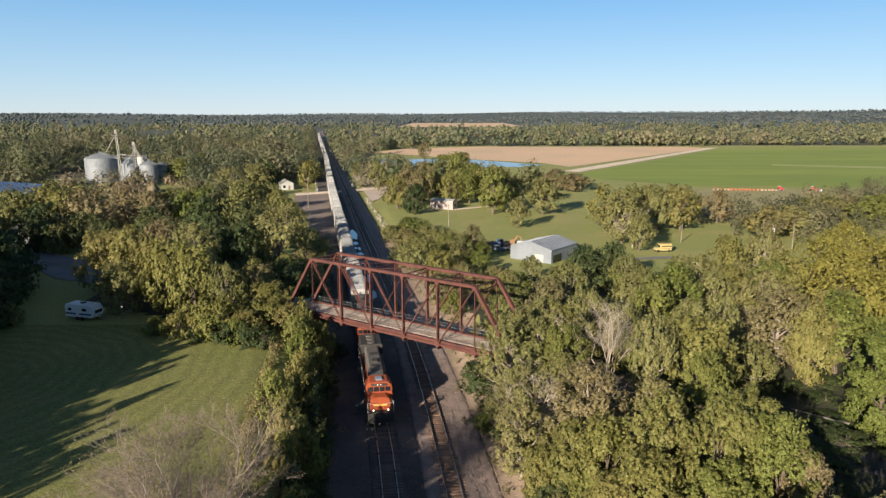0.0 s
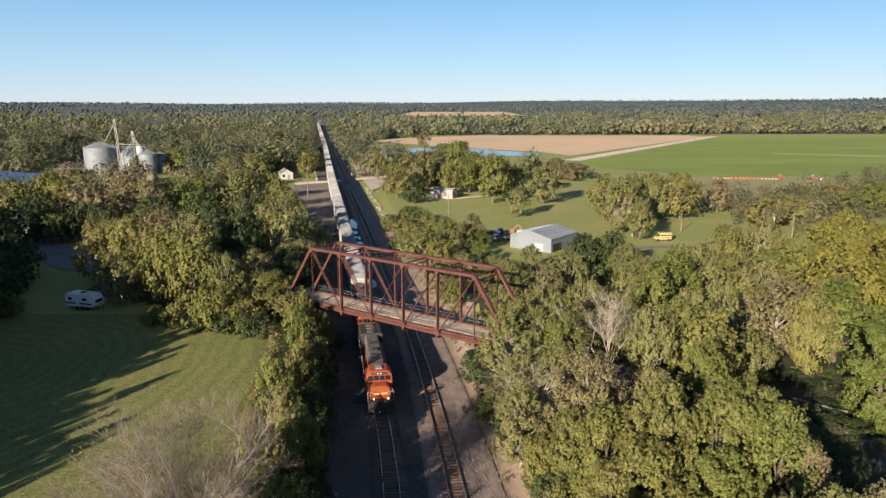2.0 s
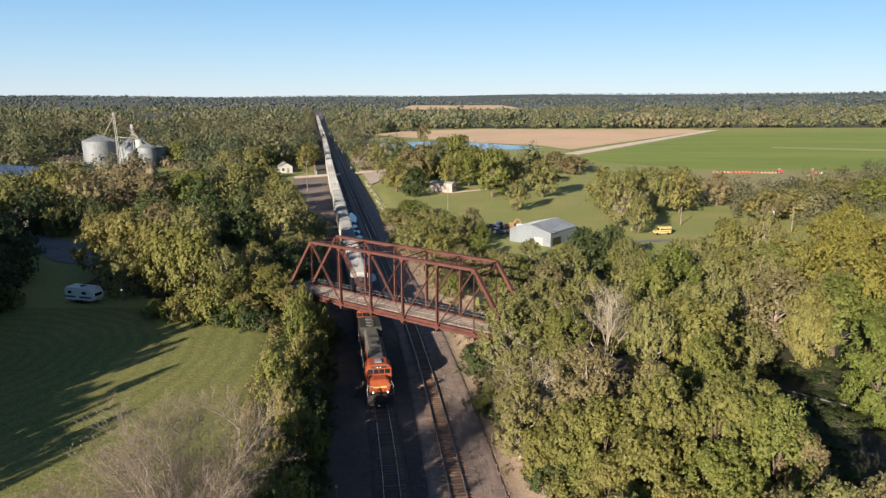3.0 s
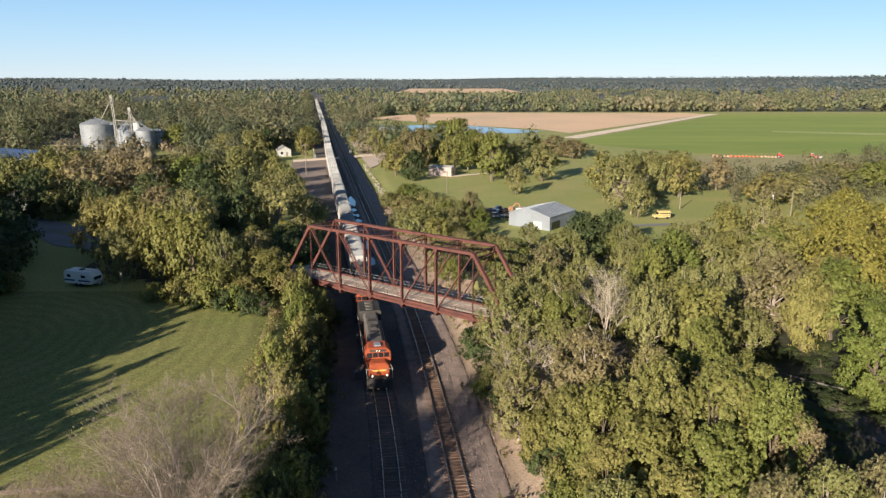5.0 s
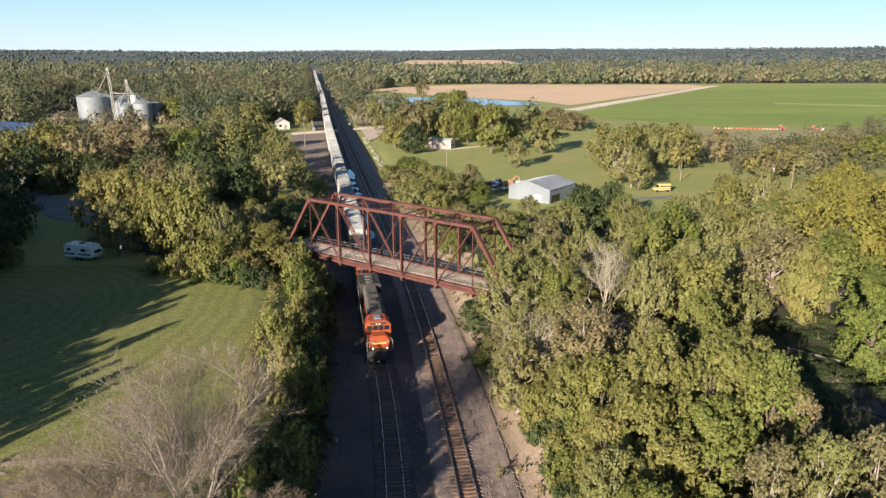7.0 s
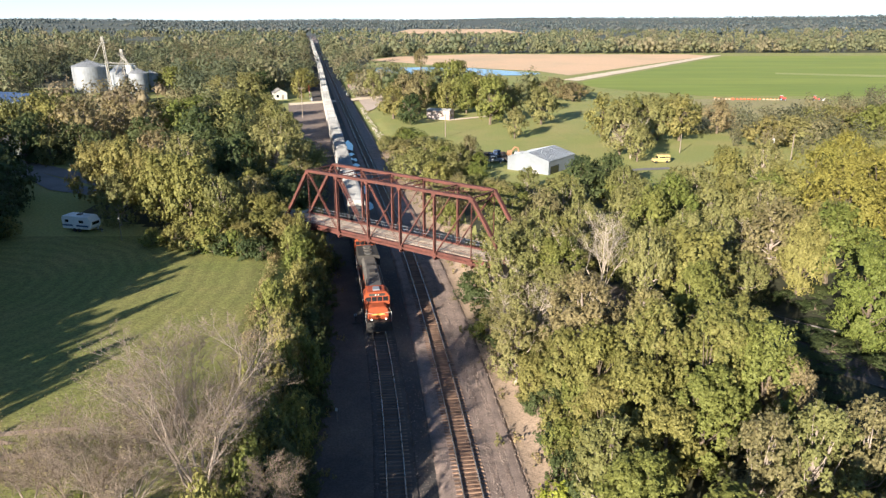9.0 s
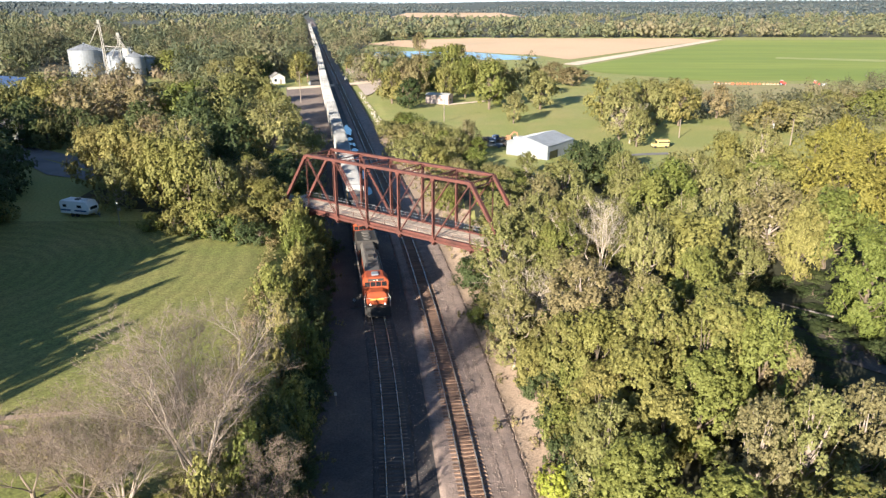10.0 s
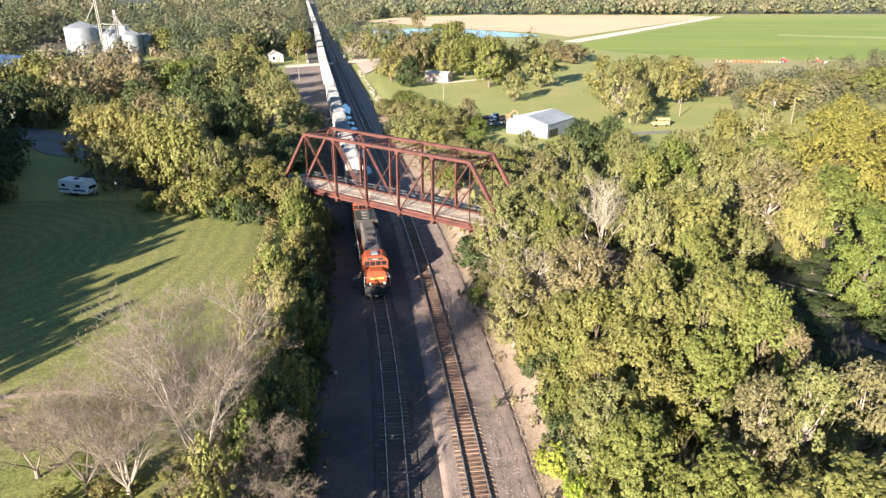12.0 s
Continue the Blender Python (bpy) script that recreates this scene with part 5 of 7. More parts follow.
# tall trees beside the lawn, whose shadows lie over it
TALL_TREES = []
SHADE_REACH = ((-52, 18), (-57, 26.5), (-61, 38), (-65, 44), (-69, 48), (-73, 56), (-76, 64), (-82, 72), (-100, 90), (-128, 98), (-162, 112))
for row in range(5):
    q = -51.0 - row * 0.6
    while q > -162:
        h = rnd.uniform(12.0, 17.0) - row
        reach = float(np.interp(-q, [-a for a, b in SHADE_REACH], [b for a, b in SHADE_REACH])) + (rnd.uniform(-3, 9) if row == 0 else -row * 6 + rnd.uniform(-3, 3))
        s = reach - h / math.tan(radians(SUN_UP))
        x, y = q * math.sin(radians(SUN_TO)) + s * math.cos(radians(SUN_TO)), s * math.sin(radians(SUN_TO)) - q * math.cos(radians(SUN_TO))
        while x > -0.66 * y - 9:       # taller trees further off, where the lawn itself is open
            x, y, h = x - 2 * math.cos(radians(SUN_TO)), y - 2 * math.sin(radians(SUN_TO)), h + 2 * math.tan(radians(SUN_UP))
        if h < 26:
            plant(TALL[0], x, y, h, rnd.uniform(0.8, 1.5) if row == 0 else rnd.uniform(2.2, 3.4), rnd, "", TALL_TREES)
        q -= rnd.uniform(1.4, 3.2) if row < 2 else rnd.uniform(1.5, 2.2)
for i in range(10):
    a = i / 18
    plant(rnd.choice(BUSH), -24 - 34 * a, 90 + 14 * a + 15 * max(0, a - 0.55) + rnd.uniform(-0.8, 0.8), rnd.uniform(2.2, 4.2), rnd.uniform(1.6, 2.4), rnd, "trees behind the lawn")
# low dark-leaved bushes added to give the hollow its deep shade
for x, y in ((31, 66), (34, 70), (38, 67), (41, 72), (45, 66), (48, 62), (36, 61), (42, 59), (28, 74), (31, 77), (35, 75), (38, 78), (44, 77), (47, 72), (33, 62), (39, 63), (44, 70), (30, 70), (25, 78), (36, 57), (32, 54), (34, 80), (38, 82), (42, 80), (36, 84), (40, 86), (30, 82), (45, 82)):
    plant(BUSH[2], x + rnd.uniform(-1, 1), y + rnd.uniform(-1, 1), rnd.uniform(0.6, 1.8), rnd.uniform(1.8, 2.8), rnd, "thicket beside the railway")
for x, y, h, r, k in ((7.2, 173.0, 8.5, 3.4, NEAR[4]), (4.6, 170.0, 7.0, 3.0, NEAR[2]), (9.6, 170.5, 5.0, 2.6, NEAR[0])):
    plant(k, x, y, h, r, rnd, "trees behind the scrap yard")
# growth round the bridge's ends
for x, y, hh, r, k in ((7.4, 76.0, 9.5, 3.6, NEAR[2]), (9.4, 83.5, 9.5, 3.8, NEAR[2]), (8.4, 71.5, 7.0, 2.8, NEAR[2]), (10.8, 77.0, 6.5, 3.0, NEAR[2]), (13.5, 75.0, 6.5, 3.0, NEAR[0]), (6.2, 73.0, 3.5, 1.9, BUSH[2]), (7.0, 78.0, 3.2, 1.8, BUSH[2]), (5.6, 81.0, 3.0, 1.7, BUSH[2]), (4.8, 76.0, 2.4, 1.4, BUSH[0]),
                      (9.5, 88.0, 5.0, 2.4, BUSH[0]), (7.5, 93.0, 5.0, 2.5, BUSH[1]), (-21.5, 99.0, 4.0, 2.2, BUSH[1]), (-25.5, 101.5, 5.0, 2.4, NEAR[1]), (-17.5, 92.0, 3.2, 1.9, BUSH[0]), (-16.0, 100.5, 3.0, 1.8, BUSH[2]), (-20.0, 95.0, 4.2, 2.0, BUSH[0])):
    plant(k, x, y, hh, r, rnd, "growth round the bridge")


# ---- bare trees ----
def bare_tree(seed, h, spread, label, stems=6, sparse=0, wood=BARE, finest=3):
    """A short trunk that parts low into long rising limbs, each with side branches and fine twigs."""
    rng = random.Random(seed)
    bm, fine, tips = bmesh.new(), bmesh.new(), []

    def limb(p, d, length, r, level):
        if level == 3 or finest == 2 and level == 2:
            for _ in range(3):
                e = p + (d + Vector((rng.gauss(0, 0.35), rng.gauss(0, 0.35), rng.gauss(0.1, 0.3)))) * length * rng.uniform(0.7, 1.5)
                side = d.cross(Vector((rng.gauss(0, 1), rng.gauss(0, 1), rng.gauss(0, 1)))).normalized() * 0.0075
                fine.faces.new([fine.verts.new(p + side), fine.verts.new(p - side), fine.verts.new(e)])
            tips.append(p)
            return
        n = (5, 4, 3)[level]
        for k in range(n):
            q = p + d * (length / n)
            tube(bm, p, q, r * (1 - 0.75 * k / n), r * (1 - 0.75 * (k + 1) / n), (6, 5, 3, 3)[level], False)
            p = q
            d = (d + Vector((rng.gauss(0, 0.14), rng.gauss(0, 0.14), rng.gauss(0.02, 0.08)))).normalized()
            if level < finest:
                for _ in range((3, 3, 3)[level] if k or level else 0):
                    side = Vector((rng.gauss(0, 1), rng.gauss(0, 1), rng.gauss(0.2, 0.5))).normalized()
                    limb(p, (d + side * 0.85).normalized(), length * rng.uniform(0.28, 0.5) * (1.15 - 0.5 * k / n), max(r * 0.42 * (1 - 0.6 * k / n), 0.008), level + 1)
        tips.append(p)

    foot = Vector((0, 0, h * 0.16))
    tube(bm, (0, 0, -0.4), foot, 0.026 * h, 0.021 * h, 8, False)
    for k in range(stems):
        a = k * math.tau / stems + rng.uniform(-0.3, 0.3)
        out = spread * rng.uniform(0.35, 1.0)
        limb(foot - Vector((0, 0, 0.2)), Vector((math.cos(a) * out, math.sin(a) * out, 1)).normalized(), h * rng.uniform(0.72, 0.95), 0.0095 * h, 0)
    t = tagged(thing("bare_tree"), label, "tree")
    part("branchwork", bm, wood, t)
    part("twigwork", fine, TWIGS if finest == 3 else wood, t)
    if sparse:
        g = np.random.default_rng(seed)
        at = np.array([tuple(q) for q in tips])[g.integers(0, len(tips), 90)]
        v, f = leaf_cloud(g, at, np.full(90, 1.3), sparse, 0.06)
        leaves = new("sparse_leaves", from_arrays("sparse_leaves", v, f, LEAF_BROWN))
        leaves.parent = t
    return t


BARE_A = bare_tree(3, 14.0, 0.8, "tall leafless grey tree with a wide crown of fine twigs", 9, 9000), 14.0, 1.0
BARE_C = bare_tree(5, 9.0, 0.8, "thin leafless tree with upright twigs", 6, 5200, wood=TWIGS), 9.0, 1.0
BARE_B = bare_tree(8, 9.0, 0.6, "dead tree with bleached bare branches", 3, wood=BLEACHED, finest=2), 9.0, 1.0
for x, y, h, r, k in ((-15.6, 38.8, 10.3, 0.8, BARE_A), (-22.4, 37.0, 7.0, 0.75, BARE_C), (-12.0, 37.0, 5.6, 0.8, BARE_C), (-19.6, 36.6, 6.4, 0.55, BARE_A), (-26.5, 38.6, 5.6, 0.75, BARE_C), (17.6, 73.4, 8.6, 1.1, BARE_B), (18.6, 74.6, 7.6, 0.8, BARE_B), (10.6, 68.6, 6.6, 1.5, BARE_B), (8.6, 70.0, 6.0, 1.4, BARE_B), (39.0, 90.0, 7.0, 0.9, BARE_B), (51.0, 188.0, 9.0, 1.2, BARE_B)):
    plant(k, x, y, h, r, rnd, "bare trees")

join_trees(TALL_TREES, "tall_woods", "tall narrow trees shading the lawn")
join_trees(BACK, "back_thicket", "low olive thicket between the railway and the yard")
for o, h, r in TALL + NEAR + MID + FAR + PARK + BUSH + [LIME, BARE_A, BARE_C, BARE_B]:
    for c in (*o.children_recursive, o):
        bpy.data.objects.remove(c)


# ---- far woods, as one mass of crowns each ----
def far_wood(name, mat, spots, h, leaves, size, seed, label, jitter=0.2, uneven=0.35, masses=0, level=2):
    """Many trees as one mass: rounded foliage masses, with loose leaves that break their outlines."""
    rng = np.random.default_rng(seed)
    bases = []
    for _ in range(8):
        c, rad = clumps(rng, h, h * 0.52, h * 0.05, 13, 0.42)
        v, f = leaf_cloud(rng, c, rad, leaves, size, 0.85, 0.08, 0.4, jitter, 3, 0.7) if leaves else (np.zeros((0, 3)), np.zeros((0, 3), int))
        if masses:
            top = np.array([(0.0, 0.0, h * 0.58)]) if masses < 3 else np.array([(rng.normal(0, h * 0.14), rng.normal(0, h * 0.14), h * 0.66)])
            a = rng.uniform(0, math.tau) + np.arange(masses - 1) * math.tau / max(masses - 1, 1)
            ring = np.stack([np.cos(a) * h * 0.27, np.sin(a) * h * 0.27, h * rng.uniform(0.3, 0.6, masses - 1)], 1)
            cv, cf = lumps(rng, np.concatenate([top, ring]), h * rng.uniform(*((0.12, 0.2) if leaves > 30 else (0.22, 0.34)), masses), level, 0.95, 0.24)
            v, f = np.concatenate([v, cv]), np.concatenate([f, cf + len(v)])
        bases.append((v, f))
    V, F, T, total = [], [], [], 0
    for x, y in spots:
        b, f = bases[rng.integers(0, 8)]
        a, swell = rng.uniform(0, math.tau), noise.noise((x * 0.02, y * 0.02, seed))
        s = rng.uniform(0.6, 1.3) * (1 + uneven * 1.6 * swell)
        turn = np.array([[math.cos(a), math.sin(a), 0], [-math.sin(a), math.cos(a), 0], [0, 0, 1]])
        V.append((b * s * (1, 1, rng.uniform(0.8, 1.2))) @ turn + (x, y, float(land(x, y))))
        F.append(f + total)
        total += len(b)
        T.append(np.full(len(b), min(1, max(0, 0.48 + rng.normal(0, 0.2) + 0.9 * noise.noise((x * 0.011, y * 0.011, seed + 5))))))
    me = from_arrays(name, np.concatenate(V), np.concatenate(F), mat, np.concatenate(T))
    return tagged(new(name, me), label, "woods", kind="stuff")


def spots_in(n, y0, y1, spread, seed, keep_out, clump=0.0):
    """Places for far trees within the view's wedge, denser nearby, outside the open land."""
    rng = np.random.default_rng(seed)
    out = []
    while len(out) < n:
        y = y0 + (y1 - y0) * rng.random() ** 1.15
        x = rng.uniform(-spread, spread) * (y + 60)
        if any(inside(x, y, p) for p in keep_out):
            continue
        if clump and noise.noise((x * clump, y * clump, seed)) < (0.03 if clump > 0.01 else -0.14):
            continue
        out.append((x, y))
    return out


def scatter(poly, gap, seed):
    rng = random.Random(seed)
    xs, ys = [p[0] for p in poly], [p[1] for p in poly]
    out = []
    for _ in range(int((max(xs) - min(xs)) * (max(ys) - min(ys)) / gap ** 2 * 8)):
        x, y = rng.uniform(min(xs), max(xs)), rng.uniform(min(ys), max(ys))
        if inside(x, y, poly) and not any((x - a) ** 2 + (y - b) ** 2 < gap * gap for a, b in out) and not any((x - a) ** 2 + (y - b) ** 2 < (0.4 * gap + 0.5 * c) ** 2 for a, b, c in used):
            out.append((x, y))
    return out


CORRIDOR = [(-26, 130), (1, 130), (-280, 1640), (-298, 1640)]
OPEN = [
    CORRIDOR,
    [(-60, 600), (-45, 712), (37, 760), (255, 750), (300, 765), (1100, 775), (900, 320), (215, 335), (120, 335), (80, 300), (60, 190), (-20, 190), (-30, 340), (-25, 420), (-52, 475)],
    [(-125, 1060), (-100, 2000), (190, 2020), (165, 1060)],
    [(-240, 440), (-150, 270), (-112, 270), (-155, 440)],
]
left = scatter([(-56, 195), (-118, 195), (-140, 205), (-168, 300), (-100, 316), (-86, 300), (-68, 250)], 8.5, 3)
left = [(x, y) for x, y in left if y < 252 or x > -92]
far_wood("left_woods", WOOD_GREEN, left[::2], 9.5, 1500, 0.36, 15, "green woods between the railway and the grain bins", masses=8, level=1)
far_wood("left_olive_woods", WOOD_OLIVE, left[1::2], 9.0, 1500, 0.36, 16, "olive and brownish woods between the railway and the grain bins", masses=8, level=1)
front = scatter([(-152, 300), (-112, 285), (-106, 345), (-128, 352), (-152, 345)], 9, 8)
far_wood("bin_side_woods", WOOD_OLIVE, front, 7.5, 1300, 0.34, 19, "olive and brownish trees before the grain bins", masses=8, level=1)
yard = scatter([(-30, 372), (-24, 330), (-16, 312), (-4, 306), (24, 335), (45, 345), (20, 365)], 7.5, 5)
far_wood("yard_woods", WOOD_GREEN, yard, 10.0, 1200, 0.36, 17, "green trees behind the mobile home", masses=8, level=1)
scrub = scatter([(88, 190), (78, 255), (105, 290), (150, 300), (205, 320), (190, 260), (150, 190)], 8, 6)
scrub = [(x, y) for k, (x, y) in enumerate(scrub) if not inside(x, y, MEADOW_PLOT) or y < 268 and k % 3 == 0]
far_wood("yard_scrub", WOOD_OLIVE, scrub, 6.5, 1100, 0.26, 18, "olive scrub and low trees along the field edge")
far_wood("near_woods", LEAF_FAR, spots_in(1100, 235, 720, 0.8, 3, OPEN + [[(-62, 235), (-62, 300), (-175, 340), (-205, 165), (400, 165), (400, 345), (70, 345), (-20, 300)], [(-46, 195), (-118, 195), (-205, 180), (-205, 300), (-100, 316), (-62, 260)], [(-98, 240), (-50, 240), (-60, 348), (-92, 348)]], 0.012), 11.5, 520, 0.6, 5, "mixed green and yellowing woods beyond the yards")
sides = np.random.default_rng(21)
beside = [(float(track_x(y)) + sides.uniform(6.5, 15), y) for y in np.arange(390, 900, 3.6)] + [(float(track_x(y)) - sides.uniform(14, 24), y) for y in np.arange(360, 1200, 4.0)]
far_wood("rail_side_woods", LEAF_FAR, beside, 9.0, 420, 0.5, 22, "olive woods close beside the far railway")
edge = np.random.default_rng(12)
line = [(x, (752 if x < 280 else 768) + edge.uniform(0, 1) ** 2 * 60 - (x < -30) * 60) for x in np.concatenate([np.linspace(-75, 300, 75), np.linspace(290, 900, 85)]) + edge.uniform(-3, 3, 160)]
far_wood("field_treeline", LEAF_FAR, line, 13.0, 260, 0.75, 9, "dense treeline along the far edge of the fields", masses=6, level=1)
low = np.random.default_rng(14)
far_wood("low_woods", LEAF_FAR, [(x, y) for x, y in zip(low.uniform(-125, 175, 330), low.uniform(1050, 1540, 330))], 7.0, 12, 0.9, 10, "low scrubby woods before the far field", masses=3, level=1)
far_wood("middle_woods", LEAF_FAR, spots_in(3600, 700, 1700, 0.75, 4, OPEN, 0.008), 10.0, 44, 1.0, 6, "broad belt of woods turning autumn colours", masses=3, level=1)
# the two farthest belts carry their haze in the leaf colour
far_wood("horizon_woods", LEAF_HAZY, spots_in(4200, 1500, 3100, 0.75, 5, OPEN, 0.004), 10.0, 6, 1.6, 7, "distant woods coloured blue for haze", uneven=0.15, masses=2, level=1)
far_wood("horizon_treetops", LEAF_HAZY, spots_in(5200, 2900, 4800, 0.75, 6, OPEN, 0.003), 8.0, 0, 3.4, 8, "haze-blue woods along the horizon", uneven=0.0, masses=1, level=1)


# ---- weeds along the tracks ----
wr = random.Random(23)
weed_spots = []
for _ in range(420):
    y = 28 + 190 * wr.random() ** 1.3
    u = wr.choice((wr.gauss(10.8, 1.4), wr.gauss(-9.4, 0.8), wr.gauss(9.0, 1.6)))
    weed_spots.append((float(track_x(y)) - 3.1 + u, y))
far_wood("trackside_weeds", DRY_GRASS, weed_spots, 0.9, 46, 0.13, 31, "dry weeds and grass tufts along the railway bed", 0.6)
lawn_edge = [(float(track_x(y)) - 3.1 - wr.gauss(16.7, 0.45), y) for y in [30 + 62 * wr.random() for _ in range(260)]]
far_wood("lawn_edge_weeds", DRY_GRASS, lawn_edge, 1.1, 60, 0.14, 32, "tall dry grass along the edge of the lawn", 0.6)


# ---- grain elevator ----
def corrugated(bm, r, z0, z1, n=40):
    """A round wall whose rings stand a little proud of one another."""
    zs = [z0]
    while zs[-1] < z1 - 0.05:
        zs += [zs[-1] + 0.02, min(zs[-1] + 0.7, z1)]
    rings = [[bm.verts.new(((r + (0.06 if (k // 2) % 2 else 0)) * math.cos(i * math.tau / n), (r + (0.06 if (k // 2) % 2 else 0)) * math.sin(i * math.tau / n), z)) for i in range(n)] for k, z in enumerate(zs)]
    for a, b in zip(rings, rings[1:]):
        for i in range(n):
            bm.faces.new((a[i], a[(i + 1) % n], b[(i + 1) % n], b[i]))
    return bm


def grain_bin(x, y, r, eave, top, label, mat=GALV, legs=0.0):
    b = tagged(thing("grain_bin", pose(x, y, float(land(x, y)) - 0.1)), label, "grain bin", "grain elevator")
    part("wall", corrugated(bmesh.new(), r, legs, eave), mat, b, shade=False)
    roof = bmesh.new()
    tube(roof, (0, 0, eave), (0, 0, top), r + 0.15, 0.5, 40)
    cone = part("roof", roof, mat, b)
    for k in range(20):
        a = k * math.tau / 20
        part("roof_rib", beam(bmesh.new(), (math.cos(a) * (r + 0.1), math.sin(a) * (r + 0.1), eave + 0.06), (math.cos(a) * 0.5, math.sin(a) * 0.5, top + 0.06), 0.08, 0.08), mat, cone)
    part("roof_cap", tube(bmesh.new(), (0, 0, top - 0.05), (0, 0, top + 0.5), 0.55, 0.4, 14), mat, b)
    if legs:
        hop = bmesh.new()
        tube(hop, (0, 0, legs), (0, 0, legs - r * 0.9), r, 0.3, 30)
        part("hopper", hop, mat, b)
        for k in range(6):
            a = k * math.tau / 6
            part("leg", beam(bmesh.new(), (math.cos(a) * r, math.sin(a) * r, 0), (math.cos(a) * r, math.sin(a) * r, legs + 0.3), 0.2, 0.2), mat, b)
    else:
        part("ladder", box(bmesh.new(), r + 0.02, r + 0.12, -0.25, 0.25, 0.1, eave), mat, b)
    return b


grain_bin(-175.9, 367.0, 7.8, 12.8, 15.6, "large corrugated steel grain bin with a conical roof")
grain_bin(-163.6, 373.0, 6.0, 9.6, 12.4, "weathered corrugated steel grain bin behind the large one", GALV_DULL)
grain_bin(-157.8, 361.0, 2.5, 8.0, 9.6, "small hopper-bottomed steel grain bin on legs", GALV, 3.2)
grain_bin(-149.1, 361.0, 4.5, 9.8, 11.8, "corrugated steel grain bin with a shiny wall")
grain_bin(-147.0, 370.5, 3.8, 8.6, 10.2, "shaded corrugated steel grain bin at the row's end", GALV_DULL)


def bucket_leg(x, y, top, lean, label):
    t = tagged(thing("bucket_elevator", pose(x, y, float(land(x, y)) - 0.1)), label, "bucket elevator", "grain elevator")
    for s in (-0.4, 0.4):
        part("casing", beam(bmesh.new(), (s, 0, 0), (s + lean, 0, top - 1.5), 0.38, 0.4, (0, 1, 0)), ZINC, t)
    part("head", rounded(-0.75 + lean, 0.75 + lean, -0.5, 0.5, top - 1.6, top, 0.15), ZINC, t)
    part("platform", box(bmesh.new(), -1.7 + lean, 1.7 + lean, -1.3, 1.3, top - 3.0, top - 2.85), ZINC, t)
    rail = bmesh.new()
    for s in (-1, 1):
        tube(rail, (-1.7 + lean, s * 1.3, top - 1.8), (1.7 + lean, s * 1.3, top - 1.8), 0.05, n=6)
        for k in (-1.7, 0, 1.7):
            tube(rail, (k + lean, s * 1.3, top - 2.9), (k + lean, s * 1.3, top - 1.8), 0.05, n=6)
    part("guard_rail", rail, ZINC, t)
    return t


def spout(parent, p, q, r=0.22):
    part("spout", tube(bmesh.new(), p, q, r, n=10), ZINC, parent)


leg1 = bucket_leg(-164.0, 363.0, 27.0, -1.2, "tall slender bucket elevator leg with spouts")
spout(leg1, (-1.6, 0, 24.5), (-8.8, 4, 15.6)), spout(leg1, (0, 0, 15.0), (6.0, 2, 13.5)), spout(leg1, (-1.0, 0.5, 14.6), (10.0, 0, 14.2), 0.22)
leg2 = bucket_leg(-158.1, 365.0, 21.0, 0.6, "shorter bucket elevator leg with platform and braces")
spout(leg2, (0.5, 0, 19.0), (6.5, -3, 11.0)), spout(leg2, (0, 0, 16.0), (-2.0, -4, 9.8)), spout(leg2, (0.3, 0, 17.5), (4.0, -1, 13.0))
tower = tagged(thing("holding_tank", pose(-154.0, 364, float(land(-152, 364)) - 0.1)), "white cylindrical holding tank on a steel frame", "tank", "grain elevator")
part("tank", tube(bmesh.new(), (0, 0, 9.5), (0, 0, 13.6), 1.9, n=24), WHITE, tower)
part("cone", tube(bmesh.new(), (0, 0, 9.5), (0, 0, 7.8), 1.9, 0.3, 24), WHITE, tower)
for sx, sy in ((-1, -1), (1, -1), (1, 1), (-1, 1)):
    part("leg", beam(bmesh.new(), (sx * 1.5, sy * 1.5, 0), (sx * 1.5, sy * 1.5, 10), 0.2, 0.2), GALV_DULL, tower)
catwalk = tagged(thing("catwalk", pose(-158.8, 364, 0)), "grey steel catwalk between the grain bins", "catwalk", "grain elevator")
part("deck", box(bmesh.new(), -9, 8, -0.5, 0.5, 13.1, 13.25), GALV_DULL, catwalk)
for s in (-0.5, 0.5):
    part("truss_side", beam(beam(bmesh.new(), (-9, s, 14.1), (8, s, 14.1), 0.06, 0.06), (-9, s, 12.5), (8, s, 12.5), 0.08, 0.1), GALV_DULL, catwalk)
for x in (-7, 7):
    part("post", beam(bmesh.new(), (x, 0, -0.1), (x, 0, 13.1), 0.25, 0.25), GALV_DULL, catwalk)


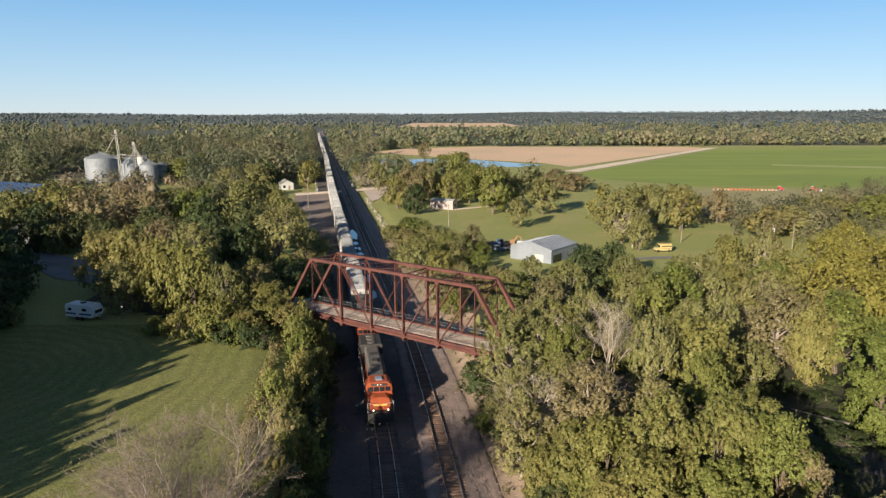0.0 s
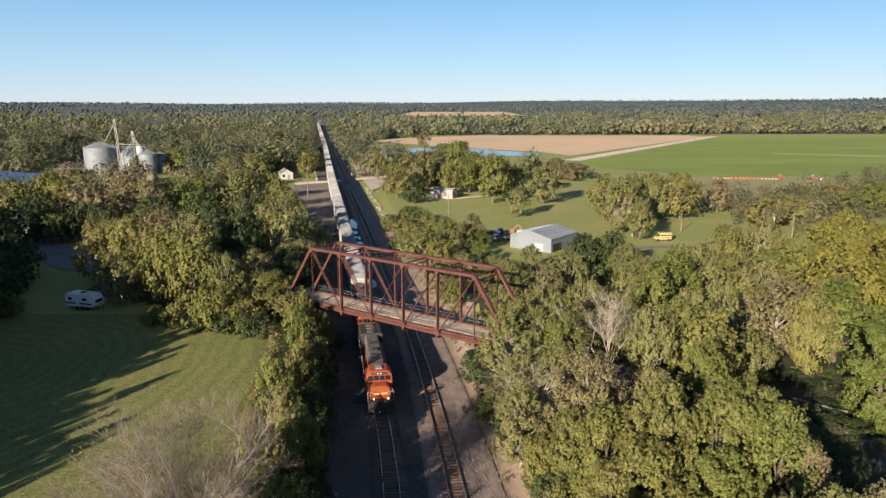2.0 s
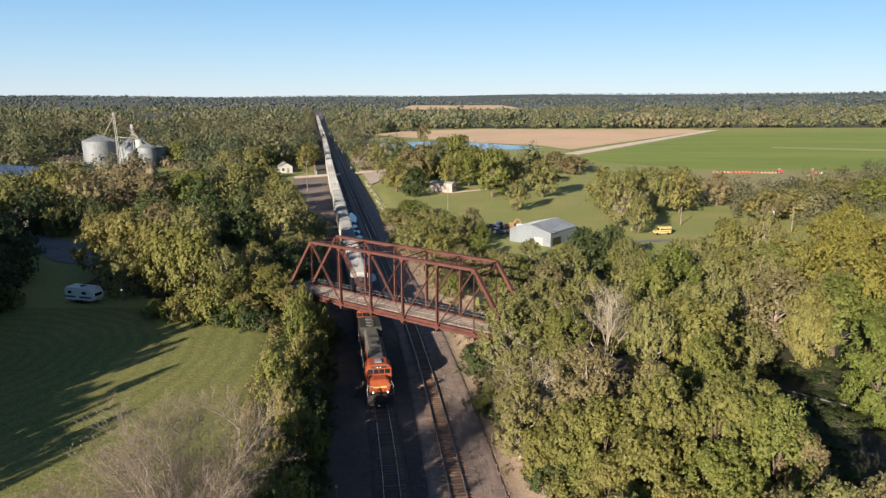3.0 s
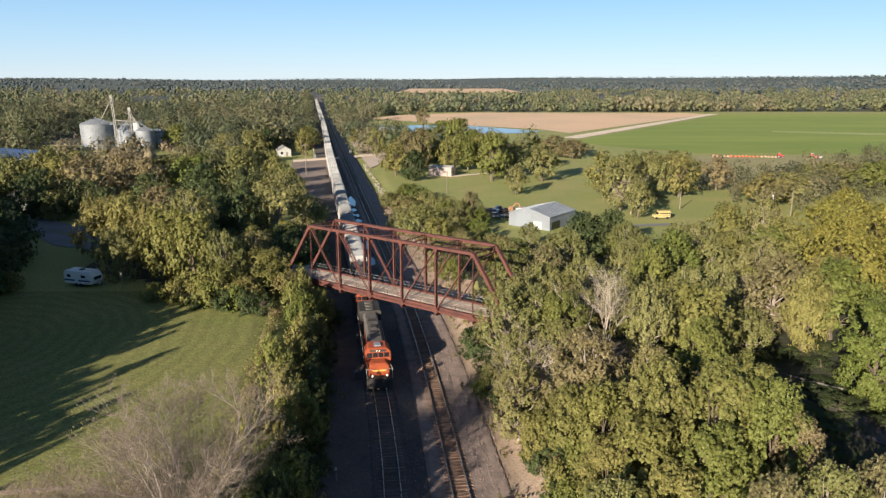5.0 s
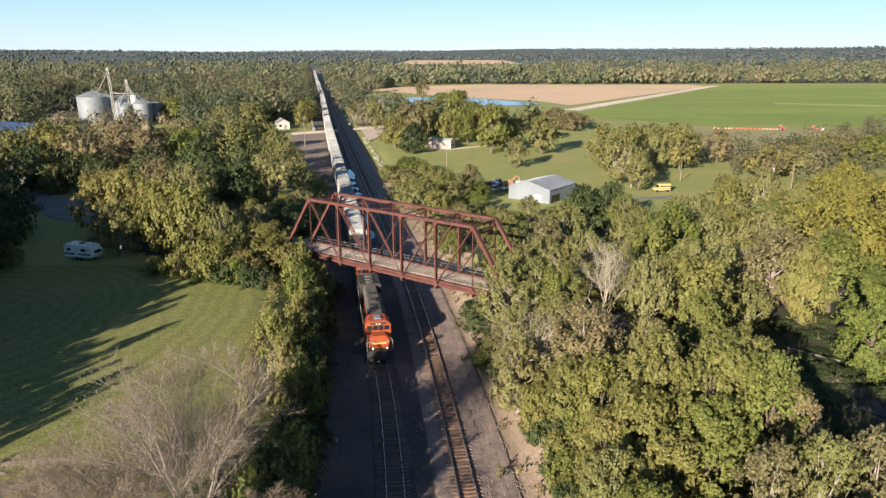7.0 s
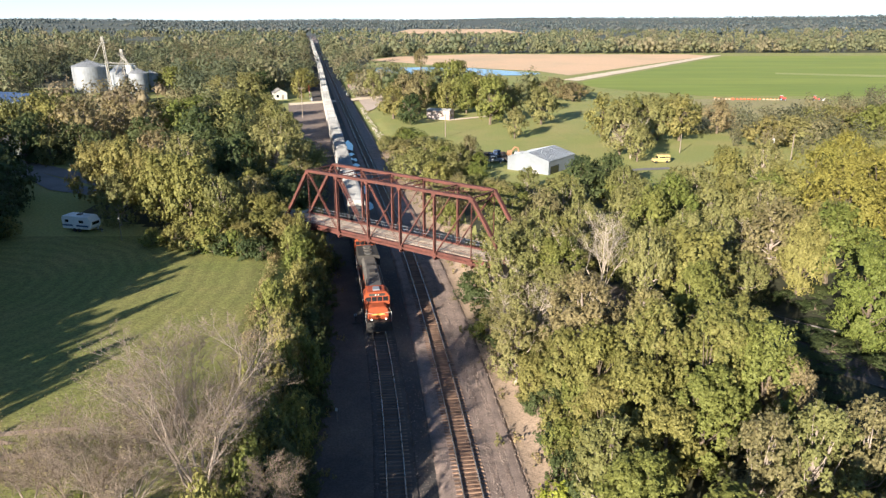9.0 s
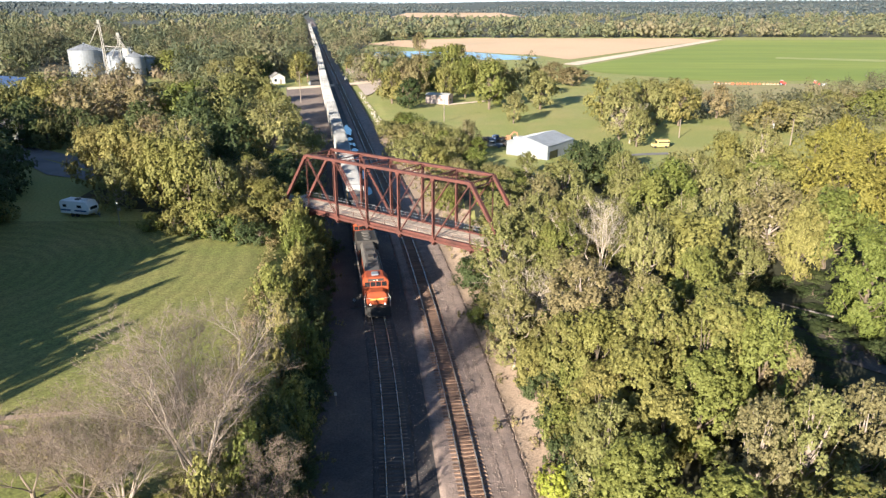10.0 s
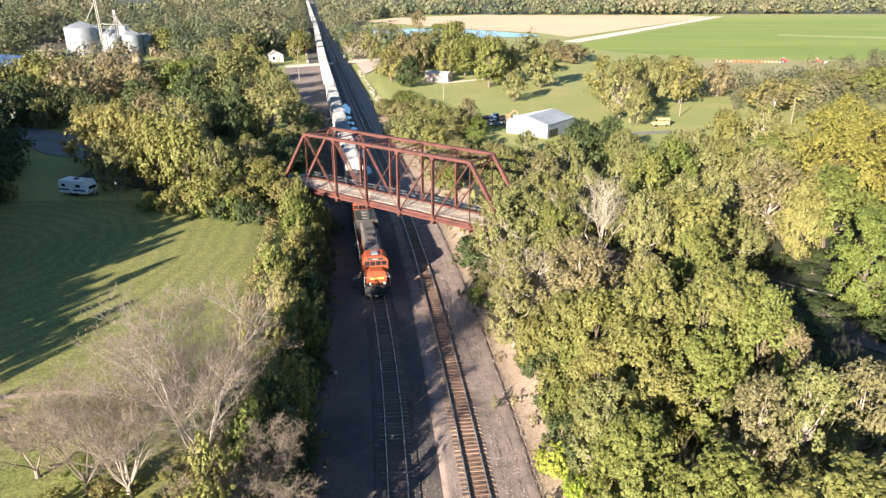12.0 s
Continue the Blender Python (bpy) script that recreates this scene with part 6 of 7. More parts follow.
# ---- buildings ----
def gable_house(name, m, w, d, h, rise, wall, roof, label, category="house", openings=(), over=0.35):
    """Walls w by d, ridge along y. openings: (face, from, to, bottom, top, material, name)."""
    o = tagged(thing(name, m), label, category)
    bm = bmesh.new()
    prism(bm, [(-w / 2, -0.3), (w / 2, -0.3), (w / 2, h), (0, h + rise), (-w / 2, h)], -d / 2, d / 2)
    part("wall", bm, wall, o)
    for s in (-1, 1):
        r = bmesh.new()
        sl = rise / (w / 2)
        a, b = Vector((0, 0, h + rise + 0.02)), Vector((s * (w / 2 + over), 0, h - over * sl + 0.02))
        vs = [r.verts.new((p.x, yy, p.z + t)) for t in (0, 0.12) for p in (a, b) for yy in (-d / 2 - over, d / 2 + over)]
        for f in ((0, 1, 3, 2), (4, 6, 7, 5), (0, 4, 5, 1), (2, 3, 7, 6), (0, 2, 6, 4), (1, 5, 7, 3)):
            r.faces.new([vs[i] for i in f])
        bmesh.ops.recalc_face_normals(r, faces=r.faces)
        plane = part("roof", r, roof, o)
        k = -d / 2
        while k < d / 2:
            part("roof_rib", beam(bmesh.new(), Vector((0, k, a.z + 0.14)), Vector((b.x, k, b.z + 0.14)), 0.05, 0.04), roof, plane)
            k += 0.9
    for face, u0, u1, z0, z1, mat, nm in openings:
        bm = bmesh.new()
        if face in "-+":
            yy = -d / 2 - 0.04 if face == "-" else d / 2
            box(bm, u0, u1, yy, yy + 0.04, z0, z1)
        else:
            xx = w / 2 if face == "r" else -w / 2 - 0.04
            box(bm, xx, xx + 0.04, u0, u1, z0, z1)
        p = part(nm, bm, mat, o)
    return o


def at(x, y, turn=0.0, dz=0.0):
    return pose(x, y, float(land(x, y)) + dz, 0, 0, turn)


shed = gable_house("metal_shed", at(25.4, 175.4, -38), 11.6, 13.0, 3.2, 1.5, GALV_DULL, GALV_DULL, "pale grey sheet-metal shed with a low gable roof", "shed",
                   (("r", -5.6, -1.6, 0.0, 1.9, GLASS_DARK, "open_door"), ("-", 1.2, 3.6, 0.0, 1.9, WHITE, "sliding_door")), 0.12)
gable_house("small_white_house", at(-74, 334, 20), 6.0, 7.5, 3.0, 1.6, WHITE, SHINGLE, "small white house with a grey gable roof",
            openings=(("-", -1.8, -0.7, 1.0, 2.2, GLASS_DARK, "window"), ("-", 0.6, 1.5, 0.0, 2.1, POLE_WOOD, "door"), ("r", -1.5, 0.0, 1.0, 2.2, GLASS_DARK, "window")))
gable_house("mobile_home", at(0.3, 266, 68), 4.6, 9.0, 3.2, 0.5, MOBILE_WALL, WHITE, "pale mobile home beside a driveway", "mobile home",
            (("r", -3.6, -2.6, 1.0, 1.9, GLASS_DARK, "window"), ("r", 1.2, 2.1, 0.0, 2.1, WHITE, "door"), ("-", -0.7, 0.7, 1.0, 1.9, GLASS_DARK, "window")), 0.15)
gable_house("blue_roofed_barn", at(-173, 292, 65), 14, 26, 4.5, 2.6, GALV_DULL, BLUE_ROOF, "long barn with a blue metal roof", "barn",
            (("r", -3, 1, 0, 3.2, GLASS_DARK, "door"), ("r", 5, 7, 1.2, 2.2, GLASS_DARK, "window")))
gable_house("shaded_house", at(-104, 176, 30), 8, 11, 3.0, 2.0, WHITE, SHINGLE, "one-storey house in deep tree shade",
            openings=(("-", -2.8, -1.4, 1.0, 2.2, GLASS_DARK, "window"), ("-", 0.8, 1.8, 0.0, 2.1, POLE_WOOD, "door"), ("r", -3.0, -1.2, 1.0, 2.2, GLASS_DARK, "window"), ("r", 1.5, 3.3, 1.0, 2.2, GLASS_DARK, "window")))


# ---- vehicles ----
def wheel_pair(parent, x, ys, r=0.36, w=0.22):
    for y in ys:
        for s in (-1, 1):
            t = part("wheel", tube(bmesh.new(), (s * x - s * w, y, r), (s * x, y, r), r, n=18), RUBBER, parent)
            part("rim", tube(bmesh.new(), (s * x - s * 0.02, y, r), (s * x + s * 0.015, y, r), r * 0.55, n=14), GALV_DULL, t)


def camper(m):
    o = tagged(thing("camper_trailer", m), "white travel trailer with dark stripe, parked on shaded grass", "camper")
    bm = prism(bmesh.new(), [(-2.9, 0.55), (2.5, 0.55), (2.9, 1.2), (2.9, 1.9), (2.35, 2.7), (-2.6, 2.75), (-2.95, 2.3)], -1.2, 1.2)
    bmesh.ops.bevel(bm, geom=bm.edges[:], offset=0.08, segments=2, affect="EDGES")
    b = part("body", bm, CAMPER_WHITE, o)
    for s in (-1, 1):
        part("stripe", box(bmesh.new(), -2.8, 2.4, s * 1.21 - 0.01, s * 1.21 + 0.01, 1.0, 1.28), BLUE_ROOF, b, "dark blue stripe")
        for x0, x1 in ((-2.2, -1.5), (0.6, 1.5)):
            part("window", box(bmesh.new(), x0, x1, s * 1.215 - 0.01, s * 1.215 + 0.01, 1.65, 2.1), GLASS_DARK, b)
    part("door", box(bmesh.new(), -0.7, 0.0, -1.23, -1.21, 0.7, 2.4), CAMPER_WHITE, b)
    part("roof_vent", box(bmesh.new(), -0.4, 0.3, -0.35, 0.35, 2.72, 2.92), ROOF_GREY, o)
    part("air_conditioner", rounded(0.9, 1.8, -0.4, 0.4, 2.7, 2.98, 0.06), CAMPER_WHITE, o)
    part("front_window", box(bmesh.new(), 2.88, 2.93, -0.8, 0.8, 1.35, 1.85), GLASS_DARK, b)
    part("drawbar", beam(beam(bmesh.new(), (2.6, -0.6, 0.5), (4.2, 0, 0.5), 0.08, 0.1), (2.6, 0.6, 0.5), (4.2, 0, 0.5), 0.08, 0.1), BLACK, o)
    part("gas_bottle", tube(bmesh.new(), (3.2, 0, 0.55), (3.2, 0, 1.1), 0.18, n=12), WHITE, o)
    for x in (-0.5, 0.4):
        for s in (-1, 1):
            part("wheel", tube(bmesh.new(), (x, s * 1.0, 0.34), (x, s * 1.2, 0.34), 0.34, n=16), RUBBER, o)
    part("jack", tube(bmesh.new(), (3.9, 0, 0.0), (3.9, 0, 0.9), 0.05), GALV_DULL, o)
    return o


camper(at(-54.6, 104.3, -16) @ Matrix.Scale(0.9, 4))


def short_bus(m):
    """A short bus that faces -x."""
    o = tagged(thing("short_bus", m), "short yellow bus with dark stripe, parked on grass", "bus")
    b = part("body", rounded(-1.3, 2.9, -1.1, 1.1, 0.5, 2.6, 0.15), BUS_YELLOW, o)
    part("hood", rounded(-2.7, -1.2, -0.95, 0.95, 0.5, 1.45, 0.15), BUS_YELLOW, o)
    part("roof", rounded(-1.2, 2.8, -1.0, 1.0, 2.5, 2.72, 0.08), BUS_YELLOW, o)
    for s in (-1, 1):
        for k in range(5):
            part("window", box(bmesh.new(), -0.9 + k * 0.74, -0.3 + k * 0.74, s * 1.105 - 0.01, s * 1.105 + 0.01, 1.7, 2.15), GLASS_DARK, b)
        part("stripe", box(bmesh.new(), -1.2, 2.8, s * 1.11 - 0.01, s * 1.11 + 0.01, 1.15, 1.25), BLACK, b)
        part("headlamp", tube(bmesh.new(), (-2.74, s * 0.65, 0.95), (-2.68, s * 0.65, 0.95), 0.12, n=10), WHITE, o)
        for x in (-1.9, 1.8):
            part("wheel", tube(bmesh.new(), (x, s * 0.85, 0.42), (x, s * 1.12, 0.42), 0.42, n=16), RUBBER, o)
    part("windscreen", box(bmesh.new(), -1.33, -1.29, -0.9, 0.9, 1.55, 2.3), GLASS_DARK, b)
    part("bumper", box(bmesh.new(), -2.82, -2.7, -0.95, 0.95, 0.45, 0.65), BLACK, o)
    return o


short_bus(at(57.3, 182.0, 8) @ Matrix.Scale(0.79, 4))


def pickup(m, paint, label):
    o = tagged(thing("pickup_truck", m), label, "truck", "vehicles by the shed")
    part("body", rounded(-0.95, 0.95, -2.7, 2.7, 0.45, 1.05, 0.1), paint, o)
    c = part("cab", rounded(-0.85, 0.85, -0.9, 0.9, 1.0, 1.75, 0.16), paint, o)
    part("windscreen", box(bmesh.new(), -0.72, 0.72, -0.93, -0.89, 1.15, 1.6), GLASS_DARK, c)
    for s in (-1, 1):
        part("side_window", box(bmesh.new(), s * 0.86 - 0.01, s * 0.86 + 0.01, -0.6, 0.6, 1.15, 1.6), GLASS_DARK, c)
    part("load_bed", box(bmesh.new(), -0.75, 0.75, 1.1, 2.6, 1.04, 1.06), BLACK, o)
    wheel_pair(o, 0.95, (-1.75, 1.75))
    return o


pickup(at(12.5, 187.5, 70), BLACK, "black pickup truck beside the shed")
pickup(at(14.0, 182.5, 85), GALV_DULL, "dull grey pickup truck in tree shade")
pickup(at(15.5, 190.8, 75), BLUE_ROOF, "dark blue pickup truck beside an excavator")
pickup(at(11.0, 183.0, 100), RUST, "rusty brown pickup truck in the scrap yard")
pickup(at(16.5, 185.0, 40), BLACK, "dark pickup truck parked beside the shed")
pickup(at(-97, 165, 40), WHITE, "white pickup truck by a shaded house")
pickup(at(-101, 160, 55), BLUE_ROOF, "blue pickup truck by a shaded house")


def excavator(m):
    o = tagged(thing("excavator", m), "faded orange excavator with a bent arm", "excavator")
    for s in (-1, 1):
        part("crawler", rounded(s * 1.15 - 0.28, s * 1.15 + 0.28, -1.8, 1.8, 0.0, 0.8, 0.25), BLACK, o)
    part("deck", rounded(-1.3, 1.3, -1.6, 1.7, 0.85, 1.5, 0.08), FADED_ORANGE, o)
    c = part("cab", rounded(-1.25, -0.3, -1.5, 0.1, 1.45, 2.9, 0.1), FADED_ORANGE, o)
    part("cab_window", box(bmesh.new(), -1.15, -0.4, -1.53, -1.49, 1.9, 2.75), GLASS_DARK, c)
    part("engine_cover", rounded(-1.2, 1.2, 0.3, 1.7, 1.45, 2.2, 0.12), FADED_ORANGE, o)
    part("boom", beam(beam(bmesh.new(), (0.3, -1.2, 1.6), (0.3, -3.2, 3.8), 0.35, 0.5), (0.3, -3.2, 3.8), (0.3, -4.6, 3.2), 0.35, 0.45), FADED_ORANGE, o)
    part("stick", beam(bmesh.new(), (0.3, -4.5, 3.4), (0.3, -4.9, 1.2), 0.3, 0.35), FADED_ORANGE, o)
    part("bucket", prism(bmesh.new(), [(-0.2, 0.4), (0.8, 0.4), (0.8, 1.2), (-0.2, 1.2)], -5.3, -4.6), BLACK, o)
    return o


excavator(at(18.0, 188.5, 110) @ Matrix.Scale(0.75, 4))


def cargo_trailer(m, L, label):
    o = tagged(thing("cargo_trailer", m), label, "trailer", "vehicles by the shed")
    part("body", rounded(-1.1, 1.1, -L / 2, L / 2, 0.55, 2.5, 0.06), WHITE, o)
    part("door", box(bmesh.new(), -0.95, 0.95, L / 2, L / 2 + 0.03, 0.65, 2.35), GALV_DULL, o)
    part("drawbar", beam(bmesh.new(), (0, -L / 2, 0.5), (0, -L / 2 - 1.2, 0.5), 0.12, 0.12), BLACK, o)
    wheel_pair(o, 1.12, (-0.45, 0.45), 0.34)
    return o


cargo_trailer(at(22.3, 190.0, 80) @ Matrix.Diagonal((1, 1, 0.6, 1)), 4.2, "low white enclosed cargo trailer behind the shed")


def tractor(m, paint, label):
    o = tagged(thing("tractor", m), label, "tractor", "field-edge machinery")
    part("hood", rounded(-0.45, 0.45, -2.1, -0.3, 0.9, 1.7, 0.1), paint, o)
    c = part("cab", rounded(-0.75, 0.75, -0.3, 1.1, 1.0, 2.75, 0.1), paint, o)
    part("window", box(bmesh.new(), -0.6, 0.6, -0.33, -0.29, 1.6, 2.5), GLASS_DARK, c)
    part("roof", rounded(-0.85, 0.85, -0.4, 1.2, 2.7, 2.9, 0.06), WHITE, c)
    wheel_pair(o, 1.05, (0.7,), 0.85, 0.45), wheel_pair(o, 0.8, (-1.6,), 0.5, 0.3)
    return o


tractor(at(168.6, 322.5, 60) @ Matrix.Scale(0.85, 4), RED, "red tractor with a white cab roof at the field edge")
tractor(at(154.6, 325.0, 80) @ Matrix.Scale(0.8, 4), RED, "red tractor standing beside a row of bins")
cargo_trailer(at(172.3, 322.5, 80) @ Matrix.Scale(0.5, 4), 3.6, "low white trailer at the field edge")


def produce_bin(m, paint=CRATE_WOOD):
    o = tagged(thing("produce_bin", m), "square produce bin heaped with pale orange pumpkins", "bin", "row of bins at the field edge")
    part("crate", rounded(-0.75, 0.75, -0.75, 0.75, 0.0, 0.9, 0.04), paint, o)
    bm = bmesh.new()
    rng = random.Random(2)
    for _ in range(9):
        x, y = rng.uniform(-0.45, 0.45), rng.uniform(-0.45, 0.45)
        s = bmesh.ops.create_uvsphere(bm, u_segments=8, v_segments=5, radius=0.26)
        bmesh.ops.translate(bm, verts=s["verts"], vec=(x, y, 1.0 + rng.uniform(0, 0.2)))
    part("pumpkin_heap", bm, PUMPKIN, o)
    return o


bin0 = produce_bin(at(126, 329.4) @ Matrix.Scale(0.8, 4))
bin1 = produce_bin(at(133.3, 327.4) @ Matrix.Scale(0.8, 4), RED_BIN)
for k in range(1, 18):
    copy_thing(bin1 if 5 < k < 13 else bin0, at(126 + k * 1.62, 329.4 - k * 0.2, k * 13) @ Matrix.Scale(0.8, 4))


# ---- poles, signals, posts ----
def utility_pole(x, y, h, label, arms=1, box_on=False, lamp=False):
    o = tagged(thing("utility_pole", at(x, y, 20)), label, "utility pole", "utility poles")
    part("post", tube(bmesh.new(), (0, 0, -0.6), (0, 0, h), 0.17, 0.11, 10), POLE_WOOD, o)
    for k in range(arms):
        a = part("crossarm", box(bmesh.new(), -1.2, 1.2, -0.22, -0.1, h - 0.55 - k * 0.9, h - 0.42 - k * 0.9), POLE_WOOD, o)
        for s in (-1.05, -0.4, 0.4, 1.05):
            part("insulator", tube(bmesh.new(), (s, -0.16, h - 0.42 - k * 0.9), (s, -0.16, h - 0.22 - k * 0.9), 0.06, 0.04, 8), WHITE, a)
    if box_on:
        part("transformer", tube(bmesh.new(), (0.38, 0, h - 2.2), (0.38, 0, h - 1.1), 0.3, n=14), WHITE, o)
    if lamp:
        part("yard_lamp", tube(tube(bmesh.new(), (0, 0, h - 0.5), (0.9, -0.3, h - 0.1), 0.04, n=6), (0.8, -0.3, h - 0.25), (1.15, -0.4, h - 0.1), 0.14, 0.18, 10), WHITE, o)
    return o


utility_pole(1.8, 224, 7.0, "wooden yard-light pole standing on the lawn", 0, False, True)
utility_pole(66.8, 195.9, 5.2, "pale wooden pole standing beside the trees", 0)
utility_pole(89.5, 190.0, 6.0, "wooden pole with a white transformer", 0, True)
utility_pole(91.4, 182.5, 7.3, "weathered bare wooden pole in the scrub", 0)
utility_pole(-51, 267, 11.5, "tall wooden utility pole beside the railway crossing", 1)
utility_pole(-40.8, 362, 9.5, "wooden utility pole beyond the crossing", 1)
utility_pole(-30.2, 364, 9.5, "pale utility pole beside the gravel lot", 1)
utility_pole(283, 800, 12, "lone utility pole at the end of the field road", 1)
utility_pole(-190, 415, 10, "utility pole behind the grain bins", 1)


def crossing_signal(x, y, turn):
    o = tagged(thing("crossing_signal", at(x, y, turn)), "white railway crossing signal with raised arm and lamps", "crossing signal", "crossing signals")
    part("mast", tube(bmesh.new(), (0, 0, -0.3), (0, 0, 4.3), 0.08, n=10), WHITE, o)
    part("crossbuck", beam(beam(bmesh.new(), (-0.6, -0.1, 3.3), (0.6, -0.1, 4.1), 0.03, 0.22, (0, 1, 0)), (-0.6, -0.13, 4.1), (0.6, -0.13, 3.3), 0.03, 0.22, (0, 1, 0)), WHITE, o)
    part("lamp_bar", box(bmesh.new(), -0.7, 0.7, -0.1, -0.02, 2.7, 2.8), BLACK, o)
    for s in (-0.55, 0.55):
        part("lamp", tube(bmesh.new(), (s, -0.16, 2.75), (s, -0.06, 2.75), 0.22, n=14), BLACK, o)
    part("gate_arm", beam(bmesh.new(), (0.25, 0, 1.1), (0.5, 0, 6.8), 0.05, 0.12), RED, o)
    part("relay_case", rounded(-0.35, 0.35, 0.5, 1.1, 0.0, 1.5, 0.03), GALV_DULL, o)


crossing_signal(-43.3, 344, 80), crossing_signal(-58.5, 326, 260)
relay = tagged(thing("relay_cabinet", at(-40.5, 349, 80)), "pale metal relay cabinet beside the crossing", "cabinet")
part("case", rounded(-1.0, 1.0, -0.8, 0.8, 0.0, 2.2, 0.05), GALV_DULL, relay)
part("lid", rounded(-1.1, 1.1, -0.9, 0.9, 2.15, 2.3, 0.04), WHITE, relay)


def marker_post(x, y, h, label):
    o = tagged(thing("marker_post", at(x, y)), label, "post")
    part("post", tube(bmesh.new(), (0, 0, -0.3), (0, 0, h), 0.05, n=8), POLE_WOOD, o)
    part("plate", box(bmesh.new(), -0.12, 0.12, -0.07, -0.05, h - 0.35, h - 0.02), WHITE, o)


marker_post(-9.6, 58.0, 1.6, "thin metal marker post beside the siding")
marker_post(-46.2, 98.6, 3.6, "thin wooden post standing on the lawn")
marker_post(-33.5, 196.5, 1.2, "white plated post beside the siding")
stand = tagged(thing("switch_stand", at(-10.4, 80.5, 5)), "small rusty switch stand beside the siding track", "switch stand")
part("base", box(bmesh.new(), -0.4, 0.9, -0.15, 0.15, 0.0, 0.18), BLACK, stand)
part("mast", tube(bmesh.new(), (0, 0, 0.1), (0, 0, 1.2), 0.04, n=8), BLACK, stand)
part("target", tube(bmesh.new(), (0, -0.02, 1.15), (0, 0.02, 1.15), 0.18, n=14), WHITE, stand)


def guard_rail(pts, label):
    o = tagged(thing("guard_rail"), label, "guard rail")
    v = [Vector((x, y, float(land(x, y)))) for x, y in pts]
    for a, b in zip(v, v[1:]):
        part("rail_beam", beam(bmesh.new(), a + Vector((0, 0, 0.65)), b + Vector((0, 0, 0.65)), 0.05, 0.18), ROOF_GREY, o)
    for a in v:
        part("post", box(bmesh.new(), a.x - 0.08, a.x + 0.08, a.y - 0.08, a.y + 0.08, a.z - 0.4, a.z + 0.75), POLE_WOOD, o)


guard_rail([(34.5, 76.8), (36.8, 74.9), (38.7, 73.0), (40.4, 71.4), (42.5, 69.6)], "pale metal guard rail in a shaded gap")

# ---- yards, lots, puddles ----
for x0, y0, x1, y1, w in ((-40.4, 47.3, -28.2, 48.9, 0.35), (-39.7, 45.9, -32.1, 47.0, 0.35), (-38.6, 43.9, -27.3, 45.7, 0.40), (-37.8, 42.5, -30.1, 43.7, 0.40)):
    patch("worn_strip", [(x0, y0 - w), (x1 - 1.5, y1 - w), (x1, y1), (x1 - 1.5, y1 + w), (x0, y0 + w)], TAN_DIRT, 0.11, "thin worn strip of tan earth in the lawn", "worn strip")
patch("crossing_road", [(-66, 315), (-40, 334), (-28, 352), (2, 372), (5, 366), (-24, 344), (-36, 327), (-64, 307)], GRAVEL_ROAD, 0.13, "pale dirt road over the railway crossing", "road")
patch("gravel_lot", [(-52, 406), (-45, 406), (-27, 376), (-25, 323), (-27, 294), (-29, 287), (-38, 333)], SANDY_LOT, 0.11, "pale gravel lot beside the crossing", "lot")
patch("dirt_lot", [(-66, 314), (-51, 318), (-30, 200), (-34, 198), (-42, 218), (-55, 262)], LOT_DIRT, 0.1, "brown dirt lot beside the siding", "lot")
patch("side_road", [(-108, 166), (-86.3, 148.8), (-69.9, 135.2), (-63, 129.5), (-64, 126.5), (-73.4, 130.6), (-83.5, 141.0), (-106, 159)], ASPHALT, 0.12, "grey side road under dark trees", "road")
patch("driveway", [(2.5, 263), (13, 270), (22, 277), (23, 274.5), (14, 267.5), (3.5, 260)], GRAVEL_ROAD, 0.12, "pale concrete driveway beside the mobile home", "driveway")
# a pale path by the bus, its shade given by a grey surface
patch("lane", [(47, 173.4), (52, 174.8), (57.5, 175.6), (57.5, 173.2), (52, 172.2), (47, 171.4)], ASPHALT, 0.1, "short lane in front of the bus, greyed for its shade", "lane")


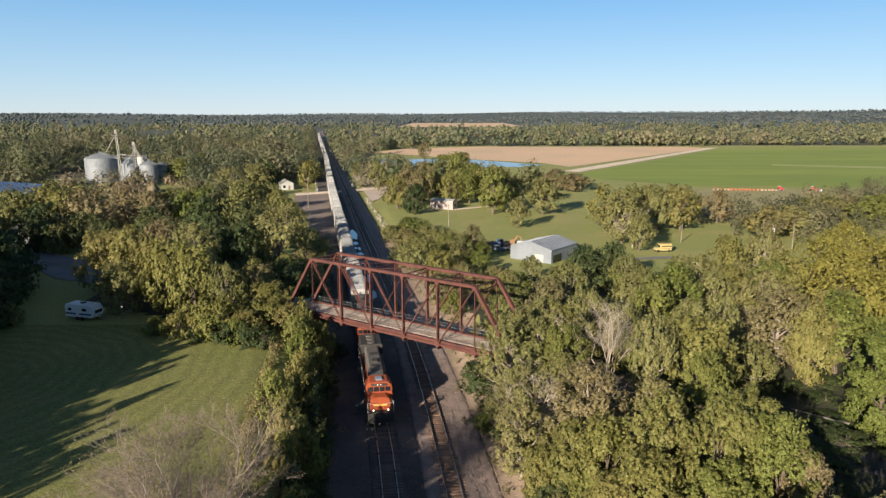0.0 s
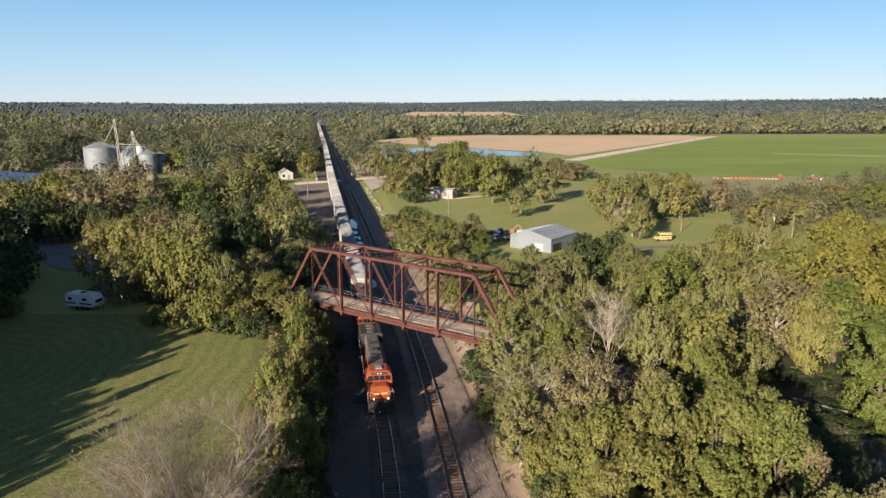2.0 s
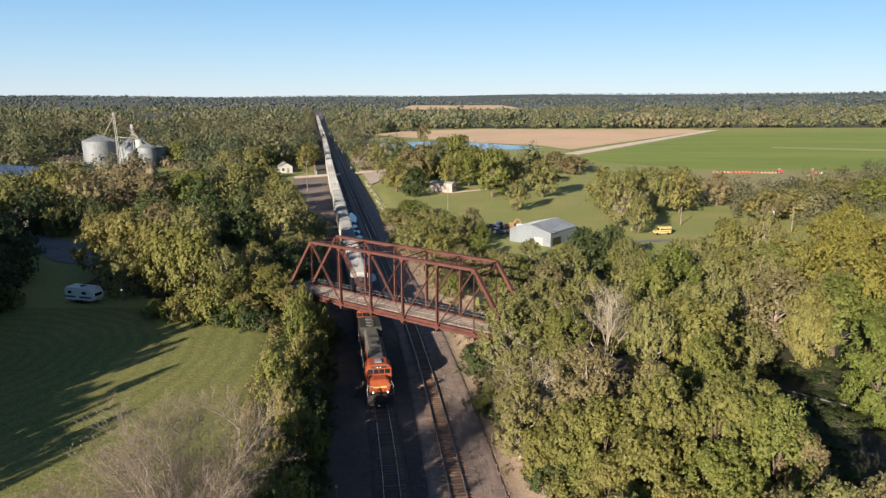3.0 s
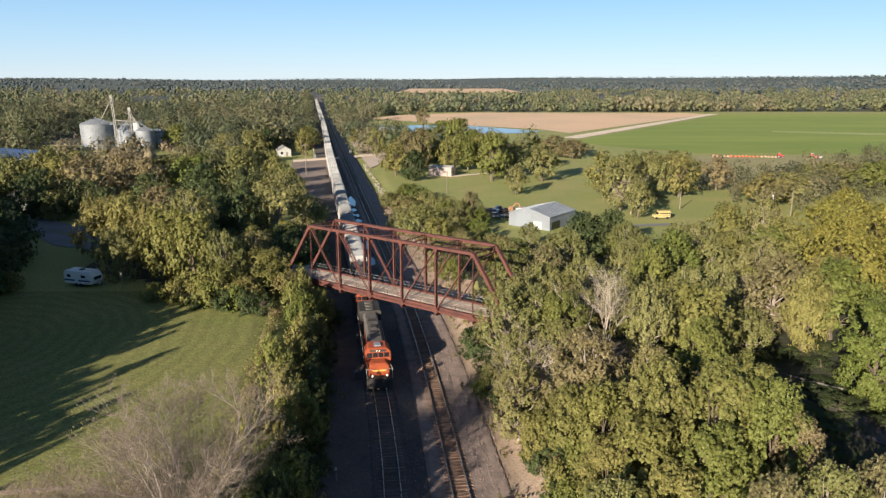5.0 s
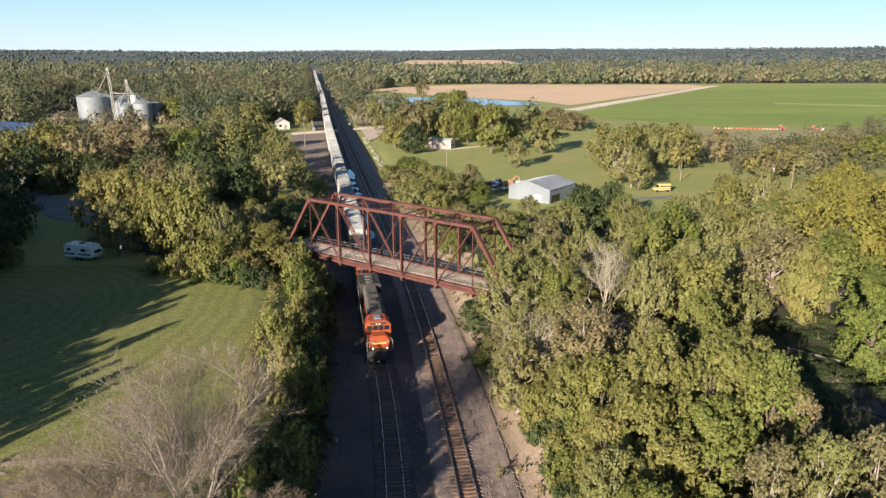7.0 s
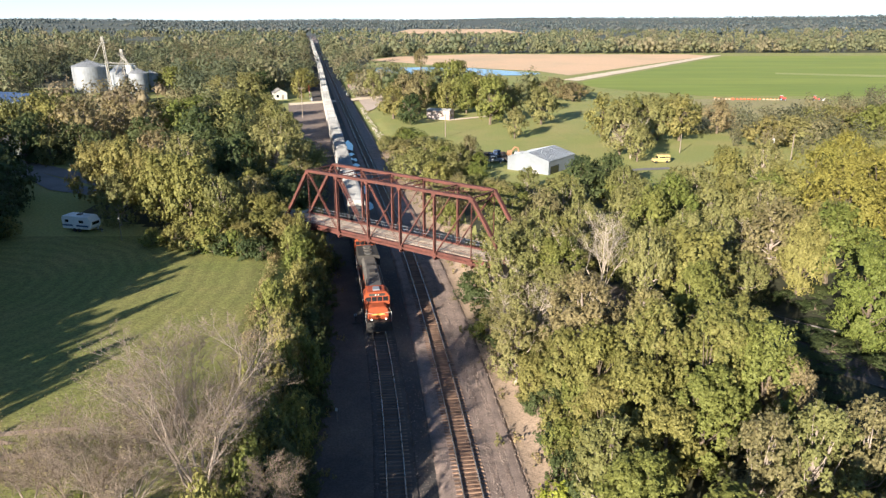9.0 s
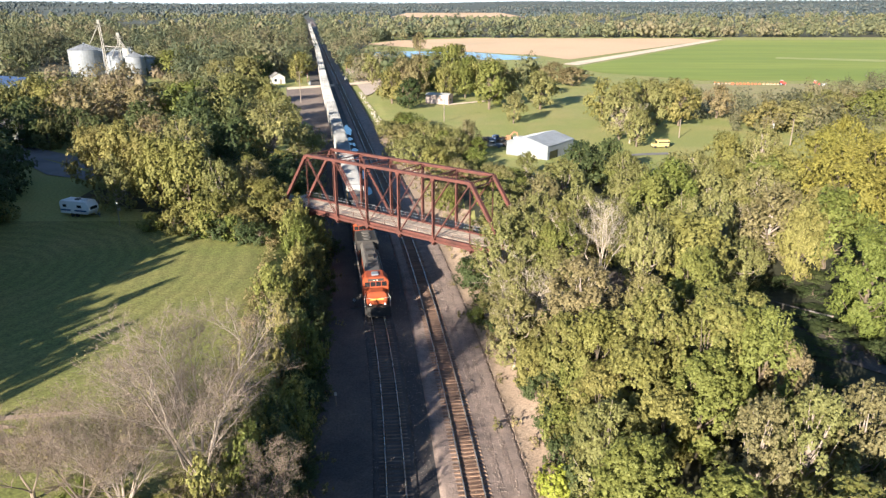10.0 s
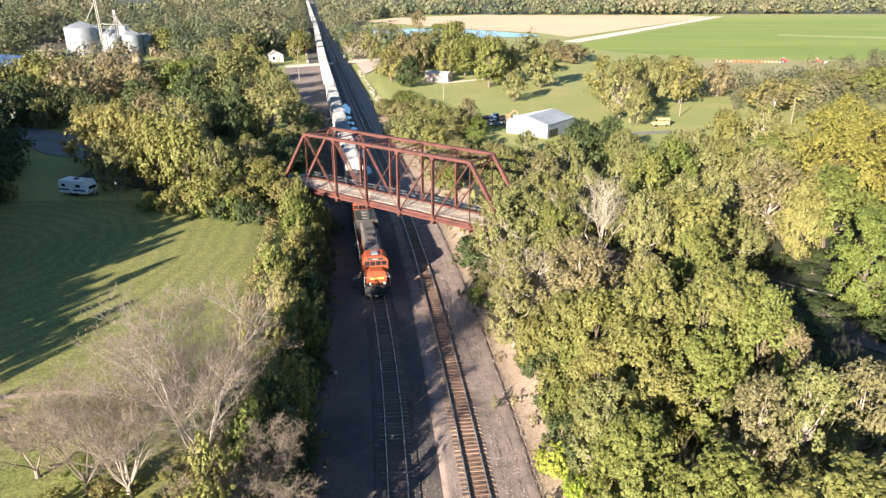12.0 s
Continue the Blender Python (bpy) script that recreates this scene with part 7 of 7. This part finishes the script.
def puddle(seed, y, off, length, width):
    rng = random.Random(seed)
    c, d, s = path_at(off, y)
    bm = bmesh.new()
    n = 22
    vs = []
    for k in range(n):
        a = k * math.tau / n
        q = rng.uniform(0.7, 1.15)
        p = c + d * math.cos(a) * length / 2 * q + s * math.sin(a) * width / 2 * q
        vs.append(bm.verts.new((p.x, p.y, 0.19)))
    f = bm.faces.new(vs)
    bm.normal_update()
    if f.normal.z < 0:
        f.normal_flip()
    tagged(part("puddle", bm, WATER), "rain puddle between the tracks reflecting the sky", "puddle", "puddles", "structure")


for k, (y, off, length, width) in enumerate(((208, -3.5, 17, 2.3), (194, -3.9, 5, 2.0), (187, -4.2, 3.5, 1.0), (186, -3.2, 5, 0.9), (179, -3.4, 5, 1.6), (168, -3.5, 4, 1.3), (152, -3.6, 9, 1.5), (138, -3.6, 8, 1.5))):
    puddle(k, y, off, length, width)


def stones(name, spots, seed, label, mat):
    rng = random.Random(seed)
    bm = bmesh.new()
    for x, y, r in spots:
        s = bmesh.ops.create_icosphere(bm, subdivisions=1, radius=r)
        for v in s["verts"]:
            v.co = Vector((v.co.x * rng.uniform(0.7, 1.2), v.co.y * rng.uniform(0.7, 1.2), v.co.z * 0.6)) + Vector((x, y, float(land(x, y)) + r * 0.2))
    return tagged(part(name, bm, mat), label, "rubble", kind="stuff")


rs = random.Random(9)
stones("rubble", [(float(track_x(y)) - 3.1 + rs.gauss(10.2, 0.6), y, rs.uniform(0.12, 0.36)) for y in [rs.uniform(150, 300) for _ in range(300)]], 4, "pale rubble heaped along the railway bed", CONCRETE)
yellow_bush = make_tree(77, 3.2, 2.2, 0.0, 26, 0.3, 1400, 0.28, LEAF_YELLOW, "bright yellow bush beside the railway", "bush", "bush")
yellow_bush.matrix_basis = at(-12.6, 203)
block = tagged(thing("concrete_block", at(-15.6, 116, 20)), "pale concrete block lying under the bridge", "block")
part("block", rounded(-0.9, 0.9, -0.6, 0.6, -0.1, 0.8, 0.05), CONCRETE, block)
